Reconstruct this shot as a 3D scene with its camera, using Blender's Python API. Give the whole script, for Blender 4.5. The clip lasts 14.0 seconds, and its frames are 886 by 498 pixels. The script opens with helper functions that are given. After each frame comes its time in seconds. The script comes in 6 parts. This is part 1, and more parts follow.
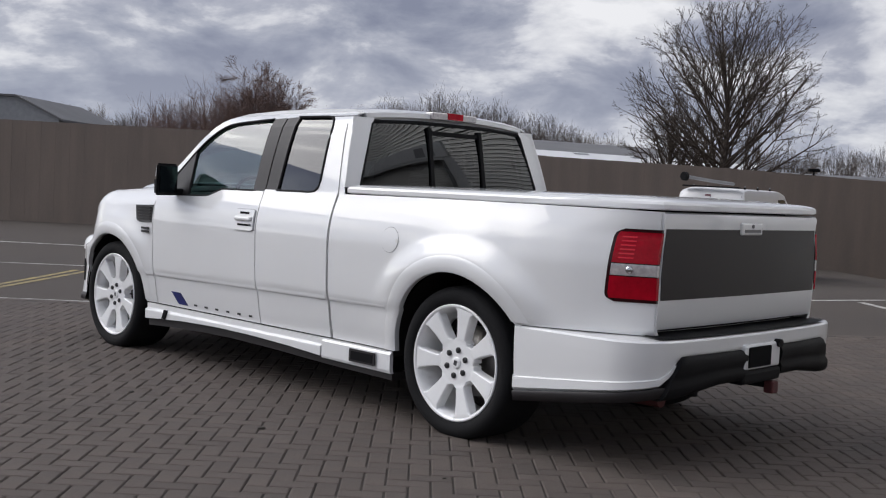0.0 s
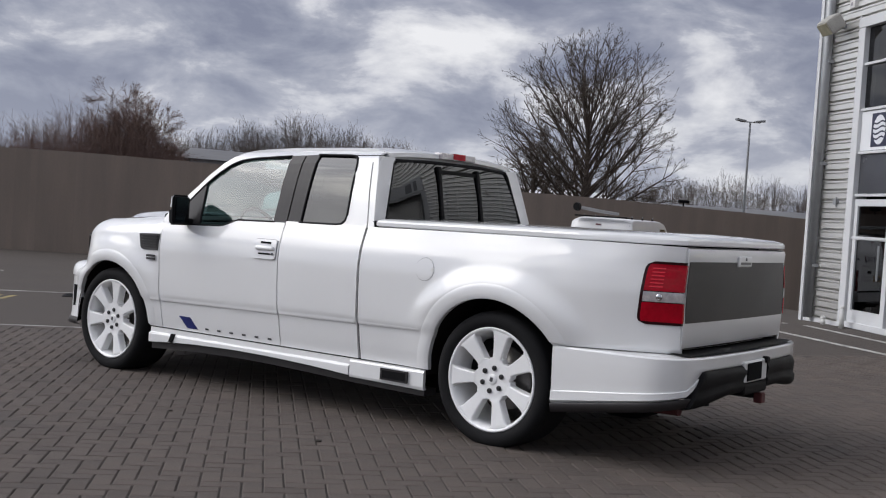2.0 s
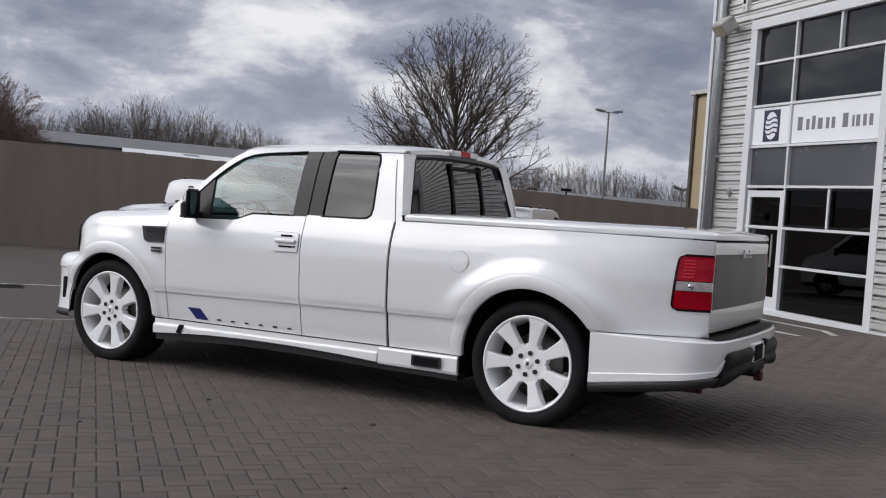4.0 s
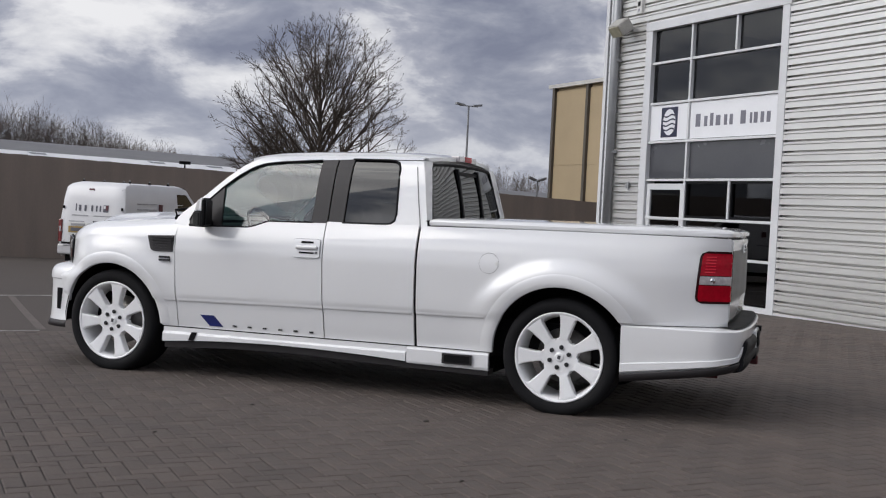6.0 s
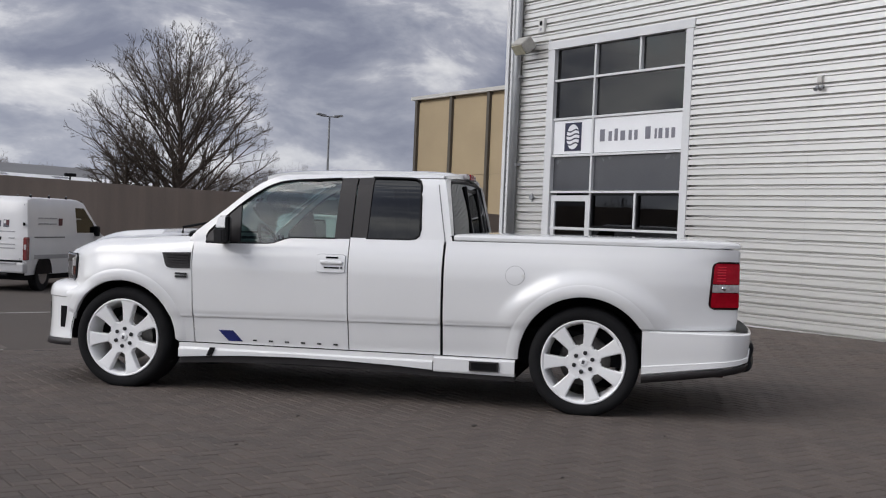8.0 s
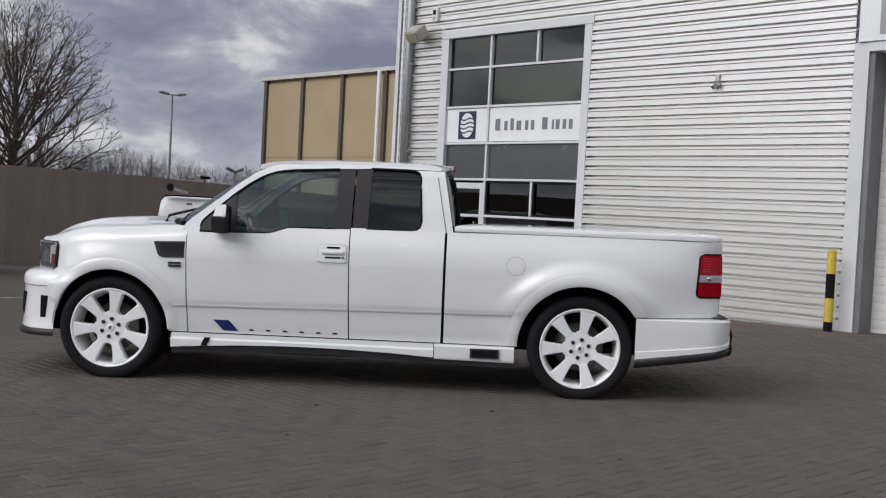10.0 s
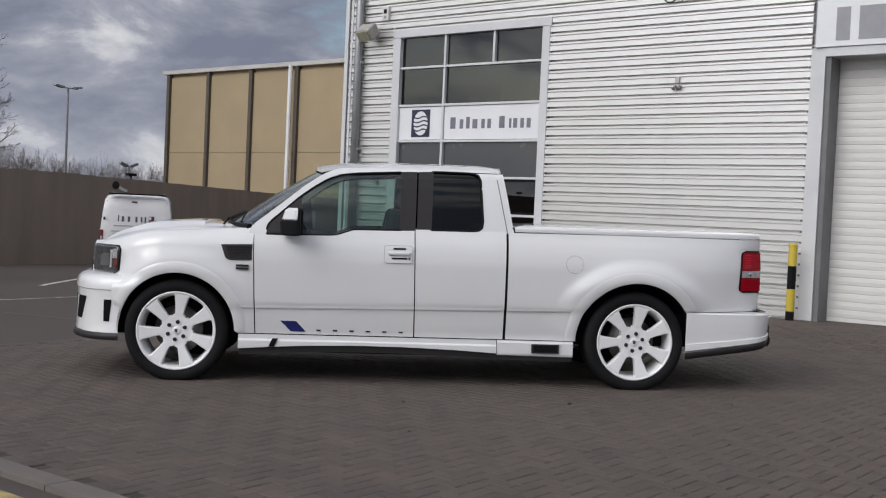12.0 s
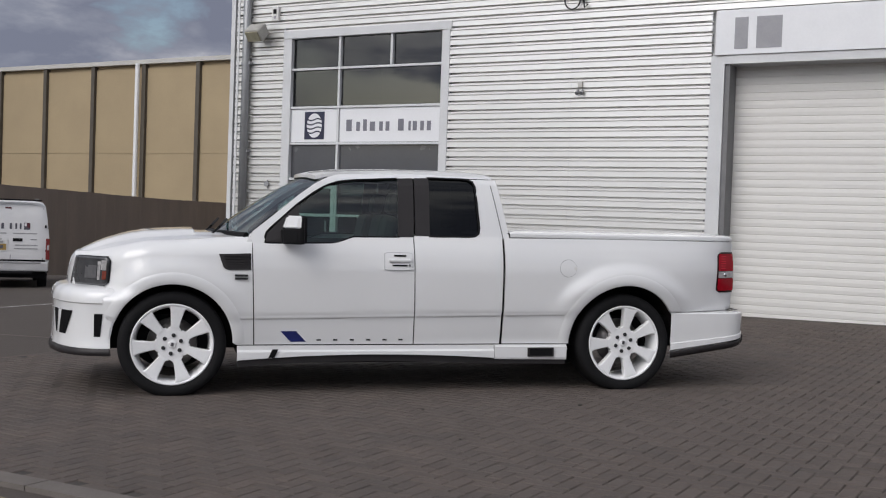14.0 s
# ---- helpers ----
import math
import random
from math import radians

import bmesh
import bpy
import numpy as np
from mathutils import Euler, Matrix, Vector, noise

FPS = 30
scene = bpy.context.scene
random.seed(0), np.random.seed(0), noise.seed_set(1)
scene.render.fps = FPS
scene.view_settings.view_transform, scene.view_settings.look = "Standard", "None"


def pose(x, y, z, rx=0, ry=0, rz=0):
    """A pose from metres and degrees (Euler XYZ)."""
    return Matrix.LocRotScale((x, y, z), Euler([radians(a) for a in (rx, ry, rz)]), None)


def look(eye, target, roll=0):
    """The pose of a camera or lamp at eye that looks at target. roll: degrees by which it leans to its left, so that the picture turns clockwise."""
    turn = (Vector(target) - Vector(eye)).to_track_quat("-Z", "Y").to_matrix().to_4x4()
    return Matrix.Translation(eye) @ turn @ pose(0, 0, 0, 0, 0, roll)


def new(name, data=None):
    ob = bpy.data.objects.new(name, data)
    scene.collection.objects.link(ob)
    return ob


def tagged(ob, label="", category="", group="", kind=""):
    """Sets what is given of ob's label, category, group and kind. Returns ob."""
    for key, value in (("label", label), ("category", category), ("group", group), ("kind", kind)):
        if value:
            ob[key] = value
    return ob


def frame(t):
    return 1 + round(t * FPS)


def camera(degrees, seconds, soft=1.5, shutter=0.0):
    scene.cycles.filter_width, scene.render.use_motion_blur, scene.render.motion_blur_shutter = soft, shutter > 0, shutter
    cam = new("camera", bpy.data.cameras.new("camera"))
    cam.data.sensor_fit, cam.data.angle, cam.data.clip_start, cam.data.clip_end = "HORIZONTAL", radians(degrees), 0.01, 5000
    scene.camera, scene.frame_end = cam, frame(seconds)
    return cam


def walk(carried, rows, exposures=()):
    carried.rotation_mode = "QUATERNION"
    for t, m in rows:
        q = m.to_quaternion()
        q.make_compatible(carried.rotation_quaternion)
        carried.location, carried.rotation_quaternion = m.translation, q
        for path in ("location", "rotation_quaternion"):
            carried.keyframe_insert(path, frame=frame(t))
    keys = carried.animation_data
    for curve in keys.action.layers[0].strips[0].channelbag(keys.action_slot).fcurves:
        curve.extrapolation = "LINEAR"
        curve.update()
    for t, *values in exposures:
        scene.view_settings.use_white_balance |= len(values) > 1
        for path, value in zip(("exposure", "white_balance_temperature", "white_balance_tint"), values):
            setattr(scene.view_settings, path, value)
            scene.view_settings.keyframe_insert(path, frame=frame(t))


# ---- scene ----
cam = camera(43.0, 14.0, soft=1.15)
# seconds, eye, a point looked at, roll in degrees
PATH = [
    (0, (-0.9, -6.547, 1.372), (-0.865, -4.551, 1.247), 3.1),
    (0.5, (-1.187, -6.789, 1.382), (-1.084, -4.795, 1.269), 3.4),
    (1, (-1.458, -6.92, 1.359), (-1.28, -4.931, 1.257), 2.9),
    (1.5, (-1.735, -7.01, 1.379), (-1.494, -5.027, 1.28), 3.5),
    (2, (-2.078, -7.157, 1.377), (-1.763, -5.183, 1.311), 3.8),
    (2.5, (-2.355, -7.226, 1.354), (-1.977, -5.262, 1.297), 2.8),
    (5, (-4.121, -7.316, 1.372), (-3.385, -5.458, 1.288), 3.8),
    (5.5, (-4.438, -7.249, 1.365), (-3.644, -5.415, 1.291), 2.3),
    (6, (-4.78, -7.176, 1.381), (-3.908, -5.378, 1.309), 2.8),
    (6.5, (-5.127, -7.144, 1.387), (-4.198, -5.374, 1.33), 2.8),
    (7, (-5.505, -7.06, 1.376), (-4.539, -5.309, 1.323), 1.7),
    (7.5, (-5.847, -6.929, 1.368), (-4.832, -5.206, 1.321), 3.4),
    (8, (-6.242, -6.826, 1.369), (-5.107, -5.18, 1.326), 2.4),
    (10.5, (-7.845, -5.864, 1.381), (-6.408, -4.474, 1.327), 2.8),
    (11, (-8.226, -5.64, 1.373), (-6.74, -4.303, 1.329), 1.8),
    (11.5, (-8.521, -5.421, 1.356), (-7.007, -4.114, 1.313), 2.0),
    (12, (-8.769, -5.18, 1.375), (-7.219, -3.918, 1.313), 2.6),
    (12.5, (-9.034, -4.94, 1.38), (-7.441, -3.732, 1.335), 2.4),
    (13, (-9.254, -4.66, 1.351), (-7.612, -3.519, 1.312), 1.8),
    (13.5, (-9.424, -4.334, 1.363), (-7.735, -3.264, 1.317), 2.2),
    (14, (-9.615, -3.968, 1.371), (-7.877, -2.978, 1.321), 2.0),
]
walk(cam, [(t, look(eye, aim, roll)) for t, eye, aim, roll in PATH], exposures=((0.0, 0.63, 6630, 10), (5.0, 0.61, 6680, 10), (8.0, 0.59, 6720, 10), (11.0, 0.55, 6740, 10), (14.0, 0.50, 6770, 10)))


# ---- sky, sun ----
RIFT = (0.698, 0.700, 0.149)                 # towards the clear rift in the clouds
SUN_AZIMUTH, SUN_HEIGHT = 172.0, 37.0        # degrees: heading of the sun in plan (from +x, counter-clockwise), height
world = bpy.data.worlds.new("world")
scene.world = world
world.use_nodes = True


def make_sky(tree):
    n, l = tree.nodes, tree.links
    n.clear()

    def node(kind, **values):
        made = n.new(kind)
        for key, value in values.items():
            made.inputs[key].default_value = value
        return made

    def maths(op, a, b=None):
        made = n.new("ShaderNodeMath")
        made.operation = op
        for i, v in enumerate((a, b)):
            if v is None:
                continue
            if isinstance(v, (int, float)):
                made.inputs[i].default_value = v
            else:
                l.new(v, made.inputs[i])
        return made.outputs[0]

    sky = n.new("ShaderNodeTexSky")
    sky.sky_type, sky.sun_disc = "NISHITA", False
    sky.sun_elevation, sky.sun_rotation = radians(SUN_HEIGHT), radians(90 - SUN_AZIMUTH)
    sky.altitude, sky.dust_density = 50, 2.0
    coord = n.new("ShaderNodeTexCoord")
    split = n.new("ShaderNodeSeparateXYZ")
    l.new(coord.outputs["Generated"], split.inputs[0])
    flat = n.new("ShaderNodeVectorMath")
    flat.operation = "MULTIPLY_ADD"
    spin = n.new("ShaderNodeMapping")
    spin.inputs["Rotation"].default_value = (0, 0, radians(8))
    l.new(coord.outputs["Generated"], spin.inputs[0])
    l.new(spin.outputs[0], flat.inputs[0])
    flat.inputs[1].default_value = (1.0, 1.0, 2.3)
    flat.inputs[2].default_value = (3.1, 0.4, 5.2)
    # heaped cloud deck: large masses, smaller heaps
    big = node("ShaderNodeTexNoise", Scale=2.7, Detail=7.0, Roughness=0.52, Distortion=0.15)
    l.new(flat.outputs[0], big.inputs["Vector"])
    shift = n.new("ShaderNodeVectorMath")
    shift.operation = "ADD"
    l.new(flat.outputs[0], shift.inputs[0])
    shift.inputs[1].default_value = (7.3, 2.9, 1.7)
    small = node("ShaderNodeTexNoise", Scale=7.6, Detail=8.0, Roughness=0.57, Distortion=0.25)
    l.new(shift.outputs[0], small.inputs["Vector"])
    # thick clouds are dark below, thin ones bright
    thick = n.new("ShaderNodeValToRGB")
    ramp = thick.color_ramp
    ramp.elements[0].position, ramp.elements[0].color = 0.385, (0.53, 0.542, 0.575, 1)
    ramp.elements[1].position, ramp.elements[1].color = 0.585, (0.142, 0.159, 0.220, 1)
    for pos, col in ((0.430, (0.43, 0.444, 0.485, 1)), (0.455, (0.37, 0.385, 0.435, 1)), (0.485, (0.255, 0.272, 0.33, 1)), (0.530, (0.188, 0.207, 0.268, 1))):
        e = ramp.elements.new(pos)
        e.color = col
    l.new(maths("ADD", maths("MULTIPLY", big.outputs[0], 0.40), maths("MULTIPLY", small.outputs[0], 0.60)), thick.inputs[0])
    # the blue between the clouds
    gap = n.new("ShaderNodeMapRange")
    gap.inputs[1].default_value, gap.inputs[2].default_value = 0.345, 0.31
    l.new(big.outputs[0], gap.inputs[0])
    clear = n.new("ShaderNodeVectorMath")
    clear.operation = "SCALE"
    clear.inputs["Scale"].default_value = 0.075
    l.new(sky.outputs[0], clear.inputs[0])
    mix = n.new("ShaderNodeMix")
    mix.data_type = "RGBA"
    # one clear rift low in the sky
    rift = n.new("ShaderNodeVectorMath")
    rift.operation = "DOT_PRODUCT"
    l.new(coord.outputs["Generated"], rift.inputs[0])
    rift.inputs[1].default_value = RIFT
    rent = n.new("ShaderNodeMapRange")
    rent.inputs[1].default_value, rent.inputs[2].default_value = 0.9992, 1.0003
    l.new(maths("ADD", rift.outputs["Value"], maths("MULTIPLY", maths("SUBTRACT", small.outputs[0], 0.5), 0.009)), rent.inputs[0])
    l.new(maths("MAXIMUM", gap.outputs[0], rent.outputs[0]), mix.inputs["Factor"])
    l.new(thick.outputs[0], mix.inputs["A"])
    l.new(clear.outputs[0], mix.inputs["B"])
    # pale towards the horizon
    haze = n.new("ShaderNodeMapRange")
    haze.inputs[1].default_value, haze.inputs[2].default_value = 0.13, 0.0
    haze.inputs[4].default_value = 0.20
    l.new(split.outputs["Z"], haze.inputs[0])
    pale = n.new("ShaderNodeMix")
    pale.data_type = "RGBA"
    l.new(haze.outputs[0], pale.inputs["Factor"])
    l.new(mix.outputs["Result"], pale.inputs["A"])
    pale.inputs["B"].default_value = (0.46, 0.495, 0.55, 1)
    # the cloud is brighter round the hidden sun
    toward = n.new("ShaderNodeVectorMath")
    toward.operation = "DOT_PRODUCT"
    l.new(coord.outputs["Generated"], toward.inputs[0])
    az, high = radians(SUN_AZIMUTH), radians(SUN_HEIGHT)
    toward.inputs[1].default_value = (math.cos(az) * math.cos(high), math.sin(az) * math.cos(high), math.sin(high))
    glow = maths("ADD", maths("MULTIPLY", toward.outputs["Value"], 0.22), maths("ADD", maths("MULTIPLY", maths("POWER", maths("MAXIMUM", toward.outputs["Value"], 0.0), 9.0), 5.3), 1.0))
    back = n.new("ShaderNodeBackground")
    l.new(glow, back.inputs["Strength"])
    warm = n.new("ShaderNodeMix")
    warm.data_type, warm.blend_type = "RGBA", "MULTIPLY"
    l.new(maths("MAXIMUM", toward.outputs["Value"], 0.0), warm.inputs["Factor"])
    l.new(pale.outputs["Result"], warm.inputs["A"])
    warm.inputs["B"].default_value = (1.01, 1.0, 0.955, 1)
    l.new(warm.outputs["Result"], back.inputs[0])
    out = n.new("ShaderNodeOutputWorld")
    l.new(back.outputs[0], out.inputs[0])


make_sky(world.node_tree)
sun_data = bpy.data.lights.new("sun", "SUN")
sun_data.energy, sun_data.angle, sun_data.color = 0.74, radians(42), (1.0, 0.95, 0.87)
sun = new("sun", sun_data)
_a, _h = radians(SUN_AZIMUTH), radians(SUN_HEIGHT)
sun.matrix_world = look((30 * math.cos(_a) * math.cos(_h), 30 * math.sin(_a) * math.cos(_h), 30 * math.sin(_h)), (0, 0, 0))


# ---- materials ----
def surface(name, base, other=None, scale=3.0, fine=60.0, rough=0.6, metal=0.0, bump=0.0, bump_scale=150.0, coat=0.0, stretch=(1, 1, 1), spread=0.5, vary=0.0, rough_var=0.08, island=False, shine=0.5):
    """A surface with stains at one scale and grain at another. vary: how far pieces differ from one another."""
    m = bpy.data.materials.new(name)
    m.use_nodes = True
    t = m.node_tree
    n, l = t.nodes, t.links
    shader = n["Principled BSDF"]
    shader.inputs["Roughness"].default_value = rough
    shader.inputs["Metallic"].default_value = metal
    shader.inputs["Specular IOR Level"].default_value = shine
    shader.inputs["Coat Weight"].default_value = coat
    shader.inputs["Coat Roughness"].default_value = 0.04
    shader.inputs["Coat IOR"].default_value = 1.65
    other = other or tuple(c * 0.8 for c in base)
    coord = n.new("ShaderNodeTexCoord")
    mapping = n.new("ShaderNodeMapping")
    mapping.inputs["Scale"].default_value = stretch
    l.new(coord.outputs["Object"], mapping.inputs[0])
    broad = n.new("ShaderNodeTexNoise")
    broad.inputs["Scale"].default_value, broad.inputs["Detail"].default_value = scale, 6
    grain = n.new("ShaderNodeTexNoise")
    grain.inputs["Scale"].default_value, grain.inputs["Detail"].default_value = fine, 4
    for x in (broad, grain):
        l.new(mapping.outputs[0], x.inputs["Vector"])
    add = n.new("ShaderNodeMath")
    add.operation = "MULTIPLY_ADD"
    l.new(grain.outputs[0], add.inputs[0])
    add.inputs[1].default_value = 0.45
    l.new(broad.outputs[0], add.inputs[2])
    reach = n.new("ShaderNodeMapRange")
    reach.inputs[1].default_value, reach.inputs[2].default_value = 0.725 - spread / 2, 0.725 + spread / 2
    l.new(add.outputs[0], reach.inputs[0])
    mix = n.new("ShaderNodeMix")
    mix.data_type = "RGBA"
    l.new(reach.outputs[0], mix.inputs["Factor"])
    mix.inputs["A"].default_value, mix.inputs["B"].default_value = (*other, 1), (*base, 1)
    colour = mix.outputs["Result"]
    if vary:
        info = n.new("ShaderNodeNewGeometry" if island else "ShaderNodeObjectInfo")
        span = n.new("ShaderNodeMapRange")
        span.inputs[3].default_value, span.inputs[4].default_value = 1 - vary, 1 + vary
        l.new(info.outputs["Random Per Island" if island else "Random"], span.inputs[0])
        tint = n.new("ShaderNodeVectorMath")
        tint.operation = "SCALE"
        l.new(colour, tint.inputs[0])
        l.new(span.outputs[0], tint.inputs["Scale"])
        colour = tint.outputs[0]
    l.new(colour, shader.inputs["Base Color"])
    if rough_var:
        r = n.new("ShaderNodeMapRange")
        r.inputs[3].default_value, r.inputs[4].default_value = max(rough - rough_var, 0.02), min(rough + rough_var, 1)
        l.new(broad.outputs[0], r.inputs[0])
        l.new(r.outputs[0], shader.inputs["Roughness"])
    if bump:
        relief = n.new("ShaderNodeTexNoise")
        relief.inputs["Scale"].default_value, relief.inputs["Detail"].default_value = bump_scale, 3
        l.new(mapping.outputs[0], relief.inputs["Vector"])
        b = n.new("ShaderNodeBump")
        b.inputs["Strength"].default_value, b.inputs["Distance"].default_value = bump, 0.01
        l.new(relief.outputs[0], b.inputs["Height"])
        l.new(b.outputs[0], shader.inputs["Normal"])
    return m


def glass(name, tint, rough=0.0, least=0.05, most=0.9, bend=3.2):
    """Tinted sheet glass: part goes through, part is mirrored, more of it at a slant."""
    m = bpy.data.materials.new(name)
    m.use_nodes = True
    n, l = m.node_tree.nodes, m.node_tree.links
    n.clear()
    through_glass = n.new("ShaderNodeBsdfTransparent")
    through_glass.inputs[0].default_value = (*tint, 1)
    gloss = n.new("ShaderNodeBsdfGlossy")
    gloss.inputs["Roughness"].default_value = rough
    gloss.inputs["Color"].default_value = (0.96, 0.98, 1, 1)
    slant = n.new("ShaderNodeLayerWeight")
    slant.inputs["Blend"].default_value = 0.5
    power = n.new("ShaderNodeMath")
    power.operation = "POWER"
    power.inputs[1].default_value = bend
    l.new(slant.outputs["Facing"], power.inputs[0])
    reach = n.new("ShaderNodeMapRange")
    reach.inputs[3].default_value, reach.inputs[4].default_value = least, most
    l.new(power.outputs[0], reach.inputs[0])
    mix = n.new("ShaderNodeMixShader")
    l.new(reach.outputs[0], mix.inputs[0])
    l.new(through_glass.outputs[0], mix.inputs[1])
    l.new(gloss.outputs[0], mix.inputs[2])
    out = n.new("ShaderNodeOutputMaterial")
    l.new(mix.outputs[0], out.inputs[0])
    return m


TARMAC = surface("tarmac", (0.087, 0.072, 0.063), (0.061, 0.050, 0.044), 0.6, 90, 0.9, bump=0.5, bump_scale=220, spread=0.6)
PAVER = surface("concrete_block", (0.114, 0.0895, 0.077), (0.073, 0.061, 0.055), 2.2, 70, 0.85, bump=0.5, bump_scale=260, vary=0.11, spread=0.6)
PAVER_FAR = surface("concrete_block_joined", (0.114, 0.0895, 0.077), (0.073, 0.061, 0.055), 2.2, 70, 0.85, bump=0.5, bump_scale=260, vary=0.11, island=True, spread=0.6)
JOINT = surface("joint_sand", (0.060, 0.052, 0.045), (0.034, 0.030, 0.028), 6, 120, 0.95)
KERB = surface("kerb_concrete", (0.165, 0.145, 0.13), (0.115, 0.102, 0.094), 3, 80, 0.9, bump=0.4)
LINE_WHITE = surface("worn_white_paint", (0.62, 0.61, 0.58), (0.26, 0.25, 0.235), 9, 60, 0.8, spread=0.35)
LINE_FAINT = surface("faint_white_paint", (0.48, 0.47, 0.45), (0.13, 0.12, 0.115), 7, 60, 0.8, spread=0.35)
LINE_YELLOW = surface("worn_yellow_paint", (0.42, 0.33, 0.13), (0.17, 0.15, 0.10), 9, 60, 0.8, spread=0.35)
LINE_RED = surface("worn_red_paint", (0.135, 0.108, 0.098), (0.085, 0.072, 0.064), 9, 60, 0.8, spread=0.35)
CLADDING = surface("silver_cladding", (0.83, 0.825, 0.80), (0.73, 0.725, 0.705), 1.2, 40, 0.34, metal=0.62, stretch=(1, 0.25, 1), spread=0.8)
TRIM = surface("silver_trim", (0.66, 0.67, 0.68), (0.58, 0.59, 0.60), 2, 40, 0.4)
SHUTTER = surface("shutter_white", (0.72, 0.71, 0.68), (0.65, 0.64, 0.615), 1.5, 40, 0.5, stretch=(1, 0.3, 1))
SIGN_WHITE = surface("sign_white", (0.80, 0.81, 0.83), (0.74, 0.75, 0.77), 2, 30, 0.35)
SIGN_NAVY = surface("sign_navy", (0.022, 0.025, 0.060), (0.016, 0.018, 0.045), 4, 40, 0.4)
LETTER_GREY = surface("sign_letter_grey", (0.20, 0.20, 0.235), (0.16, 0.16, 0.19), 4, 40, 0.45)
SIGN_GREY = surface("sign_grey", (0.33, 0.33, 0.35), (0.28, 0.28, 0.30), 4, 40, 0.45)
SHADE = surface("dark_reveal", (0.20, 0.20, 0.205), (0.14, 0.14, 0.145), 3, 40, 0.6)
PANE = glass("dark_window_glass", (0.21, 0.20, 0.205), 0.0, 0.07, 0.85, 4.6)
SPANDREL = surface("grey_spandrel", (0.060, 0.062, 0.070), (0.050, 0.052, 0.060), 2, 30, 0.25, coat=0.3)
ROOM_DARK = surface("dark_room", (0.16, 0.165, 0.16), (0.11, 0.115, 0.11), 2, 20, 0.9)
FENCE_WOOD = surface("weathered_fence_board", (0.262, 0.212, 0.178), (0.178, 0.147, 0.126), 1.1, 30, 0.9, bump=0.3, bump_scale=40, stretch=(3, 3, 0.5), vary=0.03, spread=0.8)
ANNEX_PANEL = surface("buff_render_panel", (0.42, 0.33, 0.205), (0.34, 0.265, 0.165), 0.7, 25, 0.85, spread=0.7)
ANNEX_POST = surface("brown_steel", (0.10, 0.085, 0.065), (0.07, 0.06, 0.05), 3, 30, 0.6)
ROOF_GREY = surface("grey_roof_sheet", (0.17, 0.17, 0.175), (0.12, 0.12, 0.125), 0.6, 10, 0.7)
DULL_FASCIA = surface("dull_fascia", (0.56, 0.55, 0.52), (0.46, 0.45, 0.42), 1, 20, 0.6)
FASCIA = surface("white_fascia", (0.86, 0.87, 0.88), (0.78, 0.79, 0.80), 1, 20, 0.5)
STEEL = surface("galvanised_steel", (0.36, 0.37, 0.38), (0.28, 0.29, 0.30), 4, 60, 0.5, metal=0.6)
BLACK = surface("black_plastic", (0.012, 0.012, 0.013), (0.008, 0.008, 0.009), 8, 200, 0.55, bump=0.1, shine=0.09)
WHITE_PLASTIC = surface("white_plastic", (0.70, 0.70, 0.68), (0.60, 0.60, 0.58), 5, 60, 0.5)
YELLOW = surface("yellow_paint", (0.66, 0.50, 0.05), (0.52, 0.40, 0.06), 6, 60, 0.5)
BARK = surface("bark", (0.095, 0.074, 0.060), (0.058, 0.046, 0.039), 8, 60, 0.95)
TWIG_RED = surface("reddish_twigs", (0.205, 0.138, 0.118), (0.15, 0.10, 0.086), 1, 10, 0.95)
TWIG_GREY = surface("grey_twigs", (0.155, 0.128, 0.113), (0.11, 0.093, 0.084), 1, 10, 0.95)


# ---- building helpers ----
def mesh_of(bm, name, material, smooth=False):
    me = bpy.data.meshes.new(name)
    bm.normal_update()
    bm.to_mesh(me)
    bm.free()
    for m in material if isinstance(material, (list, tuple)) else [material]:
        me.materials.append(m)
    if smooth:
        for p in me.polygons:
            p.use_smooth = True
    return me


def part(name, bm, material, parent, label="", smooth=False):
    """One mesh object under a thing or under a part."""
    ob = new(name, mesh_of(bm, name, material, smooth))
    if parent:
        ob.parent = parent
    return tagged(ob, label)


def thing(name, label, category, m=None, group="", kind=""):
    """An empty at the base of a thing."""
    ob = new(name)
    ob.empty_display_size = 0.1
    if m is not None:
        ob.matrix_basis = m
    return tagged(ob, label, category, group, kind)


def whole(name, bm, material, label, category="", kind="", smooth=False, group=""):
    """A thing made of a single mesh."""
    return tagged(part(name, bm, material, None, "", smooth), label, category, group, kind)


def add_box(bm, lo, hi, bevel=0.0, turn=None):
    """An upright block from corner to corner; turn: a matrix set on it afterwards."""
    c = [(a + b) / 2 for a, b in zip(lo, hi)]
    s = [max(abs(b - a), 1e-5) for a, b in zip(lo, hi)]
    made = bmesh.ops.create_cube(bm, size=1, matrix=Matrix.LocRotScale(c, None, s))
    verts = made["verts"]
    if bevel:
        edges = list({e for v in verts for e in v.link_edges})
        r = bmesh.ops.bevel(bm, geom=edges, offset=bevel, segments=2, affect="EDGES", profile=0.5)
        verts = list({v for f in r["faces"] for v in f.verts} | {v for v in verts if v.is_valid})
    if turn is not None:
        bmesh.ops.transform(bm, matrix=turn, verts=verts)
    return verts


def box(lo, hi, bevel=0.0, turn=None):
    bm = bmesh.new()
    add_box(bm, lo, hi, bevel, turn)
    return bm


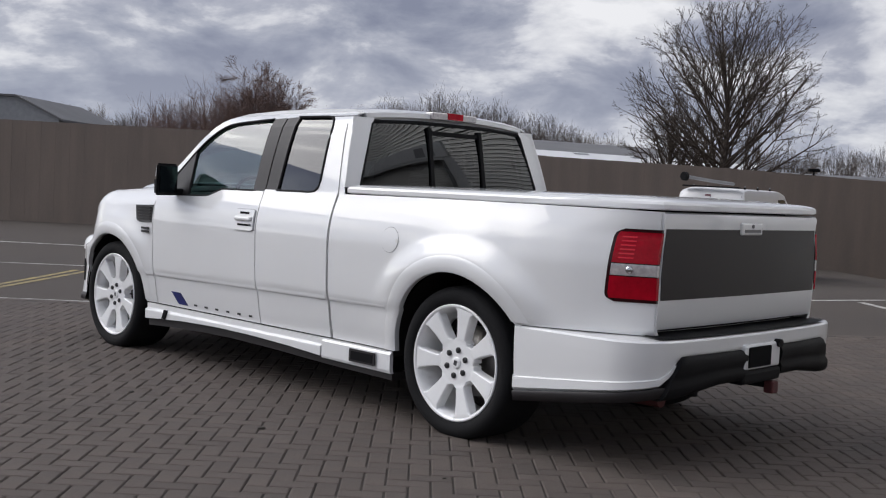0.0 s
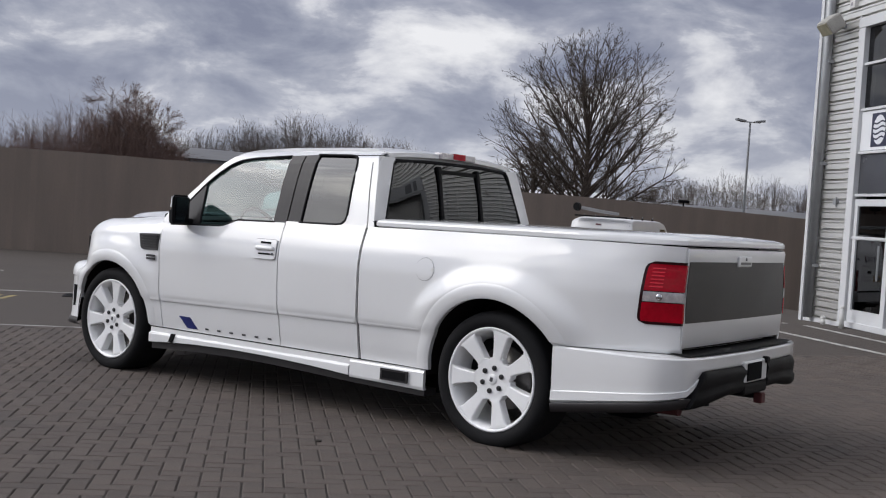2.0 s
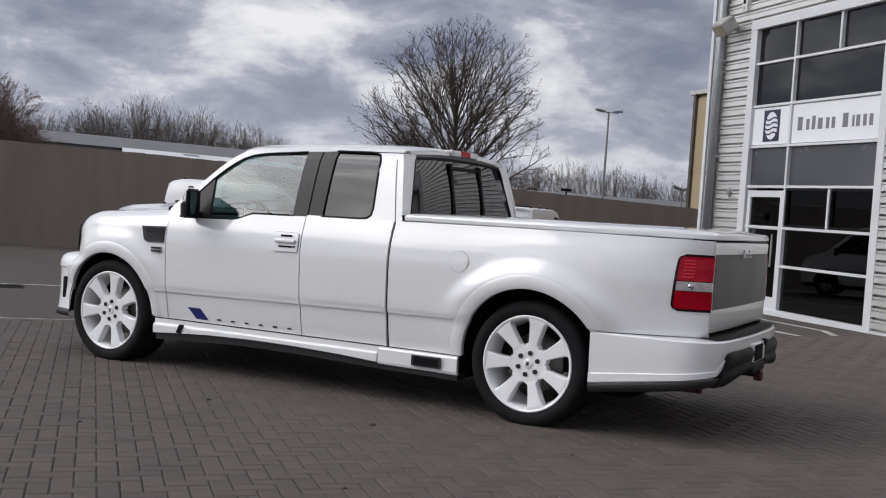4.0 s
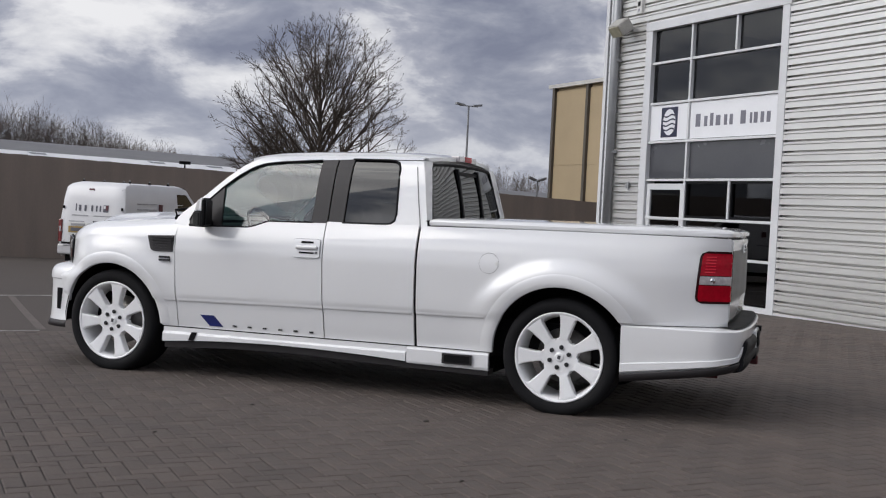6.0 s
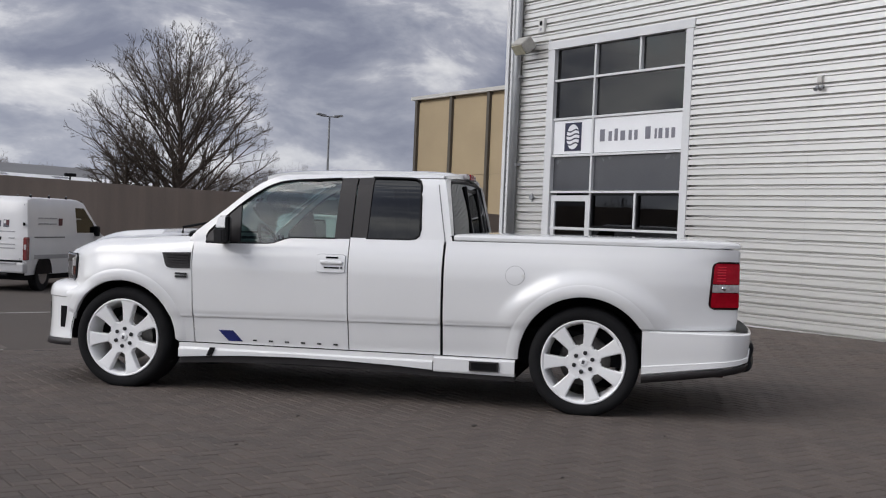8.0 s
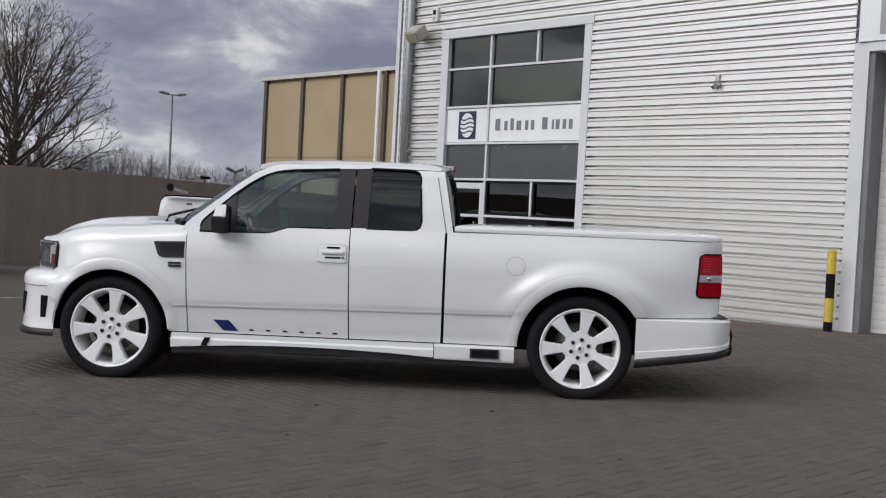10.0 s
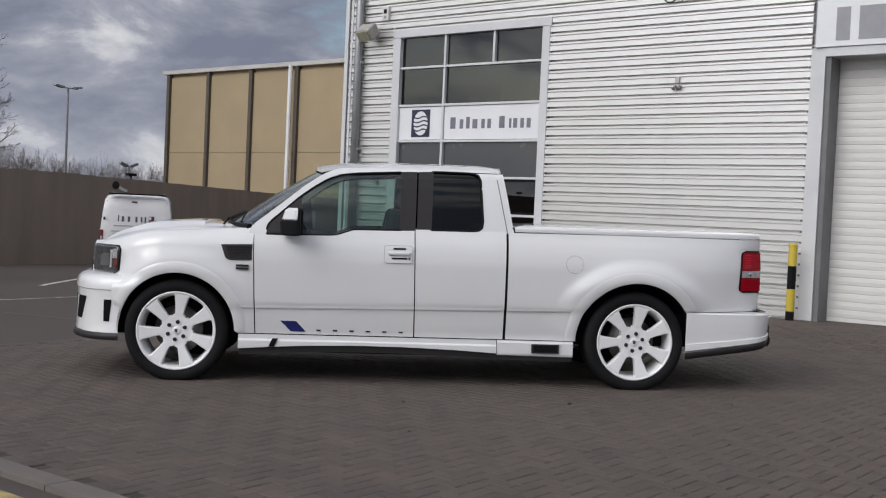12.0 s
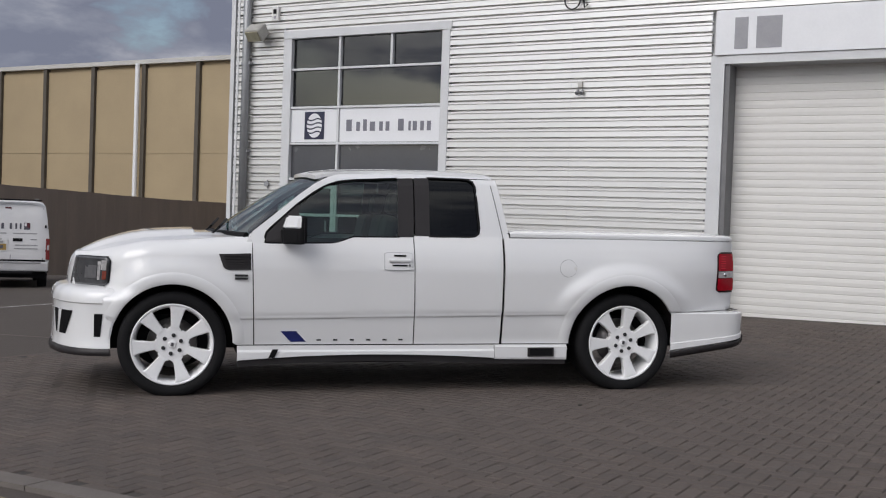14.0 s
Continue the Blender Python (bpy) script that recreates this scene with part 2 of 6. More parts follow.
def add_tube(bm, points, radii, sides=8, cap=True):
    """A round bar through points, with a radius at each."""
    points = [Vector(p) for p in points]
    if isinstance(radii, (int, float)):
        radii = [radii] * len(points)
    rings = []
    for i, p in enumerate(points):
        way = (points[min(i + 1, len(points) - 1)] - points[max(i - 1, 0)]).normalized()
        side = way.cross(Vector((0, 0, 1)) if abs(way.z) < 0.95 else Vector((1, 0, 0))).normalized()
        high = side.cross(way)
        rings.append([bm.verts.new(p + radii[i] * (side * math.cos(a) + high * math.sin(a))) for a in (2 * math.pi * k / sides for k in range(sides))])
    for a, b in zip(rings, rings[1:]):
        for k in range(sides):
            bm.faces.new((a[k], a[(k + 1) % sides], b[(k + 1) % sides], b[k]))
    if cap:
        bm.faces.new(rings[0][::-1])
        bm.faces.new(rings[-1])


def tube(points, radii, sides=8):
    bm = bmesh.new()
    add_tube(bm, points, radii, sides)
    return bm


def add_prism(bm, outline, direction, flip=False):
    """A plate of any outline (3D points in order), pulled along direction."""
    a = [bm.verts.new(p) for p in outline]
    b = [bm.verts.new(Vector(p) + Vector(direction)) for p in outline]
    n = len(a)
    bm.faces.new(a[::-1])
    bm.faces.new(b)
    for i in range(n):
        bm.faces.new((a[i], a[(i + 1) % n], b[(i + 1) % n], b[i]))
    bmesh.ops.recalc_face_normals(bm, faces=list({f for v in a + b for f in v.link_faces}))


def prism(outline, direction):
    bm = bmesh.new()
    add_prism(bm, outline, direction)
    return bm


def step(v, a, b):
    t = min(max((v - a) / (b - a), 0.0), 1.0)
    return t * t * (3 - 2 * t)


def lerp_list(v, rows):
    """Straight lines between rows (v, value)."""
    if v <= rows[0][0]:
        return rows[0][1]
    for (a, x), (b, y) in zip(rows, rows[1:]):
        if v <= b:
            return x + (y - x) * (v - a) / (b - a)
    return rows[-1][1]


def ease_list(v, rows):
    """A smooth line through rows (v, value) that does not overshoot."""
    if v <= rows[0][0]:
        return rows[0][1]
    if v >= rows[-1][0]:
        return rows[-1][1]
    i = max(j for j in range(len(rows) - 1) if rows[j][0] <= v)
    slope = [(rows[j + 1][1] - rows[j][1]) / (rows[j + 1][0] - rows[j][0]) for j in range(len(rows) - 1)]

    def lean(j):
        if j == 0 or j == len(rows) - 1:
            return slope[0] if j == 0 else slope[-1]
        a, b = slope[j - 1], slope[j]
        return 0.0 if a * b <= 0 else 2 * a * b / (a + b)
    h = rows[i + 1][0] - rows[i][0]
    t = (v - rows[i][0]) / h
    return rows[i][1] * (2 * t ** 3 - 3 * t * t + 1) + rows[i + 1][1] * (3 * t * t - 2 * t ** 3) + h * (lean(i) * (t ** 3 - 2 * t * t + t) + lean(i + 1) * (t ** 3 - t * t))


def ground_z(x, y):
    """The yard falls gently away from the building and towards the far fence."""
    xx, yy = min(max(x, -14), 7), min(max(y, -12), 18)
    z = 0.0075 * xx - 0.0089 * yy
    z += 0.075 * step(x, 3.0, 6.2) * (1 - step(y, 9, 12))
    z += 0.20 * step(y, 5, 17) * (1 - step(x, -9, 5))
    return z - (0.05 * step(x, 0, 5) + 0.33 * step(x, 7.5, 11)) * step(y, 10, 18)


# ---- ground ----
def ground_sheet():
    xs = [-3000, -800, -200, -80, -40, -25] + [-16 + 0.8 * i for i in range(46)] + [26, 40, 80, 200, 800, 3000]
    ys = [-3000, -800, -200, -80, -40, -25] + [-14 + 0.8 * i for i in range(44)] + [26, 40, 80, 200, 800, 3000]
    bm = bmesh.new()
    grid = [[bm.verts.new((x, y, ground_z(x, y))) for x in xs] for y in ys]
    for j in range(len(ys) - 1):
        for i in range(len(xs) - 1):
            bm.faces.new((grid[j][i], grid[j][i + 1], grid[j + 1][i + 1], grid[j + 1][i]))
    return bm


whole("ground", ground_sheet(), TARMAC, "worn dark grey tarmac yard around the block paving", "ground", "structure", smooth=True)
KERB_X, PAVE_Y = -5.71, 4.75


def ribbon(points, width, lift=0.004, raised=0.0):
    """A painted or laid strip that follows the ground."""
    bm = bmesh.new()
    pts = []
    for (ax, ay), (bx, by) in zip(points, points[1:]):
        count = max(1, int(math.hypot(bx - ax, by - ay) / 0.4))
        pts += [(ax + (bx - ax) * k / count, ay + (by - ay) * k / count) for k in range(count)]
    pts.append(points[-1])
    rows = []
    for i, (x, y) in enumerate(pts):
        ax, ay = pts[max(i - 1, 0)]
        bx, by = pts[min(i + 1, len(pts) - 1)]
        d = math.hypot(bx - ax, by - ay)
        nx, ny = -(by - ay) / d * width / 2, (bx - ax) / d * width / 2
        rows.append([bm.verts.new((x + s * nx, y + s * ny, ground_z(x + s * nx, y + s * ny) + lift + raised)) for s in (1, -1)])
    for a, b in zip(rows, rows[1:]):
        bm.faces.new((a[0], a[1], b[1], b[0]))
    if raised:
        low = bmesh.ops.extrude_face_region(bm, geom=bm.faces[:])
        for v in low["geom"]:
            if isinstance(v, bmesh.types.BMVert):
                v.co.z -= raised + 0.05
        bmesh.ops.recalc_face_normals(bm, faces=bm.faces[:])
    return bm


for pts, width, paint, label in (
        ([(-5.4, 4.90), (-3.45, 4.93)], 0.07, LINE_FAINT, "worn white line painted across the tarmac"),
        ([(-12, 8.40), (4.2, 9.40)], 0.09, LINE_FAINT, "worn white line painted across the tarmac"),
        ([(-3.42, 5.0), (-3.40, 8.8)], 0.09, LINE_RED, "faded red bay line on the tarmac"),
        ([(-1.0, 5.6), (-1.5, 7.6)], 0.06, LINE_RED, "faded bay line on the tarmac"),
        ([(1.2, 11.25), (3.8, 13.55)], 0.10, LINE_WHITE, "worn white bay line beside a parked van"),
        ([(-9.5, 11.9), (-6.2, 11.9)], 0.10, LINE_WHITE, "worn white line painted across the tarmac"),
        ([(4.2, 8.55), (5.8, 8.8)], 0.10, LINE_WHITE, "worn white line near the building corner"),
        ([(5.95, 8.5), (5.95, 5.4), (5.5, 4.3)], 0.10, LINE_WHITE, "worn white line along the foot of the building"),
        ([(5.0, 8.4), (5.2, 4.4)], 0.10, LINE_WHITE, "worn white line along the foot of the building"),
        ([(-5.97, -22), (-5.97, 1.0), (-5.85, 3.0), (-5.55, 6.0), (-5.25, 8.2)], 0.08, LINE_YELLOW, "worn yellow no-parking line along the kerb"),
        ([(-6.15, -22), (-6.15, 1.0), (-6.02, 3.0), (-5.72, 5.8), (-5.42, 8.2)], 0.08, LINE_YELLOW, "worn yellow no-parking line along the kerb")):
    whole("road_line", ribbon(pts, width), paint, label, "road marking", "structure")

# ---- boundary fence ----
FENCE_Y = 17.8
FENCE_TOP = ((-40, 2.12), (-6, 2.13), (-2.7, 2.08), (2.5, 1.96), (5.5, 1.93), (9.8, 1.80), (13, 1.70), (40, 1.45))
fence = thing("fence", "weathered brown close-boarded timber fence along the yard", "fence", kind="structure")
BOARD = 0.155
for x in [-22 + BOARD * i for i in range(270)]:
    top, low = lerp_list(x, FENCE_TOP), ground_z(x, FENCE_Y) - 0.03
    w, d = BOARD / 2 + 0.004, (0.0012 if round(x / BOARD) % 2 else -0.0012) + random.uniform(-0.0008, 0.0008)
    bm = box((x - w, FENCE_Y - 0.012 + d, low), (x + w, FENCE_Y + 0.012 + d, top + random.uniform(-0.006, 0.004)))
    part("board", bm, FENCE_WOOD, fence)
bm = bmesh.new()
for x0, x1 in ((-60, -22.1), (19.9, 60)):
    add_box(bm, (x0, FENCE_Y - 0.012, -0.7), (x1, FENCE_Y + 0.012, 1.75))
part("far_boarding", bm, FENCE_WOOD, fence)
for zz in (0.3, 1.5):
    bm = bmesh.new()
    add_tube(bm, [(x, FENCE_Y + 0.05, lerp_list(x, FENCE_TOP) - 2 + zz) for x in range(-22, 21, 2)], 0.04, 4)
    part("rail", bm, FENCE_WOOD, fence)

# drain cover in the tarmac
CAVITY_IRON = surface("dark_iron", (0.016, 0.015, 0.014), (0.010, 0.010, 0.010), 9, 80, 0.8, shine=0.2)
drain = thing("drain_cover", "dark cast-iron drain grating set in the tarmac", "drain", pose(-4.45, 8.58, ground_z(-4.45, 8.58), 0, 0, 3))
part("frame", box((-0.24, -0.24, -0.02), (0.24, 0.24, 0.006)), BLACK, drain)
for k in range(7):
    part("slot", box((-0.20, -0.19 + 0.06 * k, 0.006), (0.20, -0.165 + 0.06 * k, 0.008)), CAVITY_IRON, drain)


# ---- the unit building ----
WX, BY0, BY1, BZ = 6.60, -14.0, 9.87, 8.2
WIN = (5.24, 8.64, 0.06, 4.66)
ROLL = (-3.45, 0.66, 0.06, 3.78)
building = thing("unit_building", "silver profiled metal clad business unit with an entrance window and roller door", "building", kind="structure")


def solid(name, lo, hi, material, parent, label="", bevel=0.0):
    return part(name, box(lo, hi, bevel), material, parent, label)


# backing walls round the openings
for lo, hi in (((WX + 0.05, WIN[1], -0.4), (WX + 0.25, BY1, BZ)), ((WX + 0.05, WIN[0], WIN[3]), (WX + 0.25, WIN[1], BZ)), ((WX + 0.05, ROLL[1], -0.4), (WX + 0.25, WIN[0], BZ)),
               ((WX + 0.05, ROLL[0], ROLL[3]), (WX + 0.25, ROLL[1], BZ)), ((WX + 0.05, BY0, -0.4), (WX + 0.25, ROLL[0], BZ)), ((WX + 0.25, BY1 - 0.2, -0.4), (26, BY1, BZ)),
               ((WX + 0.25, BY0, -0.4), (26, BY0 + 0.2, BZ)), ((25.8, BY0 + 0.2, -0.4), (26, BY1 - 0.2, BZ))):
    solid("wall", lo, hi, TRIM, building)
solid("roof", (WX - 0.05, BY0 - 0.1, BZ), (26.1, BY1 + 0.1, BZ + 0.15), ROOF_GREY, building)

PITCH, DEEP = 0.1525, 0.096


def cladding(y0, y1, z0, z1, outward=True):
    """Horizontal trapezoid profile sheet, ribs every PITCH."""
    rows = []
    k = math.floor(z0 / PITCH)
    while k * PITCH < z1:
        b = k * PITCH
        for dz, dx in ((0.0, 0.0), (0.074, 0.0), (0.075, 0.050), (0.088, 0.050), (0.090, 0.004), (0.118, 0.004), (0.121, DEEP), (0.1465, DEEP), (0.1505, 0.0)):
            z = b + dz
            if z0 <= z <= z1:
                rows.append((z, dx))
        k += 1
    rows = [(z0, rows[0][1])] + rows + [(z1, rows[-1][1])]
    bm = bmesh.new()
    vs = [[bm.verts.new((WX - 0.049 + dx, y, z)) for y in (y0, y1)] for z, dx in rows]
    for a, b in zip(vs, vs[1:]):
        if (b[0].co - a[0].co).length > 1e-6:
            bm.faces.new((a[0], a[1], b[1], b[0]))
    return bm


def sheets(y0, y1, z0, z1):
    """Sheets side by side with a slim overlap."""
    count = max(1, round((y1 - y0) / 2.4))
    for i in range(count):
        a, b = y0 + (y1 - y0) * i / count, y0 + (y1 - y0) * (i + 1) / count
        ob = part("cladding_sheet", cladding(a, b - (0.003 if i < count - 1 else 0), z0, z1), CLADDING, building)
        ob.location.x = random.uniform(-0.002, 0.002)


sheets(WIN[1], BY1 - 0.10, 0.10, BZ)
sheets(WIN[0], WIN[1], WIN[3] + 0.01, BZ)
sheets(ROLL[1] + 0.2, WIN[0], 0.10, BZ)
sheets(ROLL[0], ROLL[1] + 0.2, 4.555, BZ)
sheets(BY0, ROLL[0] - 0.2, 0.10, BZ)
# dark blocks where the ribs end, the open ends' shade put into colour
for y, z0, z1 in ((WIN[0] - 0.028, 0.12, WIN[3]), (ROLL[1] + 0.202, 0.12, 3.9), (BY1 - 0.128, 0.12, BZ)):
    bm = bmesh.new()
    for k in range(math.ceil(z0 / PITCH), int(z1 / PITCH)):
        add_box(bm, (WX - 0.0555, y, k * PITCH + 0.120), (WX - 0.01, y + 0.026, k * PITCH + 0.149))
    part("profile_filler", bm, SHADE, building, "dark blocks painted as the shade in the open rib ends")
# edge trims
for lo, hi in (((WX - 0.07, BY1 - 0.07, 0), (WX + 0.2, BY1 + 0.02, BZ)), ((WX - 0.055, WIN[1], 0.05), (WX + 0.05, WIN[1] + 0.035, WIN[3] + 0.06)),
               ((WX - 0.06, BY1 - 0.17, 0.0), (WX - 0.04, BY1 - 0.12, BZ)),
               ((WX - 0.05, WIN[1] + 0.04, 0.0), (WX - 0.02, BY1 - 0.12, 0.10)), ((WX - 0.05, ROLL[1] + 0.2, 0.0), (WX - 0.02, WIN[0], 0.10))):
    solid("trim", lo, hi, TRIM, building)
solid("rain_pipe", (0, 0, 0), (0, 0, 0), STEEL, building).data = mesh_of(tube([(WX - 0.13, 9.47, 0.1), (WX - 0.13, 9.47, BZ)], 0.075, 14), "rain_pipe", STEEL, True)
for z in (0.9, 2.5, 4.1, 5.7):
    solid("pipe_bracket", (WX - 0.15, 9.37, z), (WX - 0.03, 9.57, z + 0.05), STEEL, building)

# entrance window: frame, mullions, panes, sign panels
win = thing("window_1", "tall silver framed entrance glazing with dark panes and a white sign band", "window", kind="structure")
FX = WX - 0.05
for lo, hi in (((FX - 0.012, WIN[0], WIN[2]), (FX + 0.16, WIN[0] + 0.15, WIN[3])), ((FX - 0.012, WIN[1] - 0.15, WIN[2]), (FX + 0.16, WIN[1], WIN[3])),
               ((FX - 0.02, WIN[0] - 0.03, WIN[3] - 0.13), (FX + 0.16, WIN[1] + 0.03, WIN[3] + 0.01)), ((FX, WIN[0] + 0.15, WIN[2]), (FX + 0.16, WIN[1] - 0.15, 0.15))):
    solid("window_frame", lo, hi, TRIM, win, bevel=0.006)
GY0, GY1, GX = 5.39, 8.49, FX + 0.07
for z in (3.98, 3.30, 2.66, 2.03, 1.40, 0.82):
    y1 = 7.46 if z < 1.0 else GY1
    solid("transom", (FX + 0.02, GY0, z - 0.020), (FX + 0.11, y1, z + 0.020), TRIM, win, bevel=0.004)
for y, z0, z1 in ((7.46, 0.15, 4.53), (6.39, 4.005, 4.53), (6.38, 1.425, 2.005)):
    solid("mullion", (FX + 0.015, y - 0.022, z0), (FX + 0.105, y + 0.022, z1), TRIM, win, bevel=0.004)


def pane(y0, y1, z0, z1, material=PANE):
    ob = solid("pane", (GX, y0 + 0.004, z0 + 0.004), (GX + 0.012, y1 - 0.004, z1 - 0.004), material, win)
    return ob


for y0, y1, z0, z1, m in ((7.488, GY1, 4.005, 4.53, PANE), (6.418, 7.432, 4.005, 4.53, PANE), (GY0, 6.362, 4.005, 4.53, PANE), (7.488, GY1, 3.325, 3.955, PANE), (GY0, 7.432, 3.325, 3.955, PANE),
                          (7.488, GY1, 2.055, 2.635, SPANDREL), (GY0, 7.432, 2.055, 2.635, SPANDREL), (6.408, 7.432, 1.425, 2.005, PANE), (GY0, 6.352, 1.425, 2.005, PANE),
                          (GY0, 7.432, 0.845, 1.375, PANE), (GY0, 7.432, 0.15, 0.795, PANE)):
    pane(y0, y1, z0, z1, m)
# slim opening-light frames inside two panes
for y0, y1 in ((6.408, 7.432), (GY0, 6.352)):
    for lo, hi in (((y0, 1.425), (y1, 1.46)), ((y0, 1.97), (y1, 2.005)), ((y0, 1.46), (y0 + 0.03, 1.97)), ((y1 - 0.03, 1.46), (y1, 1.97))):
        solid("casement_bar", (FX + 0.035, lo[0], lo[1]), (FX + 0.068, hi[0], hi[1]), BLACK, win)
# glazed door beside the mullion
door = part("door", box((FX + 0.03, 8.38, 0.15), (FX + 0.09, 8.47, 1.97)), TRIM, win, "silver framed glazed entrance door")
for lo, hi in (((FX + 0.03, 7.50, 0.15), (FX + 0.09, 7.57, 1.97)), ((FX + 0.03, 7.57, 1.87), (FX + 0.09, 8.38, 1.97)), ((FX + 0.03, 7.57, 1.37), (FX + 0.09, 8.38, 1.42)), ((FX + 0.03, 7.57, 0.15), (FX + 0.09, 8.38, 0.33))):
    solid("door_rail", lo, hi, TRIM, door)
for z0, z1 in ((0.33, 1.37), (1.42, 1.87)):
    solid("door_pane", (FX + 0.055, 7.574, z0 + 0.004), (FX + 0.067, 8.376, z1 - 0.004), PANE, door)
part("door_handle", tube([(FX - 0.03, 7.62, 0.8), (FX - 0.03, 7.62, 1.3)], 0.015, 8), STEEL, door, "steel pull handle")

# sign band, lettering as plain bars
sign = thing("sign_panel", "white company sign panels with navy emblem and thin lettering bars", "sign")
solid("panel", (FX + 0.045, 7.49, 2.69), (FX + 0.065, GY1 - 0.002, 3.273), SIGN_WHITE, sign)
solid("panel", (FX + 0.045, GY0 + 0.002, 2.69), (FX + 0.065, 7.43, 3.273), SIGN_WHITE, sign)
ex = FX + 0.041
solid("emblem", (ex - 0.001, 7.76, 2.735), (ex + 0.004, 8.19, 3.225), SIGN_NAVY, sign, "navy emblem plate")
bm = bmesh.new()
add_prism(bm, [(ex - 0.003, 7.975 + 0.165 * math.cos(a), 2.98 + 0.215 * math.sin(a)) for a in (2 * math.pi * k / 28 for k in range(28))], (0.002, 0, 0))
part("emblem_oval", bm, SIGN_WHITE, sign)
for k in range(4):
    bm = bmesh.new()
    zz = 2.86 + 0.075 * k
    half = 0.165 * math.sqrt(max(0.05, 1 - ((zz - 2.98) / 0.215) ** 2))
    top = [(ex - 0.006, 7.975 - half + 2 * half * i / 10, zz + 0.018 * math.sin(i * 0.63) + 0.012) for i in range(11)]
    low = [(p[0], p[1], p[2] - 0.024) for p in reversed(top)]
    add_prism(bm, top + low, (0.002, 0, 0))
    part("emblem_band", bm, SIGN_NAVY, sign)
# lettering as plain bars
y = 7.29
for wide, low, tall in ((0.185, 0, .25), (0.125, 0, .16), (0.125, 0, .27), (0.17, 0, .16), (0.115, 0, .16), (0.12, -.08, .16), (0.10, 0, 0), (0.185, 0, .25), (0.075, 0, .16), (0.13, 0, .16), (0.115, 0, .16), (0.125, -.08, .16)):
    if tall:
        part("letter_bar", box((ex, y - wide * 0.62, 2.875), (ex + 0.004, y, 2.875 + min(tall, 0.20))), LETTER_GREY, sign)
    y -= wide * 1.13

# dim lobby behind the glazing
lobby = thing("lobby", "dim unlit lobby behind the entrance glazing", "room", kind="structure")
for lo, hi in (((WX + 0.25, 4.9, -0.1), (WX + 4.0, 9.2, 0.05)), ((WX + 0.25, 4.9, 4.8), (WX + 4.0, 9.2, 4.9)), ((WX + 4.0, 4.9, 0.05), (WX + 4.1, 9.2, 4.8)), ((WX + 0.25, 4.8, 0.05), (WX + 4.0, 4.9, 4.8)), ((WX + 0.25, 9.2, 0.05), (WX + 4.0, 9.3, 4.8)), ((WX + 0.25, 4.9, 2.3), (WX + 4.0, 9.2, 2.55))):
    solid("lobby_wall", lo, hi, ROOM_DARK, lobby)

# roller door
roller = thing("door_1", "closed white slatted steel roller door in a deep reveal", "roller door", kind="structure")
RX = WX + 0.34
z, k = ROLL[2], 0
while z < ROLL[3] - 0.01:
    bm = bmesh.new()
    vs = [[bm.verts.new((RX + dx, yy, z + dz)) for yy in (ROLL[0], ROLL[1])] for dz, dx in ((0.0, 0.007), (0.006, 0.007), (0.010, 0.0), (0.06, -0.004), (0.107, 0.0), (0.110, 0.007), (0.115, 0.007))]
    for a, b in zip(vs, vs[1:]):
        bm.faces.new((a[0], a[1], b[1], b[0]))
    part("slat", bm, SHUTTER, roller)
    z += 0.115
solid("bottom_bar", (RX - 0.02, ROLL[0], 0.04), (RX + 0.03, ROLL[1], 0.12), BLACK, roller, "black rubber bottom bar")
for y0, y1, m in ((ROLL[1], ROLL[1] + 0.20, TRIM), (ROLL[0] - 0.20, ROLL[0], TRIM)):
    solid("jamb", (WX - 0.05, y0, 0.05), (WX + 0.36, y1, ROLL[3] + 0.12), m, roller)
for y0, y1 in ((ROLL[1] - 0.004, ROLL[1] - 0.002), (ROLL[0] + 0.002, ROLL[0] + 0.004)):
    solid("guide", (WX - 0.02, y0 - 0.07 if y0 > 0 else y0, 0.05), (RX - 0.02, y1 if y0 > 0 else y1 + 0.07, ROLL[3]), SHADE, roller, "grey steel guide rail")
solid("lintel", (WX - 0.06, ROLL[0], ROLL[3]), (WX + 0.36, ROLL[1], ROLL[3] + 0.12), TRIM, roller)
board = thing("number_board", "white fascia board above the roller door with grey numeral bars", "sign")
solid("board", (WX - 0.085, ROLL[0] - 0.15, 3.905), (WX + 0.04, 0.80, 4.55), SIGN_WHITE, board, bevel=0.006)
for y0, y1 in ((0.52, 0.33), (0.21, -0.15)):
    solid("numeral_bar", (WX - 0.091, y1, 3.985), (WX - 0.086, y0, 4.435), SIGN_GREY, board)

# fittings on the wall
flood = thing("floodlight", "weathered beige box floodlight on the cladding", "floodlight")
m = pose(WX - 0.25, 9.12, 4.66, 0, -38, 0)
part("housing", box((-0.17, -0.17, -0.12), (0.10, 0.17, 0.12), 0.035, m), surface("weathered_housing", (0.42, 0.41, 0.38), (0.28, 0.27, 0.25), 9, 50, 0.6), flood)
part("lens", box((-0.19, -0.14, -0.10), (-0.165, 0.14, 0.09), 0.004, m), surface("yellowed_lens", (0.40, 0.38, 0.28), (0.3, 0.28, 0.2), 8, 60, 0.25), flood, "yellowed glass lens")
part("bracket", box((WX - 0.2, 9.07, 4.60), (WX - 0.02, 9.17, 4.66)), STEEL, flood)
alarm = thing("alarm_box", "small white alarm box with dark marks", "alarm box")
part("case", box((WX - 0.11, 8.78, 4.86), (WX - 0.03, 8.93, 5.12), 0.012), WHITE_PLASTIC, alarm)
part("mark", box((WX - 0.115, 8.82, 4.99), (WX - 0.111, 8.89, 5.07)), BLACK, alarm)
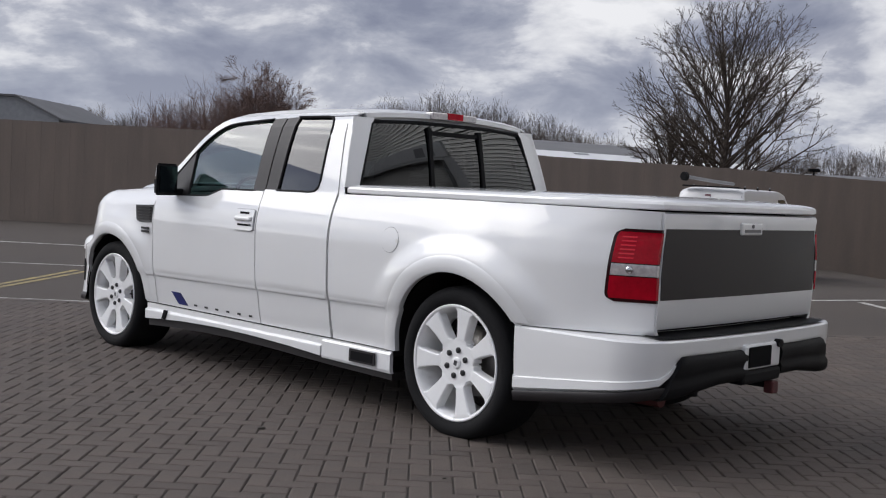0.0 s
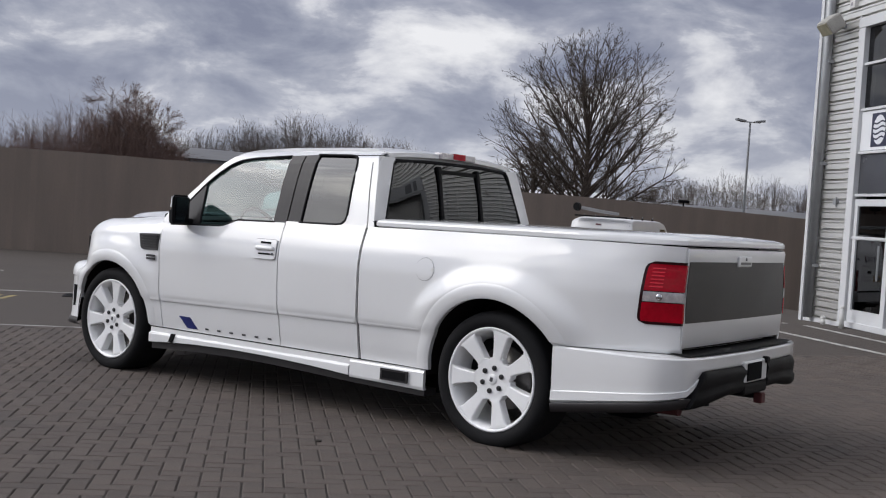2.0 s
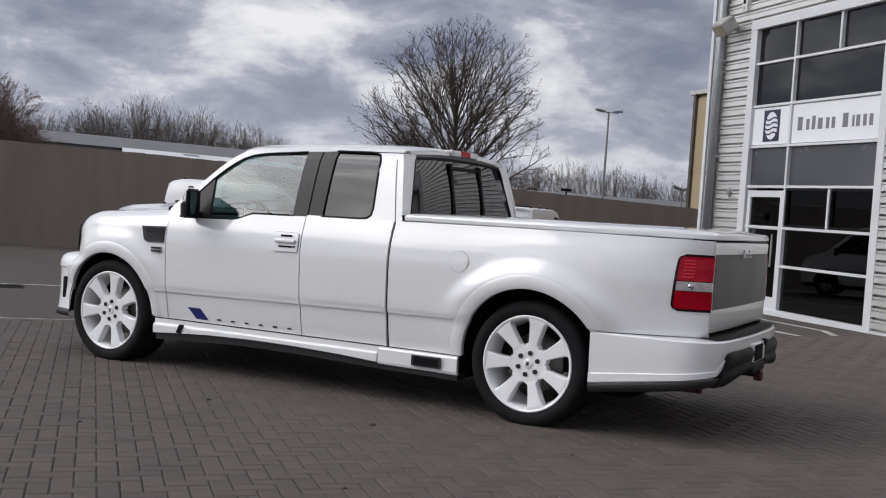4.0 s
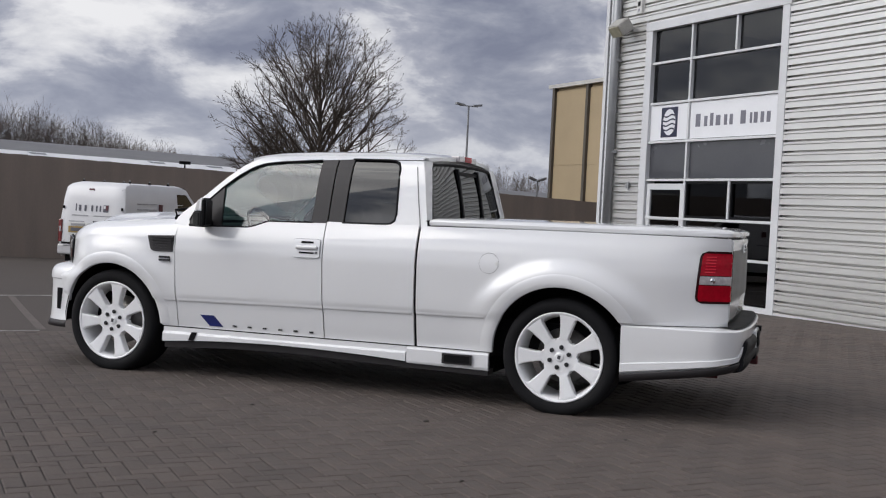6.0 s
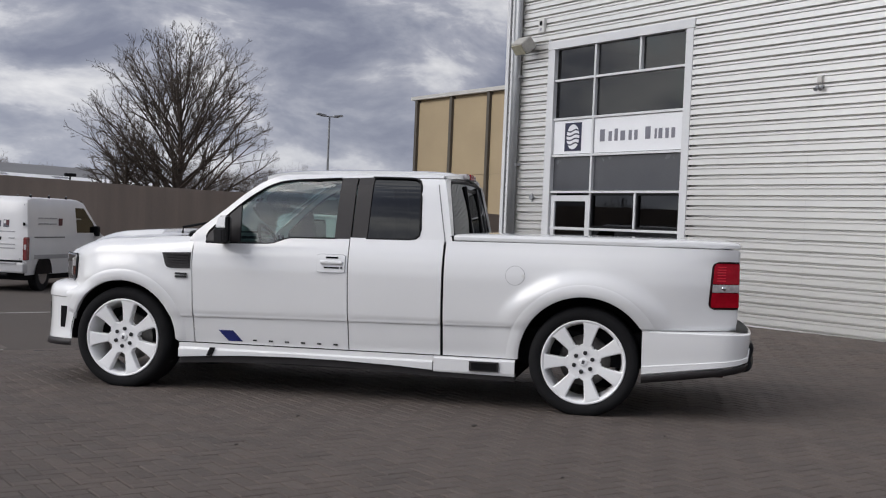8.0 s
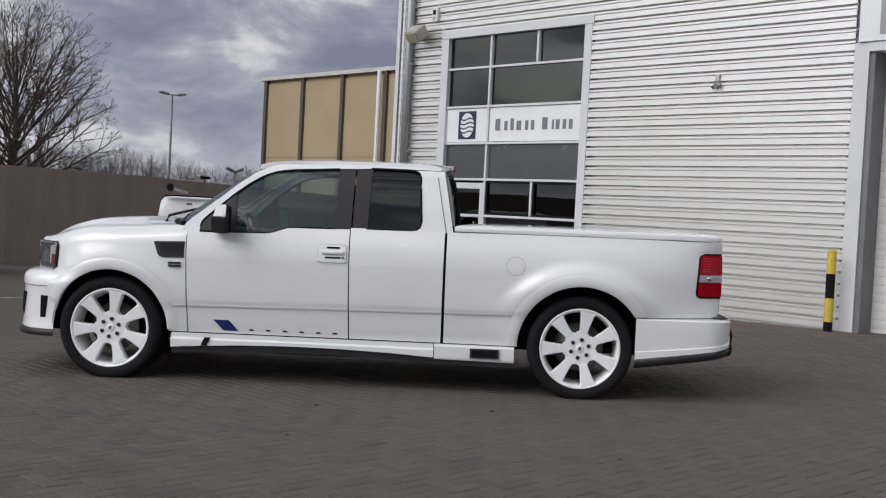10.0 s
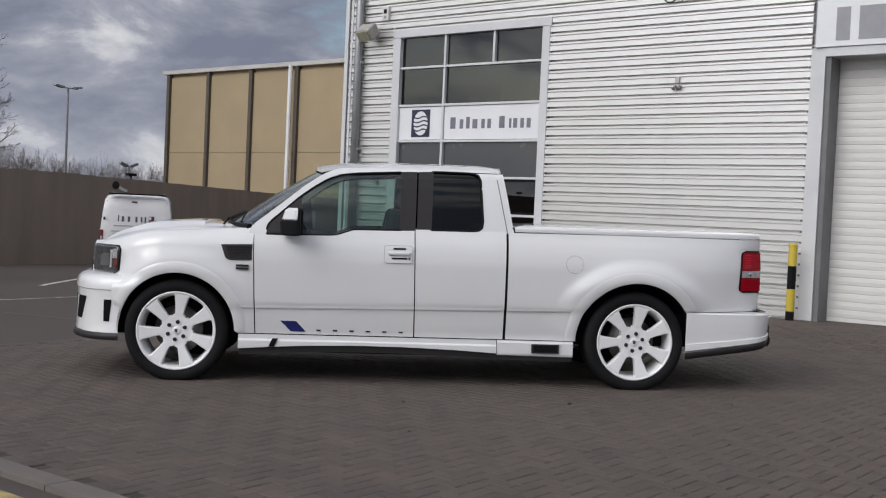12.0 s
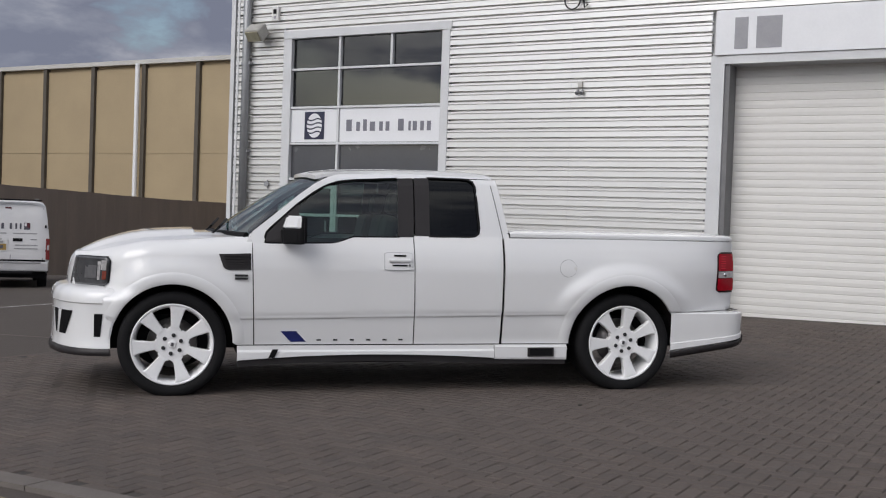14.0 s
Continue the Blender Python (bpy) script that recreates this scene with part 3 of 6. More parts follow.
part("mark", box((WX - 0.115, 8.83, 4.90), (WX - 0.111, 8.88, 4.95)), SIGN_GREY, alarm)
tap = thing("vent_cap", "small grey vent cap on the cladding", "vent")
part("cap", tube([(WX - 0.10, 8.95, 1.93), (WX - 0.03, 8.95, 1.93)], [0.05, 0.03], 10), STEEL, tap)
part("cap", tube([(WX - 0.08, 8.93, 1.85), (WX - 0.08, 8.93, 2.0)], 0.012, 6), STEEL, tap)
spot = thing("twin_spotlight", "small twin spotlight with a small sensor on the cladding", "spotlight")
part("back_box", box((WX - 0.09, 2.855, 3.50), (WX - 0.03, 2.925, 3.595), 0.006), DULL_FASCIA, spot)
for y in (2.852, 2.928):
    part("lamp_head", tube([(WX - 0.06, y, 3.46), (WX - 0.12, y, 3.405)], [0.018, 0.030], 10), STEEL, spot)
wire = thing("cable_bracket", "white wall bracket with a hanging loop of black cable", "bracket")
part("back_box", box((WX - 0.14, 2.84, 4.86), (WX - 0.03, 3.00, 5.05), 0.01), WHITE_PLASTIC, wire)
part("arm", box((WX - 0.35, 2.88, 4.98), (WX - 0.05, 2.94, 5.03), 0.01), STEEL, wire)
part("cable", tube([(WX - 0.1, 3.06 + 0.13 * math.cos(a), 4.86 + 0.15 * math.sin(a)) for a in (math.pi * k / 10 for k in range(2, 21))], 0.011, 6), BLACK, wire, "black cable loop")
part("cable", tube([(WX - 0.1, 2.88, 4.88), (WX - 0.12, 2.85, 4.72), (WX - 0.1, 2.80, 4.78)], 0.014, 6), BLACK, wire)

# bollard
boll = thing("bollard", "steel bollard in black and yellow bands beside the roller door", "bollard", pose(6.30, 0.87, ground_z(6.3, 0.87)))
H = 1.06
for i, (a, b) in enumerate(((0.0, 0.13), (0.13, 0.42), (0.42, 0.72), (0.72, 1.0))):
    part("band", tube([(0, 0, H * a), (0, 0, H * b)], 0.058, 16), (BLACK, YELLOW, BLACK, YELLOW)[i], boll, smooth=False)
part("cap", tube([(0, 0, H), (0, 0, H + 0.012)], [0.058, 0.045], 16), YELLOW, boll)

# stub pipes at the foot of the wall
for x, y, h in ((6.40, 8.27, 0.30), (6.42, 8.86, 0.10)):
    pipe = thing("stub_pipe", "short white plastic pipe standing at the foot of the wall", "pipe", pose(x, y, ground_z(x, y)), "pipes at the wall")
    part("pipe", tube([(0, 0, 0), (0, 0, h)], 0.035, 12), WHITE_PLASTIC, pipe, smooth=True)
    part("cap", tube([(0, 0, h), (0, 0, h + 0.03)], [0.045, 0.040], 12), WHITE_PLASTIC, pipe)


# ---- buff panelled warehouse behind the fence ----
annex = thing("warehouse", "buff panelled warehouse with brown posts behind the fence", "building", kind="structure")
AX, AZ = 18.0, 6.22
for lo, hi in (((AX + 0.05, 9.0, -1), (AX + 0.3, 30.4, AZ)), ((AX + 0.3, 30.2, -1), (AX + 20, 30.4, AZ)), ((AX + 0.3, 9.0, -1), (AX + 20, 9.2, AZ)), ((AX + 19.8, 9.2, -1), (AX + 20, 30.2, AZ))):
    solid("wall", lo, hi, ANNEX_PANEL, annex)
solid("roof", (AX - 0.15, 8.8, AZ), (AX + 20.2, 30.75, AZ + 0.14), DULL_FASCIA, annex)
posts = [30.42 - 2.36 * i for i in range(10)]
for i, y in enumerate(posts):
    solid("post", (AX - 0.12, y - 0.08, -1), (AX + 0.05, y + 0.08, AZ - 0.01), ANNEX_POST, annex)
    if i:
        for z0, z1 in ((-1.0, 3.25), (3.262, AZ - 0.12)):
            solid("panel", (AX - 0.01, y + 0.08, z0), (AX + 0.048, posts[i - 1] - 0.08, z1), ANNEX_PANEL, annex)
part("rain_pipe", tube([(AX - 0.24, posts[3] + 0.16, -1), (AX - 0.24, posts[3] + 0.16, AZ)], 0.075, 8), FASCIA, annex, "white rain pipe")

# ---- long low shed behind the fence ----
shed = thing("long_shed", "long low industrial shed with a grey roof and white fascia behind the fence", "building", kind="structure")
SY = 50.0
part("wall", box((-5.9, SY, -1.2), (15.5, SY + 14, 2.50)), ROOF_GREY, shed)
part("fascia", prism([(-2.2, SY - 0.90, 2.84), (15.5, SY - 0.90, 2.55), (15.5, SY - 0.52, 2.88), (-2.2, SY - 0.52, 3.17)], (0, 0.06, -0.05)), FASCIA, shed, "sloping white fascia sheet")
part("fascia", prism([(-5.9, SY - 0.30, 2.888), (-2.25, SY - 0.30, 2.83), (-2.25, SY - 0.30, 3.13), (-5.9, SY - 0.30, 3.188)], (0, 0.2, 0)), SHADE, shed, "dark fascia board")
for x in (0.6, 6.2, 9.1):
    d = -0.0164 * (x + 2.2)
    part("gutter_shadow", prism([(x, SY - 0.566, 3.135 + d), (x + 0.8, SY - 0.566, 3.122 + d), (x + 0.9, SY - 0.654, 3.045 + d), (x + 0.2, SY - 0.654, 3.058 + d)], (0, -0.006, 0.006)), STEEL, shed)
part("roof", prism([(-6.4, SY - 0.5, 3.207), (-6.4, SY + 7, 4.007), (-6.4, SY + 14.5, 3.207)], (22.4, 0, -0.367)), ROOF_GREY, shed)
shed2 = thing("low_shed", "low grey roofed shed beyond the fence", "building", kind="structure")
part("wall", box((15.8, SY + 2, -1.2), (46, SY + 12, 1.9)), ROOF_GREY, shed2)
part("roof", prism([(15.6, SY + 1.5, 1.92), (15.6, SY + 7, 2.75), (15.6, SY + 12.5, 1.92)], (31, 0, 0)), ROOF_GREY, shed2)
gable = thing("gabled_shed", "distant grey gabled shed beyond the fence", "building", kind="structure")
part("wall", prism([(-40, 60, -1), (-40, 60, 4.78), (-25.1, 60, 4.78), (-22.6, 60, 3.62), (-22.6, 60, -1)], (0, 12, 0)), STEEL, gable)
part("roof", prism([(-40, 59.7, 4.79), (-25.1, 59.7, 4.79), (-22.3, 59.7, 3.50), (-22.3, 59.7, 3.62), (-25.1, 59.7, 4.92), (-40, 59.7, 4.92)], (0, 12.6, 0)), ROOF_GREY, gable)
part("parapet", box((-24, 47, -1), (-9, 47.3, 2.72)), SHADE, shed2)
for k in range(8):
    x0 = -23.6 + 1.75 * k
    part("coping", box((x0, 46.94, 2.73 - 0.012 * k), (x0 + 1.62, 47.34, 2.90 - 0.012 * k - 0.04 * (k % 2))), DULL_FASCIA, shed2, "pale coping slab")

# ---- lamps beyond the fence ----
lamp = thing("street_lamp", "tall thin steel lamp post with a twin head beyond the fence", "lamp post", pose(16.75, 35.4, -0.45))
part("post", tube([(0, 0, 0), (0, 0, 6.2)], [0.065, 0.04], 8), STEEL, lamp)
part("arm", box((-0.42, -0.03, 6.18), (0.42, 0.03, 6.22)), STEEL, lamp)
for s in (-1, 1):
    part("lamp_head", box((-0.21, -0.09, -0.045), (0.21, 0.09, 0.045), 0.015, pose(0.40 * s, 0, 6.25, 0, -8 * s, 0)), STEEL, lamp)
low_lamp = thing("street_lamp", "small twin floodlight mast beyond the fence", "lamp post", pose(23.0, 40, -0.8))
part("post", tube([(0, 0, 0), (0, 0, 3.75)], 0.04, 6), SHADE, low_lamp)
for s in (-1, 1):
    part("lamp_head", box((-0.24, -0.09, -0.06), (0.20, 0.09, 0.06), 0.02, pose(0.28 * s, 0, 3.82, 0, -20 * s, 0)), SHADE, low_lamp)
for x in (-10.4, 0.9, 7.5):
    fl = thing("fence_light", "small black floodlight on a stalk above the fence", "floodlight", pose(x, FENCE_Y + 0.06, lerp_list(x, FENCE_TOP)), group="lights along the fence")
    part("stalk", tube([(0, 0, -0.3), (0, 0, 0.10)], 0.018, 6), BLACK, fl)
    part("lamp_head", box((-0.12, -0.06, 0.08), (0.12, 0.06, 0.15), 0.015), BLACK, fl)


# ---- bare trees ----
def branch(bm, rng, start, way, length, radius, depth, spread, rise, kids, wobble=0.16, reach=(0.45, 0.72)):
    p, d = Vector(start), Vector(way).normalized()
    steps = 4 if depth > 1 else 2
    pts, rad = [p.copy()], [radius]
    for i in range(steps):
        d = (d + Vector((rng.uniform(-1, 1), rng.uniform(-1, 1), rng.uniform(-1, 1))) * wobble + Vector((0, 0, rise))).normalized()
        p = p + d * (length / steps)
        pts.append(p.copy())
        rad.append(radius * (1 - 0.72 * (i + 1) / steps))
    add_tube(bm, pts, rad, 7 if depth > 3 else (4 if depth > 1 else 3), cap=False)
    if depth == 0:
        return
    for k in range(kids[depth]):
        f = rng.uniform(0.25, 1.0) if depth < 4 else rng.uniform(0.15, 1.0)
        i = min(int(f * steps), steps - 1)
        q = pts[i].lerp(pts[i + 1], f * steps - i)
        along = (pts[i + 1] - pts[i]).normalized()
        side = along.orthogonal().normalized()
        side = Matrix.Rotation(rng.uniform(0, 2 * math.pi), 3, along) @ side
        a = rng.uniform(0.55, 1.0) * spread
        out = along * math.cos(a) + side * math.sin(a)
        branch(bm, rng, q, out, length * rng.uniform(*reach) * (1.15 - 0.4 * f), max(rad[i] * 0.52, 0.0055), depth - 1, spread, rise, kids, wobble, reach)


def bare_tree(name, label, place, stems, length, radius, seed, spread, rise, kids, material, fan=0.8):
    rng = random.Random(seed)
    tree = thing(name, label, "tree", pose(*place))
    bm = bmesh.new()
    add_tube(bm, [(0, 0, -0.3), (0, 0, 1.2), (0.03, 0, 2.4)], [radius * 1.5, radius * 1.15, radius], 9)
    part("trunk", bm, material, tree)
    bm = bmesh.new()
    for k in range(stems):
        a = 2 * math.pi * k / stems + rng.uniform(-0.3, 0.3)
        tilt = (0.10 + fan * ((k * 0.618) % 1.0)) if k else 0.04
        branch(bm, rng, (0.02, 0, rng.uniform(1.5, 2.6)), (math.sin(tilt) * math.cos(a), math.sin(tilt) * math.sin(a), math.cos(tilt)), length * rng.uniform(0.88, 1.05) * (1.05 - 0.42 * tilt), radius * 0.62, 4, spread, rise, kids)
    part("crown", bm, material, tree, "bare winter branches and twigs")
    return tree


def dome_tree(name, label, place, top, wide, seed, material, count=34, kids=(0, 4, 7, 12), lean=0.0):
    """A bare tree: a short leader and a fan of ascending limbs that end in a broad egg-shaped crown."""
    rng = random.Random(seed)
    tree = thing(name, label, "tree", pose(*place))
    bm = bmesh.new()
    tall = 0.74 * top
    lead = [Vector((rng.uniform(-0.07, 0.07) + lean * k / 8, rng.uniform(-0.07, 0.07), tall * k / 8)) for k in range(9)]
    add_tube(bm, lead, [0.24, 0.21, 0.17, 0.14, 0.11, 0.08, 0.055, 0.035, 0.014], 9)
    part("trunk", bm, material, tree)
    bm = bmesh.new()
    mid = 0.43 * top
    for k in range(count):
        g = k / (count - 1)
        z0 = 1.5 + (0.60 * top - 1.5) * g ** 1.1
        i = min(int(z0 / tall * 8), 7)
        start = lead[i].lerp(lead[i + 1], z0 / tall * 8 - i)
        tilt = 1.20 - 0.80 * g + rng.uniform(-0.16, 0.16)
        az = 2.39996 * k + rng.uniform(-0.35, 0.35)
        way = Vector((math.sin(tilt) * math.cos(az), math.sin(tilt) * math.sin(az), math.cos(tilt)))
        far = 0.2
        while far < 12:
            q = start + way * far
            tallness = (top - mid) if q.z > mid else 0.78 * mid
            if (math.hypot(q.x, q.y) / wide) ** 1.7 + abs((q.z - mid) / tallness) ** 1.7 > 1:
                break
            far += 0.1
        branch(bm, rng, start, way, far * rng.uniform(0.82, 0.95), 0.072 * (1 - 0.5 * g), 3, 0.85, 0.06, kids, 0.10, (0.24, 0.42))
    part("crown", bm, material, tree, "bare winter branches and twigs")
    return tree


dome_tree("tree", "large bare winter tree with dense fine twigs behind the fence", (10.0, 35, -0.8), 9.9, 3.95, 5, BARK, 62, (0, 5, 7, 12))
dome_tree("tree", "smaller bare tree beside the large one", (8.2, 35.8, -0.8), 6.0, 2.0, 9, BARK, 22, (0, 4, 5, 8))


def thicket(name, label, x0, x1, y, tops, base, count, material, seed, thick=0.05, deep=4.0):
    """A far belt of small bare trees: each a stem with a rounded brush of branches and twigs."""
    rng = random.Random(seed)
    bm = bmesh.new()
    for _ in range(count):
        x, yy = rng.uniform(x0, x1), y + rng.uniform(-deep, deep)
        h = (lerp_list(x, tops) - base) * rng.uniform(0.72, 1.0)
        wide = h * rng.uniform(0.20, 0.32)
        lean = rng.uniform(-0.08, 0.08) * h
        add_tube(bm, [(x, yy, base), (x + lean * 0.5, yy, base + h * 0.5), (x + lean, yy, base + h * 0.88)], [thick, thick * 0.6, thick * 0.2], 3, cap=False)
        for _ in range(12):
            f = rng.uniform(0.12, 0.70)
            a = rng.uniform(-1.7, 1.7)
            q = Vector((x + lean * f, yy, base + h * f))
            e = Vector((x + lean * 0.6 + wide * math.sin(a), yy + rng.uniform(-0.5, 0.5) * wide, base + h * (0.56 + 0.44 * math.cos(a) * rng.uniform(0.85, 1.0))))
            if e.z < q.z:
                e.z = q.z + rng.uniform(0.02, 0.10) * h
            add_tube(bm, [q, q.lerp(e, 0.5) - Vector((0, 0, 0.03 * h)), e], [thick * 0.45, thick * 0.3, thick * 0.12], 3, cap=False)
            for _ in range(7):
                g = q.lerp(e, rng.uniform(0.35, 1.0))
                b = 0.6 * a + rng.uniform(-0.9, 0.9)
                l3 = h * rng.uniform(0.05, 0.13)
                add_tube(bm, [g, g + Vector((math.sin(b) * l3, 0, math.cos(b) * l3))], [thick * 0.22, thick * 0.10], 3, cap=False)
    return whole(name, bm, material, label, "trees", "stuff")


thicket("trees", "reddish bare bushes behind the fence", -11.2, -5.4, 36, ((-11.2, 3.8), (-10.6, 4.0), (-8.2, 4.8), (-7.2, 5.0), (-6.7, 4.8), (-5.9, 3.6), (-5.4, 3.0)), -0.6, 190, TWIG_RED, 3, 0.017, 1.2)
for x, y, h, seed in ((-8.3, 36, 1.7, 21), (-7.7, 36.6, 2.1, 22), (-7.15, 35.8, 2.4, 23), (-6.7, 36.4, 2.25, 24), (-6.3, 36.2, 1.8, 25)):
    bare_tree("birch_tree", "bare birch with drooping reddish twigs behind the fence", (x, y, -0.6), 7, h, 0.04, seed, 0.60, -0.02, (0, 4, 5, 5, 5), TWIG_RED, 0.42)
thicket("trees", "distant grey bare trees on the skyline", -31, -22.5, 84, ((-31, 5.6), (-28, 6.1), (-26, 5.6), (-24, 6.0), (-22.5, 5.2)), 1, 60, TWIG_GREY, 4, 0.035)
thicket("trees", "distant grey bare trees on the skyline", -9.5, 14, 82, ((-9.5, 6.0), (-7, 6.8), (-2, 8.0), (0, 8.4), (4.3, 7.9), (8.3, 6.9), (10, 6.4), (14, 5.6)), 1, 200, TWIG_GREY, 5, 0.035)
thicket("trees", "distant grey bare trees on the skyline", 14, 70, 90, ((14, 5.2), (24, 5.4), (34, 6.0), (38, 6.7), (43, 6.6), (47, 6.2), (54, 5.6), (70, 5.4)), 1, 230, TWIG_GREY, 6, 0.035)
thicket("trees", "distant grey bare trees on the skyline", -75, -31, 90, ((-75, 6), (-31, 4.6)), 1, 90, TWIG_GREY, 7, 0.04)


# ---- the white pickup truck: x across (left side negative), y forward, z up, origin under the rear axle ----
PAINT = surface("white_car_paint", (0.755, 0.76, 0.765), (0.725, 0.73, 0.735), 1.5, 900, 0.5, coat=1.0, rough_var=0.03, shine=0.3)
RIM_WHITE = surface("white_wheel_paint", (0.86, 0.865, 0.87), (0.81, 0.815, 0.82), 4, 60, 0.3, coat=0.6)
TYRE = surface("tyre_rubber", (0.013, 0.013, 0.014), (0.008, 0.008, 0.009), 9, 160, 0.8, bump=0.25, bump_scale=300, shine=0.18)
TRIM_DARK = surface("dark_satin_trim", (0.030, 0.027, 0.028), (0.024, 0.022, 0.023), 6, 90, 0.42, shine=0.3)
PANEL_DARK = surface("charcoal_panel", (0.015, 0.011, 0.012), (0.011, 0.008, 0.009), 3, 300, 0.36, bump=0.05, bump_scale=500, shine=0.30)
SIDE_GLASS = glass("car_side_glass", (0.46, 0.60, 0.55), 0.0, 0.065)
DARK_GLASS = glass("car_dark_glass", (0.020, 0.020, 0.027), 0.0, 0.035)
REAR_GLASS = glass("car_rear_glass", (0.020, 0.020, 0.022), 0.0, 0.05, 0.40)
SCREEN_GLASS = glass("car_screen_glass", (0.30, 0.43, 0.44), 0.0, 0.06, 0.55)
RED_LENS = surface("red_lens", (0.42, 0.003, 0.016), (0.24, 0.002, 0.009), 9, 60, 0.12, coat=0.06, spread=0.5, shine=0.15)
LENS_RIM = surface("smoked_red_rim", (0.030, 0.003, 0.005), (0.018, 0.003, 0.004), 9, 60, 0.15, coat=0.2, shine=0.2)
MIRROR_GLASS = surface("dark_mirror_glass", (0.11, 0.12, 0.13), (0.09, 0.10, 0.11), 6, 60, 0.05, metal=1.0)
RED_DEEP = surface("bright_red_rib", (0.70, 0.015, 0.04), (0.6, 0.01, 0.03), 10, 60, 0.15, coat=0.2, shine=0.3)
CLEAR_LENS = surface("clear_lens", (0.50, 0.46, 0.46), (0.32, 0.30, 0.31), 30, 60, 0.12, coat=1.0)
AMBER_LENS = surface("amber_lens", (0.24, 0.05, 0.03), (0.14, 0.03, 0.02), 20, 60, 0.15, coat=1.0)
CHROME = surface("bright_metal", (0.62, 0.63, 0.65), (0.55, 0.56, 0.58), 6, 60, 0.14, metal=1.0)
LUG = surface("black_lug", (0.030, 0.030, 0.032), (0.018, 0.018, 0.020), 20, 90, 0.4, metal=0.3)
NUT = surface("dark_nut", (0.16, 0.16, 0.17), (0.10, 0.10, 0.11), 20, 90, 0.35, metal=0.8)
# near-black for gaps, recesses and undersides, with their shade in the colour
SHADE_BLACK = surface("shade_black", (0.010, 0.010, 0.011), (0.006, 0.006, 0.007), 5, 40, 0.9, shine=0.1)
LINER = surface("wheel_liner", (0.024, 0.020, 0.020), (0.010, 0.009, 0.009), 5, 60, 0.9, shine=0.1)
CABIN = surface("grey_cabin_trim", (0.070, 0.068, 0.066), (0.050, 0.049, 0.048), 4, 90, 0.7)
BLUE = surface("blue_decal", (0.018, 0.028, 0.17), (0.010, 0.014, 0.08), 8, 30, 0.35)
DISC = surface("brake_steel", (0.20, 0.19, 0.185), (0.12, 0.115, 0.11), 9, 90, 0.4, metal=0.8)
VAN_GREY = surface("grey_van_plastic", (0.38, 0.38, 0.39), (0.30, 0.30, 0.31), 3, 90, 0.5)
RUST = surface("rusty_hitch", (0.11, 0.022, 0.024), (0.06, 0.014, 0.015), 20, 80, 0.7)

TRUCK = pose(0, 0, 0, -0.663, 0.038, 43.456)
truck = thing("pickup_truck", "white lowered pickup truck with white wheels parked on block paving", "truck", TRUCK)
REAR_ARCH, FRONT_ARCH = (0.0, 0.40, 0.490), (3.67, 0.415, 0.455)      # y, z, radius

SIDE_ROWS = ((0.24, 0.925), (0.30, 0.945), (0.40, 0.938), (0.50, 0.955), (0.62, 0.972), (0.638, 0.975), (0.650, 0.988), (0.80, 0.998), (0.98, 1.002), (1.08, 0.992), (1.16, 0.972), (1.22, 0.950), (1.265, 0.935), (1.32, 0.92))
REAR_PLAN = ((-1.13, -0.285), (-1.087, -0.254), (-1.02, -0.208), (-0.93, -0.160), (-0.83, -0.118), (-0.68, -0.069), (-0.45, -0.027), (-0.1, -0.004), (0.3, 0.0), (3.7, 0.0), (3.90, -0.006), (4.05, -0.022), (4.15, -0.048), (4.25, -0.085), (4.34, -0.135), (4.40, -0.18), (4.46, -0.24))
FRONT_PLAN = ((3.60, 0.0), (3.80, -0.006), (3.90, -0.018), (4.02, -0.058), (4.085, -0.100), (4.15, -0.152), (4.20, -0.200), (4.295, -0.300), (4.365, -0.400), (4.425, -0.500), (4.50, -0.72))
CAB_ROWS = ((1.20, 0.952), (1.25, 0.936), (1.35, 0.912), (1.50, 0.874), (1.62, 0.838), (1.70, 0.806), (1.735, 0.775), (1.76, 0.72), (1.775, 0.64))


def flare(y, z):
    """The wheel-arch lips stand proud of the side."""
    out = 0.0
    for cy, cz, r in (REAR_ARCH, FRONT_ARCH):
        d = math.hypot(y - cy, z - cz) - r
        if -0.02 < d < 0.30 and z > 0.30:
            out = max(out, 0.013 * (1 - step(d, 0.05, 0.26)))
    return out


def side_x(y, z):
    # bulges round the wheel arches, with a shoulder that faces up
    haunch = 0.0
    for cy, cz, near, far, high in ((0.0, 0.40, 0.560, 0.690, 0.038), (3.67, 0.415, 0.51, 0.685, 0.018)):
        d = math.hypot((y - cy) * 0.92, z - cz)
        haunch += high * (1 - step(d, near, far)) * step(z, 0.62, 0.90)
    haunch += (0.985 - ease_list(z, SIDE_ROWS)) * step(-y, 0.65, 1.03) * step(z, 1.08, 1.20)
    plan = ease_list(y, REAR_PLAN)
    if y > 3.6:
        plan += (ease_list(y, FRONT_PLAN) - plan) * step(z, 0.74, 0.83)
    return ease_list(z + (0.0145 * y - 0.012) * (1 - step(z, 0.8, 1.0)), SIDE_ROWS) + plan + flare(y, z) + haunch


def cab_x(y, z):
    base = ease_list(z, CAB_ROWS)
    return base - 0.05 * step(y, 2.6, 3.4) * step(z, 1.2, 1.6)


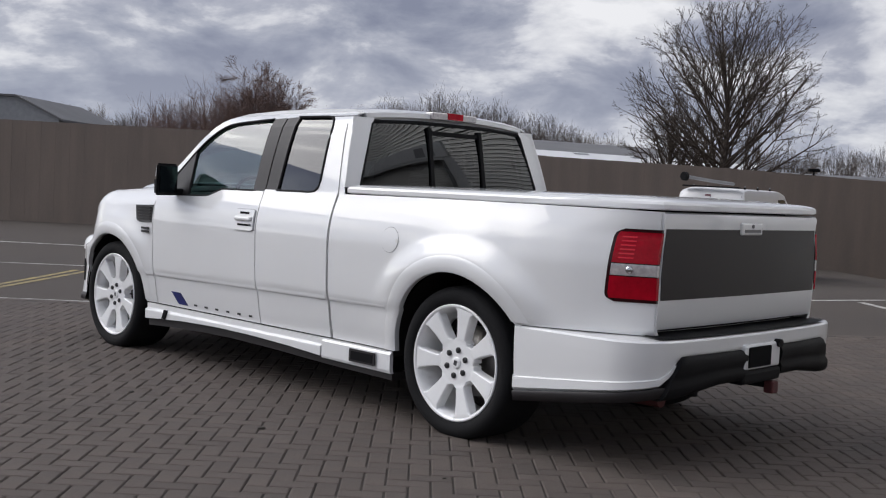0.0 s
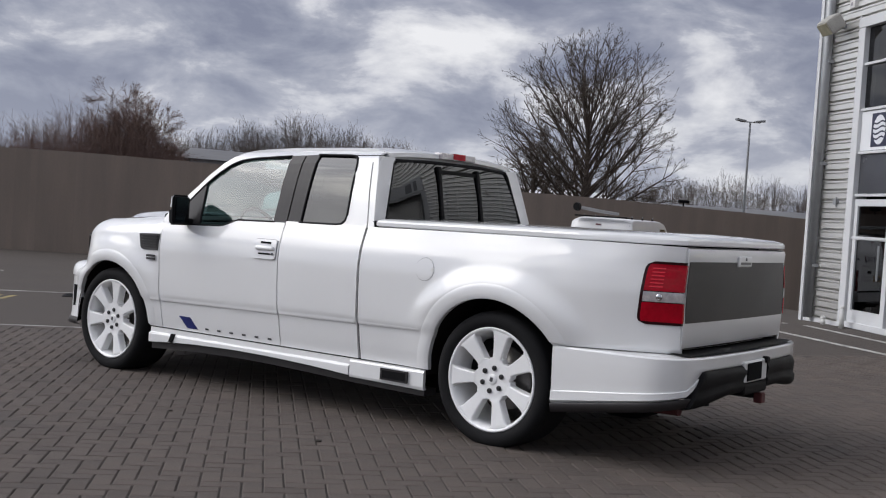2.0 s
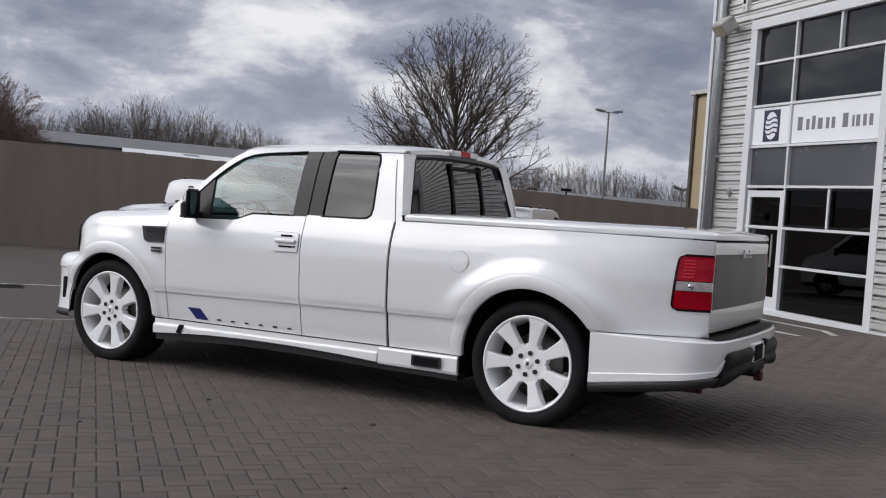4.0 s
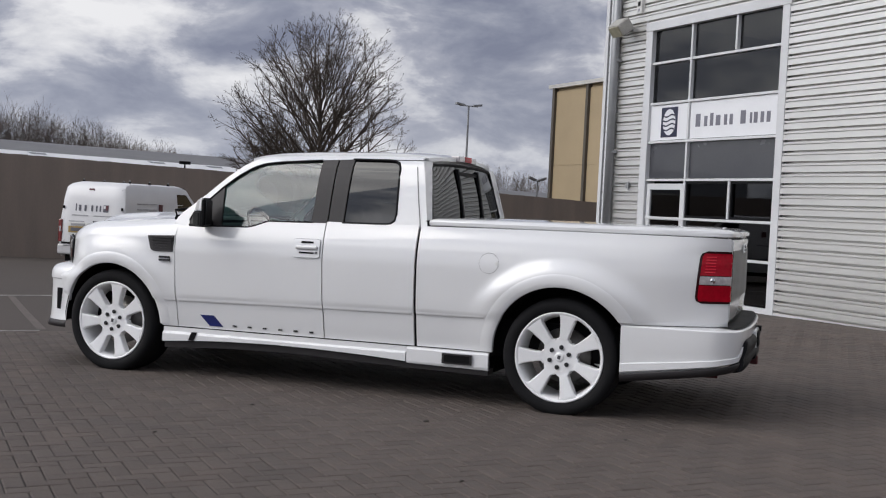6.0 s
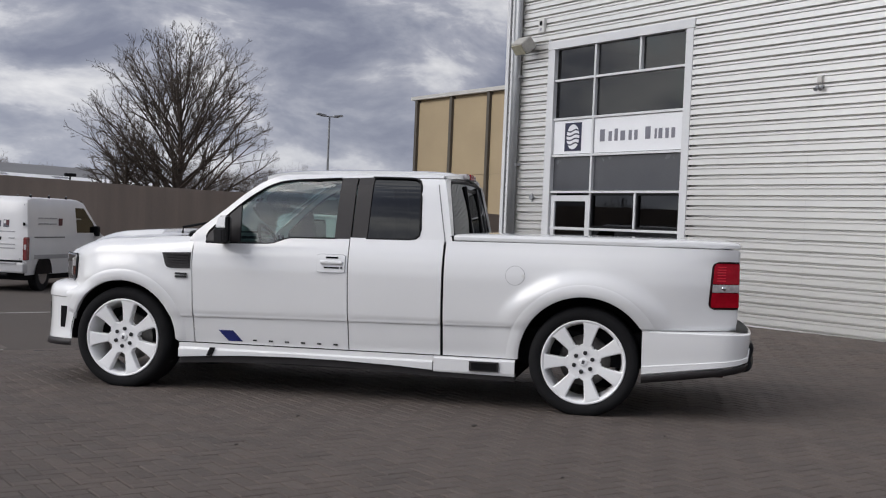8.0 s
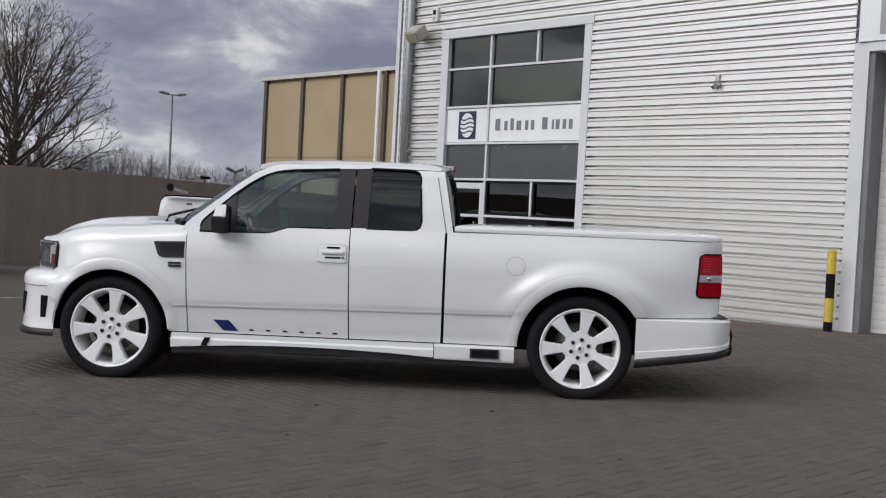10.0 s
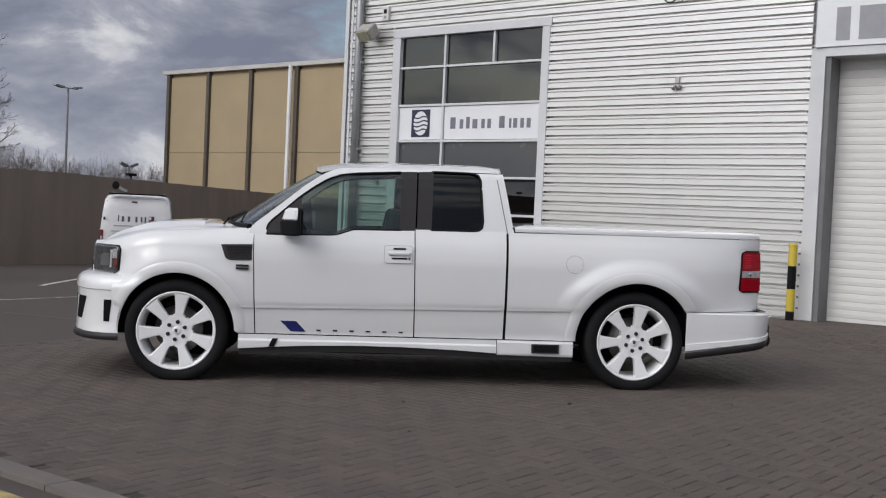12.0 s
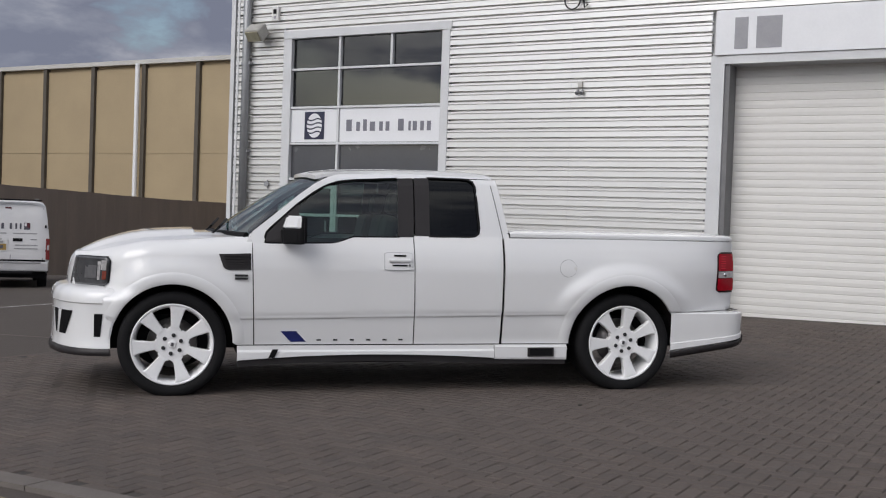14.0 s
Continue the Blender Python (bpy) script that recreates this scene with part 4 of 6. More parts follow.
def spread(line, count):
    """The line resampled to count points at even steps."""
    lens = [0.0]
    for a, b in zip(line, line[1:]):
        lens.append(lens[-1] + math.dist(a, b))
    out = []
    for k in range(count):
        t = lens[-1] * k / (count - 1)
        i = max(j for j in range(len(lens)) if lens[j] <= t + 1e-9)
        i = min(i, len(line) - 2)
        f = 0 if lens[i + 1] == lens[i] else (t - lens[i]) / (lens[i + 1] - lens[i])
        out.append(tuple(p + (q - p) * f for p, q in zip(line[i], line[i + 1])))
    return out


def skin(bm, rows, side=1, fold=0.025, depth=None, closed=False):
    """A panel from rows of 3D points; its free edges fold inwards. side: -1 turns it over."""
    grid = [[bm.verts.new(p) for p in r] for r in rows]
    faces = []
    for a, b in zip(grid, grid[1:]):
        for i in range(len(a) - 1):
            quad = (a[i], a[i + 1], b[i + 1], b[i])
            if len({tuple(round(c, 6) for c in v.co) for v in quad}) < 3:
                continue
            faces.append(bm.faces.new(quad if side > 0 else quad[::-1]))
    if fold:
        rim = grid[0] + [r[-1] for r in grid[1:-1]] + grid[-1][::-1] + [r[0] for r in grid[-2:0:-1]]
        inner = [bm.verts.new(v.co + (Vector(depth) if depth else Vector((-math.copysign(fold, v.co.x), 0, 0)))) for v in rim]
        n = len(rim)
        for i in range(n):
            quad = (rim[i], inner[i], inner[(i + 1) % n], rim[(i + 1) % n])
            if (rim[i].co - rim[(i + 1) % n].co).length > 1e-6:
                faces.append(bm.faces.new(quad if side > 0 else quad[::-1]))
    return faces


def side_panel(low, high, s, nu=40, nv=14, surf=side_x, out=0.0, fold=0.025):
    """A body-side panel between two lines of (y, z), on side s."""
    a, b = spread(low, nu), spread(high, nu)
    rows = []
    for j in range(nv + 1):
        f = j / nv
        row = []
        for p, q in zip(a, b):
            y, z = p[0] + (q[0] - p[0]) * f, p[1] + (q[1] - p[1]) * f
            row.append((s * (surf(y, z) + out), y, z))
        rows.append(row)
    bm = bmesh.new()
    skin(bm, rows, s, fold)
    bmesh.ops.recalc_face_normals(bm, faces=bm.faces[:])
    return bm


def arc(c, a0, a1, n=20, grow=0.0):
    cy, cz, r = c
    return [(cy + (r + grow) * math.cos(radians(a0 + (a1 - a0) * k / n)), cz + (r + grow) * math.sin(radians(a0 + (a1 - a0) * k / n))) for k in range(n + 1)]


part("body", box((-0.80, -0.92, 0.36), (0.80, 4.20, 0.62)), SHADE_BLACK, truck, "dark chassis under the body")
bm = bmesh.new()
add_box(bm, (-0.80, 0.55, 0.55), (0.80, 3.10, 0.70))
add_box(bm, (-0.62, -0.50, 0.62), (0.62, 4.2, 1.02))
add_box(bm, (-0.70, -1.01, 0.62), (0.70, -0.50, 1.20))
# low slab added between the wheels to block light under the truck
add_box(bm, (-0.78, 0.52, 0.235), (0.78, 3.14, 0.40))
part("chassis_core", bm, SHADE_BLACK, truck)

SIDES = ((-1, "left"), (1, "right"))


def painted(name, bm, label=""):
    return part(name, bm, PAINT, truck, label, smooth=False)


def smooth_by_angle(ob, degrees=32):
    for p in ob.data.polygons:
        p.use_smooth = True
    ob.data.set_sharp_from_angle(angle=radians(degrees))
    return ob


for s, _ in SIDES:
    # bed side: sill, wheel arch, tail above the bumper cover
    low = [(1.055, 0.40), (0.80, 0.40), (0.492, 0.40)] + arc(REAR_ARCH, 2, 150, 26) + [(-0.46, 0.662), (-0.8, 0.668), (-1.0, 0.668), (-1.087, 0.668)]
    n = 96
    ks = [(lo[0] - 1.055) / (-1.087 - 1.055) for lo in spread(low, n)]
    top = [(1.055 + (-1.087 - 1.055) * (0.65 * k + 0.35 * i / (n - 1)), 1.258 + 0.006 * math.sin(math.pi * k)) for i, k in enumerate(ks)]
    smooth_by_angle(painted("bed_side", side_panel(low, top, s, 96, 34)))
    # rear door and front door
    smooth_by_angle(painted("rear_door", side_panel([(1.078, 0.400), (1.789, 0.400)], [(1.074, 1.262), (1.807, 1.262)], s, 14, 30)))
    low, high = [(1.799, 0.400), (3.052, 0.400)], [(1.815, 1.250), (2.30, 1.245), (2.44, 1.192), (2.95, 1.182), (3.081, 1.19)]
    front_door = smooth_by_angle(painted("front_door", side_panel(low, high, s, 26, 30)))
    # front fender with its roll towards the bonnet
    low = [(3.061, 0.400), (3.215, 0.400)] + arc(FRONT_ARCH, 178, 14, 28) + [(4.16, 0.60), (4.18, 0.70), (4.20, 0.80), (4.40, 0.805)]
    n = 60
    los = spread(low, n)
    rows = []
    for j in range(24):
        f = j / 23
        row = []
        for i, p in enumerate(los):
            g = i / (n - 1)
            k = 0.6 * (p[0] - 3.066) / (4.40 - 3.066) + 0.4 * g
            ty = 3.088 + (4.42 - 3.088) * k
            y, z = p[0] + (ty - p[0]) * f, p[1] + (1.09 - 0.105 * step(ty, 3.80, 4.42) - p[1]) * f
            row.append((s * side_x(y, z), y, z))
        rows.append(row)
    for dx, dz in ((0.012, 0.028), (0.034, 0.058), (0.065, 0.083), (0.105, 0.100)):
        rows.append([(x - s * dx * (1 - 0.15 * (1 - step(y, 3.10, 3.30))), y, z + dz * (1 + 0.22 * (1 - step(y, 3.3, 4.0)) + 0.20 * (1 - step(y, 3.1, 3.6)))) for x, y, z in rows[23]])
    bm = bmesh.new()
    skin(bm, rows, s)
    bmesh.ops.recalc_face_normals(bm, faces=bm.faces[:])
    smooth_by_angle(painted("front_fender", bm))
    # wheel-arch flares and the pressed line along the side
    for c, a0, a1 in ((REAR_ARCH, 0, 152), (FRONT_ARCH, 180, 24)):
        rows = []
        for grow, out in ((-0.004, -0.03), (-0.004, 0.001), (0.004, 0.005), (0.030, 0.0065), (0.062, 0.0050), (0.074, 0.0025), (0.084, 0.0006), (0.095, -0.003)):
            rows.append([(s * (side_x(y, z) + out), y, z) for y, z in arc(c, a0, a1 if c is FRONT_ARCH else 180 - math.degrees(math.asin(0.272 / (c[2] + grow))), 40, grow)])
        bm = bmesh.new()
        skin(bm, rows, s, 0)
        bmesh.ops.recalc_face_normals(bm, faces=bm.faces[:])
        smooth_by_angle(painted("arch_flare", bm, "white wheel-arch flare"), 50)
    for y0, y1 in ((3.068, 3.165), (1.802, 3.050), (1.092, 1.788), (0.545, 1.052)):
        rows = []
        for dz, out in ((-0.016, -0.005), (-0.007, 0.0075), (0.001, 0.008), (0.018, -0.001)):
            rows.append([(s * (side_x(y, 0.652 - 0.0145 * y + dz) + out), y, 0.652 - 0.0145 * y + dz) for y in (y0 + (y1 - y0) * k / 10 for k in range(11))])
        bm = bmesh.new()
        skin(bm, rows, s, 0)
        bmesh.ops.recalc_face_normals(bm, faces=bm.faces[:])
        painted("pressed_line", bm)
    # wheel-arch liners
    for cy, cz, r in (REAR_ARCH, FRONT_ARCH):
        bm = bmesh.new()
        ring = [(cy + (r + 0.01) * math.cos(a), cz + (r + 0.01) * math.sin(a)) for a in (radians(-4 + 188 * k / 24) for k in range(25))]
        rows = [[(s * x, y, z) for y, z in ring] for x in (0.955, 0.80, 0.52)]
        rows.append([(s * 0.52, cy, cz) for _ in ring])
        skin(bm, rows, -s, 0)
        part("wheel_liner", bm, LINER, truck)
    # side skirts, black lips, vents
    smooth_by_angle(painted("side_skirt", side_panel([(1.128, 0.288), (1.45, 0.306), (1.85, 0.319), (2.25, 0.322), (2.65, 0.312), (2.95, 0.296), (3.185, 0.278)], [(1.128, 0.392), (3.185, 0.392)], s, 20, 20, lambda y, z: 0.958 + 0.018 * (1 - step(z, 0.345, 0.358)) - 0.010 * (1 - step(z, 0.262, 0.290))), "white side skirt"))
    smooth_by_angle(painted("side_skirt", side_panel([(0.505, 0.268), (1.122, 0.276)], [(0.505, 0.394), (1.122, 0.394)], s, 10, 20, lambda y, z: 0.970 - 0.010 * step(z, 0.376, 0.388) - 0.010 * (1 - step(z, 0.262, 0.290))), "white rear side skirt with a vent"))
    part("skirt_lip", side_panel([(0.51, 0.230), (1.128, 0.240), (1.45, 0.251), (1.85, 0.262), (2.25, 0.264), (2.65, 0.255), (2.95, 0.242), (3.18, 0.228)], [(0.51, 0.272), (1.128, 0.290), (1.45, 0.308), (1.85, 0.321), (2.25, 0.324), (2.65, 0.314), (2.95, 0.298), (3.18, 0.280)], s, 20, 2, lambda y, z: 0.945, 0, 0.12), TRIM_DARK, truck, "black lower lip")
    vent = part("skirt_vent", side_panel([(0.622, 0.297), (0.845, 0.297)], [(0.622, 0.370), (0.845, 0.370)], s, 4, 2, lambda y, z: 0.986, 0, 0.01), TRIM_DARK, truck)
    part("vent_mouth", side_panel([(0.637, 0.308), (0.828, 0.308)], [(0.637, 0.359), (0.828, 0.359)], s, 4, 2, lambda y, z: 0.988, 0, 0.01), SHADE_BLACK, vent)
    part("skirt_notch", prism([(s * 0.985, 2.90, 0.30), (s * 0.985, 2.945, 0.30), (s * 0.985, 2.915, 0.365), (s * 0.985, 2.87, 0.365)], (s * -0.01, 0, 0)), SHADE_BLACK, truck)
    # fender vent with slats
    y0 = 3.092
    fvent = part("fender_vent", prism([(s * (side_x(y, z) + 0.006), y, z) for y, z in ((3.335, 1.098), (y0, 1.106), (y0, 0.980), (3.255, 0.977), (3.285, 0.985), (3.30, 1.0))], (s * -0.02, 0, 0)), TRIM_DARK, truck, "dark fender vent")
    for k in range(5):
        z = 0.998 + 0.021 * k
        part("slat", box((s * 1.005 - 0.006, y0 + 0.012, z), (s * 1.005 + 0.006, 3.275 + 0.006 * k, z + 0.009)), TRIM_DARK, fvent)
    for z0 in (0.905, 0.928):
        part("fender_badge", box((s * 1.012 - 0.004, 3.115, z0), (s * 1.012 + 0.004, 3.213, z0 + 0.016)), LUG, truck, "small black badge")
    # decal and lettering bars on the door
    part("decal", prism([(s * (side_x(y, z) + 0.004), y, z) for y, z in ((2.856, 0.505), (2.733, 0.505), (2.656, 0.421), (2.775, 0.421))], (s * -0.003, 0, 0)), BLUE, front_door, "blue slanted stripe decal")
    for k in range(6):
        y = 2.555 - 0.131 * k
        bar = box((s * (side_x(y, 0.434) + 0.003) - 0.002, y - 0.017, 0.4285), (s * (side_x(y, 0.434) + 0.003) + 0.002, y + 0.017, 0.4405))
        part("letter_bar", bar, LUG, front_door)
    # door handle
    # grey sheet behind the plate: a shadow line painted round the handle
    part("handle_gap", side_panel([(1.825, 0.996), (1.849, 0.989), (2.029, 0.989), (2.053, 0.996)], [(1.825, 1.122), (1.849, 1.131), (2.029, 1.131), (2.053, 1.122)], s, 24, 5, side_x, 0.0035, 0.004), SIGN_GREY, front_door)
    handle = part("handle_plate", side_panel([(1.828, 0.998), (1.850, 0.992), (2.028, 0.992), (2.050, 0.998)], [(1.828, 1.120), (1.850, 1.128), (2.028, 1.128), (2.050, 1.120)], s, 24, 5, side_x, 0.011, 0.02), PAINT, front_door, "white door handle plate")
    part("grip", box((s * 1.010 - 0.014, 1.842, 1.052), (s * 1.010 + 0.014, 2.022, 1.082), 0.011), PAINT, handle)
    part("grip_recess", side_panel([(1.88, 1.098), (1.98, 1.098)], [(1.88, 1.112), (1.98, 1.112)], s, 3, 1, side_x, 0.015, 0.002), SHADE_BLACK, handle)
    part("grip_recess", side_panel([(1.87, 1.022), (1.99, 1.022)], [(1.87, 1.034), (1.99, 1.034)], s, 3, 1, side_x, 0.015, 0.002), SHADE_BLACK, handle)
    part("lock", tube([(s * 1.012, 1.852, 1.03), (s * 1.018, 1.852, 1.03)], 0.009, 10), NUT, handle)
    # near-black sheet behind the gaps, their shade put into its colour
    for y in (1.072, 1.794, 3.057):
        part("gap_strip", side_panel([(y - 0.03, 0.40), (y + 0.03, 0.40)], [(y - 0.03, 1.24), (y + 0.03, 1.24)], s, 2, 8, side_x, -0.018, 0), SHADE_BLACK, truck)

# fuel door on the left bed side
FUEL_Y, FUEL_Z, FUEL_R = 0.517, 1.022, 0.071


def fuel_ring(r, out):
    return [(-(side_x(y, z) + out), y, z) for y, z in ((FUEL_Y + r * math.cos(a), FUEL_Z + r * math.sin(a)) for a in (2 * math.pi * k / 36 for k in range(37)))]


fuel = part("fuel_door_gap", tube(fuel_ring(FUEL_R, 0.0), 0.0014, 5), SHADE, truck)
bm = bmesh.new()
skin(bm, [fuel_ring(FUEL_R * f, 0.003 if f < 0.99 else 0.0) for f in (0.985, 0.95, 0.7, 0.4, 0.02)], 1, 0)
bmesh.ops.recalc_face_normals(bm, faces=bm.faces[:])
smooth_by_angle(part("fuel_door", bm, PAINT, fuel, "round white fuel door"))
# the finger dent's bright glint, put in as a pale disc
part("finger_dent", tube([(-(side_x(0.455, 1.02) - 0.004), 0.455, 1.02), (-(side_x(0.455, 1.02) + 0.005), 0.455, 1.02)], 0.013, 12), WHITE_PLASTIC, fuel)


# ---- cab ----
def cab_patch(low, high, s, nu=16, nv=6, out=0.0, fold=0.03, surf=cab_x):
    return side_panel(low, high, s, nu, nv, surf, out, fold)


ROOF_LINE = [(3.086, 1.188), (3.102, 1.258), (2.975, 1.358), (2.852, 1.458), (2.722, 1.568), (2.59, 1.664), (2.49, 1.716), (2.40, 1.742), (2.0, 1.762), (1.6, 1.768), (1.30, 1.766), (1.13, 1.758)]
WINDOW_LINE = [(2.985, 1.184), (2.985, 1.238), (2.969, 1.282), (2.862, 1.378), (2.745, 1.485), (2.630, 1.573), (2.51, 1.648), (2.413, 1.682), (2.30, 1.698), (2.0, 1.716), (1.6, 1.732), (1.32, 1.737), (1.13, 1.737)]
for s, _ in SIDES:
    smooth_by_angle(painted("roof_rail", cab_patch(WINDOW_LINE, ROOF_LINE, s, 44, 6)))
    rows = []
    for f in (0, 0.01, 0.025, 0.05, 0.08, 0.12, 0.3, 0.5, 0.7, 0.86, 0.90, 0.93, 0.955, 0.975, 0.985):
        z = 1.25 + 0.488 * f
        d = max(0.0, 0.055 - min(z - 1.262, 1.726 - z))
        edge = 1.258 + 0.030 * f + (0.055 - math.sqrt(max(0.0, 0.055 ** 2 - min(d, 0.055) ** 2)))
        rows.append([(s * cab_x(y, z), y, z) for y in (1.010 + 0.092 * f + (edge - 1.010 - 0.092 * f) * k / 8 for k in range(9))])
    bm = bmesh.new()
    skin(bm, rows, s)
    bmesh.ops.recalc_face_normals(bm, faces=bm.faces[:])
    smooth_by_angle(painted("rear_pillar", bm))
    # thin seam where the half door ends
    part("seam", cab_patch([(1.060, 1.25), (1.068, 1.25)], [(1.158, 1.745), (1.166, 1.745)], s, 2, 8, 0.0015, 0), SHADE, truck)
    # dark pillar trims between the windows
    part("pillar_trim", cab_patch([(1.808, 1.252), (1.935, 1.252)], [(1.800, 1.728), (1.925, 1.722)], s, 4, 8, 0.002, 0.02), TRIM_DARK, truck, "dark satin door pillar trim")
    part("pillar_trim", cab_patch([(1.678, 1.252), (1.796, 1.252)], [(1.668, 1.733), (1.788, 1.728)], s, 4, 8, 0.002, 0.02), TRIM_DARK, truck, "dark satin door pillar trim")
    # windows
    front_glass = [(1.925, 1.245), (2.30, 1.242), (2.44, 1.190), (2.985, 1.180)]
    upper = [(1.925, 1.722), (2.36, 1.695), (2.51, 1.652), (2.745, 1.490), (2.97, 1.285)]
    part("side_window", cab_patch(front_glass, upper, s, 24, 8, -0.012, 0), SIDE_GLASS, truck, "tinted front side window", smooth=True)
    part("quarter_window", cab_patch([(1.225, 1.252), (1.700, 1.250)], [(1.250, 1.735), (1.700, 1.735)], s, 8, 8, -0.012, 0), DARK_GLASS, truck, "dark rear side window", smooth=True)
    # black rubber round the windows
    bm = bmesh.new()
    for line in ([(2.985, 1.190), (2.985, 1.238), (2.967, 1.282), (2.860, 1.378), (2.743, 1.485), (2.628, 1.573), (2.51, 1.646), (2.413, 1.680), (2.30, 1.696), (1.93, 1.719)], [(1.925, 1.250), (2.30, 1.246), (2.44, 1.194), (2.985, 1.188)],
                 [(1.685, 1.258), (1.318, 1.260), (1.283, 1.272), (1.264, 1.300), (1.262, 1.330), (1.284, 1.675), (1.295, 1.706), (1.318, 1.724), (1.35, 1.731), (1.68, 1.733)]):
        add_tube(bm, [(s * (cab_x(y, z) - 0.002), y, z) for y, z in spread(line, 30)], 0.0095, 6)
    part("window_seal", bm, BLACK, truck, smooth=True)
    # black sail behind the mirror
    part("mirror_sail", cab_patch([(2.70, 1.188), (2.85, 1.188), (2.982, 1.188)], [(2.725, 1.500), (2.85, 1.388), (2.980, 1.250)], s, 12, 5, 0.002, 0.02), TRIM_DARK, truck, "black mirror sail")
    # mirror
    def mirror_piece(outline, z0, z1, slope=0.0, soft=0.014):
        """An upright piece on a plan outline; its front leans back by slope."""
        b = bmesh.new()
        low = [b.verts.new((s * x, y, z0)) for x, y in outline]
        high = [b.verts.new((s * x, y - slope * (y - 2.70) / 0.165, z1)) for x, y in outline]
        k = len(outline)
        b.faces.new(low)
        b.faces.new(high)
        for i in range(k):
            b.faces.new((low[i], low[(i + 1) % k], high[(i + 1) % k], high[i]))
        bmesh.ops.bevel(b, geom=b.edges[:], offset=soft, segments=3, affect="EDGES", clamp_overlap=True)
        bmesh.ops.recalc_face_normals(b, faces=b.faces[:])
        return b
    rim = [(0.995, 2.757), (1.195, 2.690), (1.200, 2.722), (0.995, 2.792)]
    bowl = [(0.995, 2.775), (1.190, 2.706), (1.186, 2.755), (1.085, 2.866), (0.995, 2.866)]
    mirror = smooth_by_angle(part("mirror_shell", mirror_piece(rim, 1.186, 1.403), BLACK, truck, "black door mirror with a white cap"))
    smooth_by_angle(part("mirror_base", mirror_piece(bowl, 1.184, 1.306, -0.01), BLACK, mirror))
    smooth_by_angle(part("mirror_cap", mirror_piece([(1.0, 2.785), (1.183, 2.722), (1.181, 2.756), (1.083, 2.863), (1.0, 2.863)], 1.300, 1.402, 0.034), PAINT, mirror, "white mirror cap"))
    part("mirror_glass", prism([(s * 1.01, 2.749, 1.205), (s * 1.18, 2.692, 1.205), (s * 1.18, 2.692, 1.385), (s * 1.01, 2.749, 1.385)], (0, -0.003, 0)), MIRROR_GLASS, mirror)
    part("mirror_arm", box((s * 0.98 - 0.06, 2.775, 1.186), (s * 0.98 + 0.05, 2.850, 1.235), 0.014), BLACK, mirror)

for s, _ in SIDES:
    smooth_by_angle(painted("pillar_foot", cab_patch([(3.05, 1.186), (3.13, 1.186)], [(3.05, 1.262), (3.10, 1.256)], s, 6, 6, -0.006, 0.05)))

# roof skin
bm = bmesh.new()
rows = []
for y, dz in ((2.58, -0.045), (2.50, -0.022), (2.35, 0.0), (2.0, 0.018), (1.6, 0.022), (1.3, 0.020), (1.17, 0.008), (1.11, -0.012)):
    row = []
    for k in range(25):
        u = -1 + 2 * k / 24
        x = 0.70 * u
        row.append((x, y + 0.07 * (1 - u * u) * (1 if y > 2.3 else 0) - 0.03 * (1 - u * u) * (1 if y < 1.3 else 0), 1.768 + dz * 0.9 + 0.032 * (1 - abs(u) ** 2.5)))
    rows.append(row)
skin(bm, rows, 1, 0.03, (0, 0, -0.03))
bmesh.ops.recalc_face_normals(bm, faces=bm.faces[:])
smooth_by_angle(painted("roof", bm))
# back panel of the cab round the rear window


def back_row(x_half, y, z, n=20):
    return [(x_half * (-1 + 2 * k / n), y + 0.035 * (abs(-1 + 2 * k / n) ** 3), z) for k in range(n + 1)]


bm = bmesh.new()
skin(bm, [back_row(0.935, 0.975, 1.05), back_row(0.93, 0.975, 1.22)], 1, 0)
skin(bm, [back_row(0.690, 1.080, 1.708), back_row(0.68, 1.10, 1.74), back_row(0.67, 1.135, 1.765)], 1, 0)
for s in (-1, 1):
    skin(bm, [[(s * (0.833 + (0.94 - 0.833) * f), 1.005, 1.20), (s * (0.655 + (0.81 - 0.655) * f), 1.095 + 0.01 * f, 1.73)] for f in (0, 0.4, 0.8, 1)], s, 0)
bmesh.ops.recalc_face_normals(bm, faces=bm.faces[:])
smooth_by_angle(painted("cab_back", bm))
bm = bmesh.new()
skin(bm, [back_row(0.835 - 0.185 * f, 0.985 + 0.090 * f - 0.014 * math.sin(math.pi * f), 1.20 + 0.525 * f) for f in (k / 12 for k in range(13))], 1, 0)
rear_glass = part("rear_window", bm, REAR_GLASS, truck, "dark tinted rear window with a sliding middle pane", smooth=True)
for x in (-0.235, 0.235):
    part("slider_bar", prism([(x - 0.014, 0.984, 1.20), (x + 0.014, 0.984, 1.20), (x * 0.97 + 0.014, 1.071, 1.70), (x * 0.97 - 0.014, 1.071, 1.70)], (0, -0.024, 0)), BLACK, rear_glass, "black slider rail")
part("slider_bar", box((-0.24, 1.052, 1.655), (0.24, 1.064, 1.68)), BLACK, rear_glass)
bm = bmesh.new()
add_tube(bm, [(-0.832, 1.015, 1.22), (-0.672, 1.098, 1.69), (-0.65, 1.10, 1.712), (-0.3, 1.075, 1.727), (0.3, 1.075, 1.727), (0.65, 1.10, 1.712), (0.672, 1.098, 1.69), (0.832, 1.015, 1.22)], 0.012, 6)
part("window_seal", bm, BLACK, rear_glass)
# high brake light
brake = part("brake_light", box((-0.20, 1.052, 1.758), (0.20, 1.165, 1.803), 0.008), CLEAR_LENS, truck, "high brake light with a red middle")
part("red_lens", box((-0.07, 1.047, 1.762), (0.07, 1.075, 1.8045), 0.003), RED_LENS, brake)

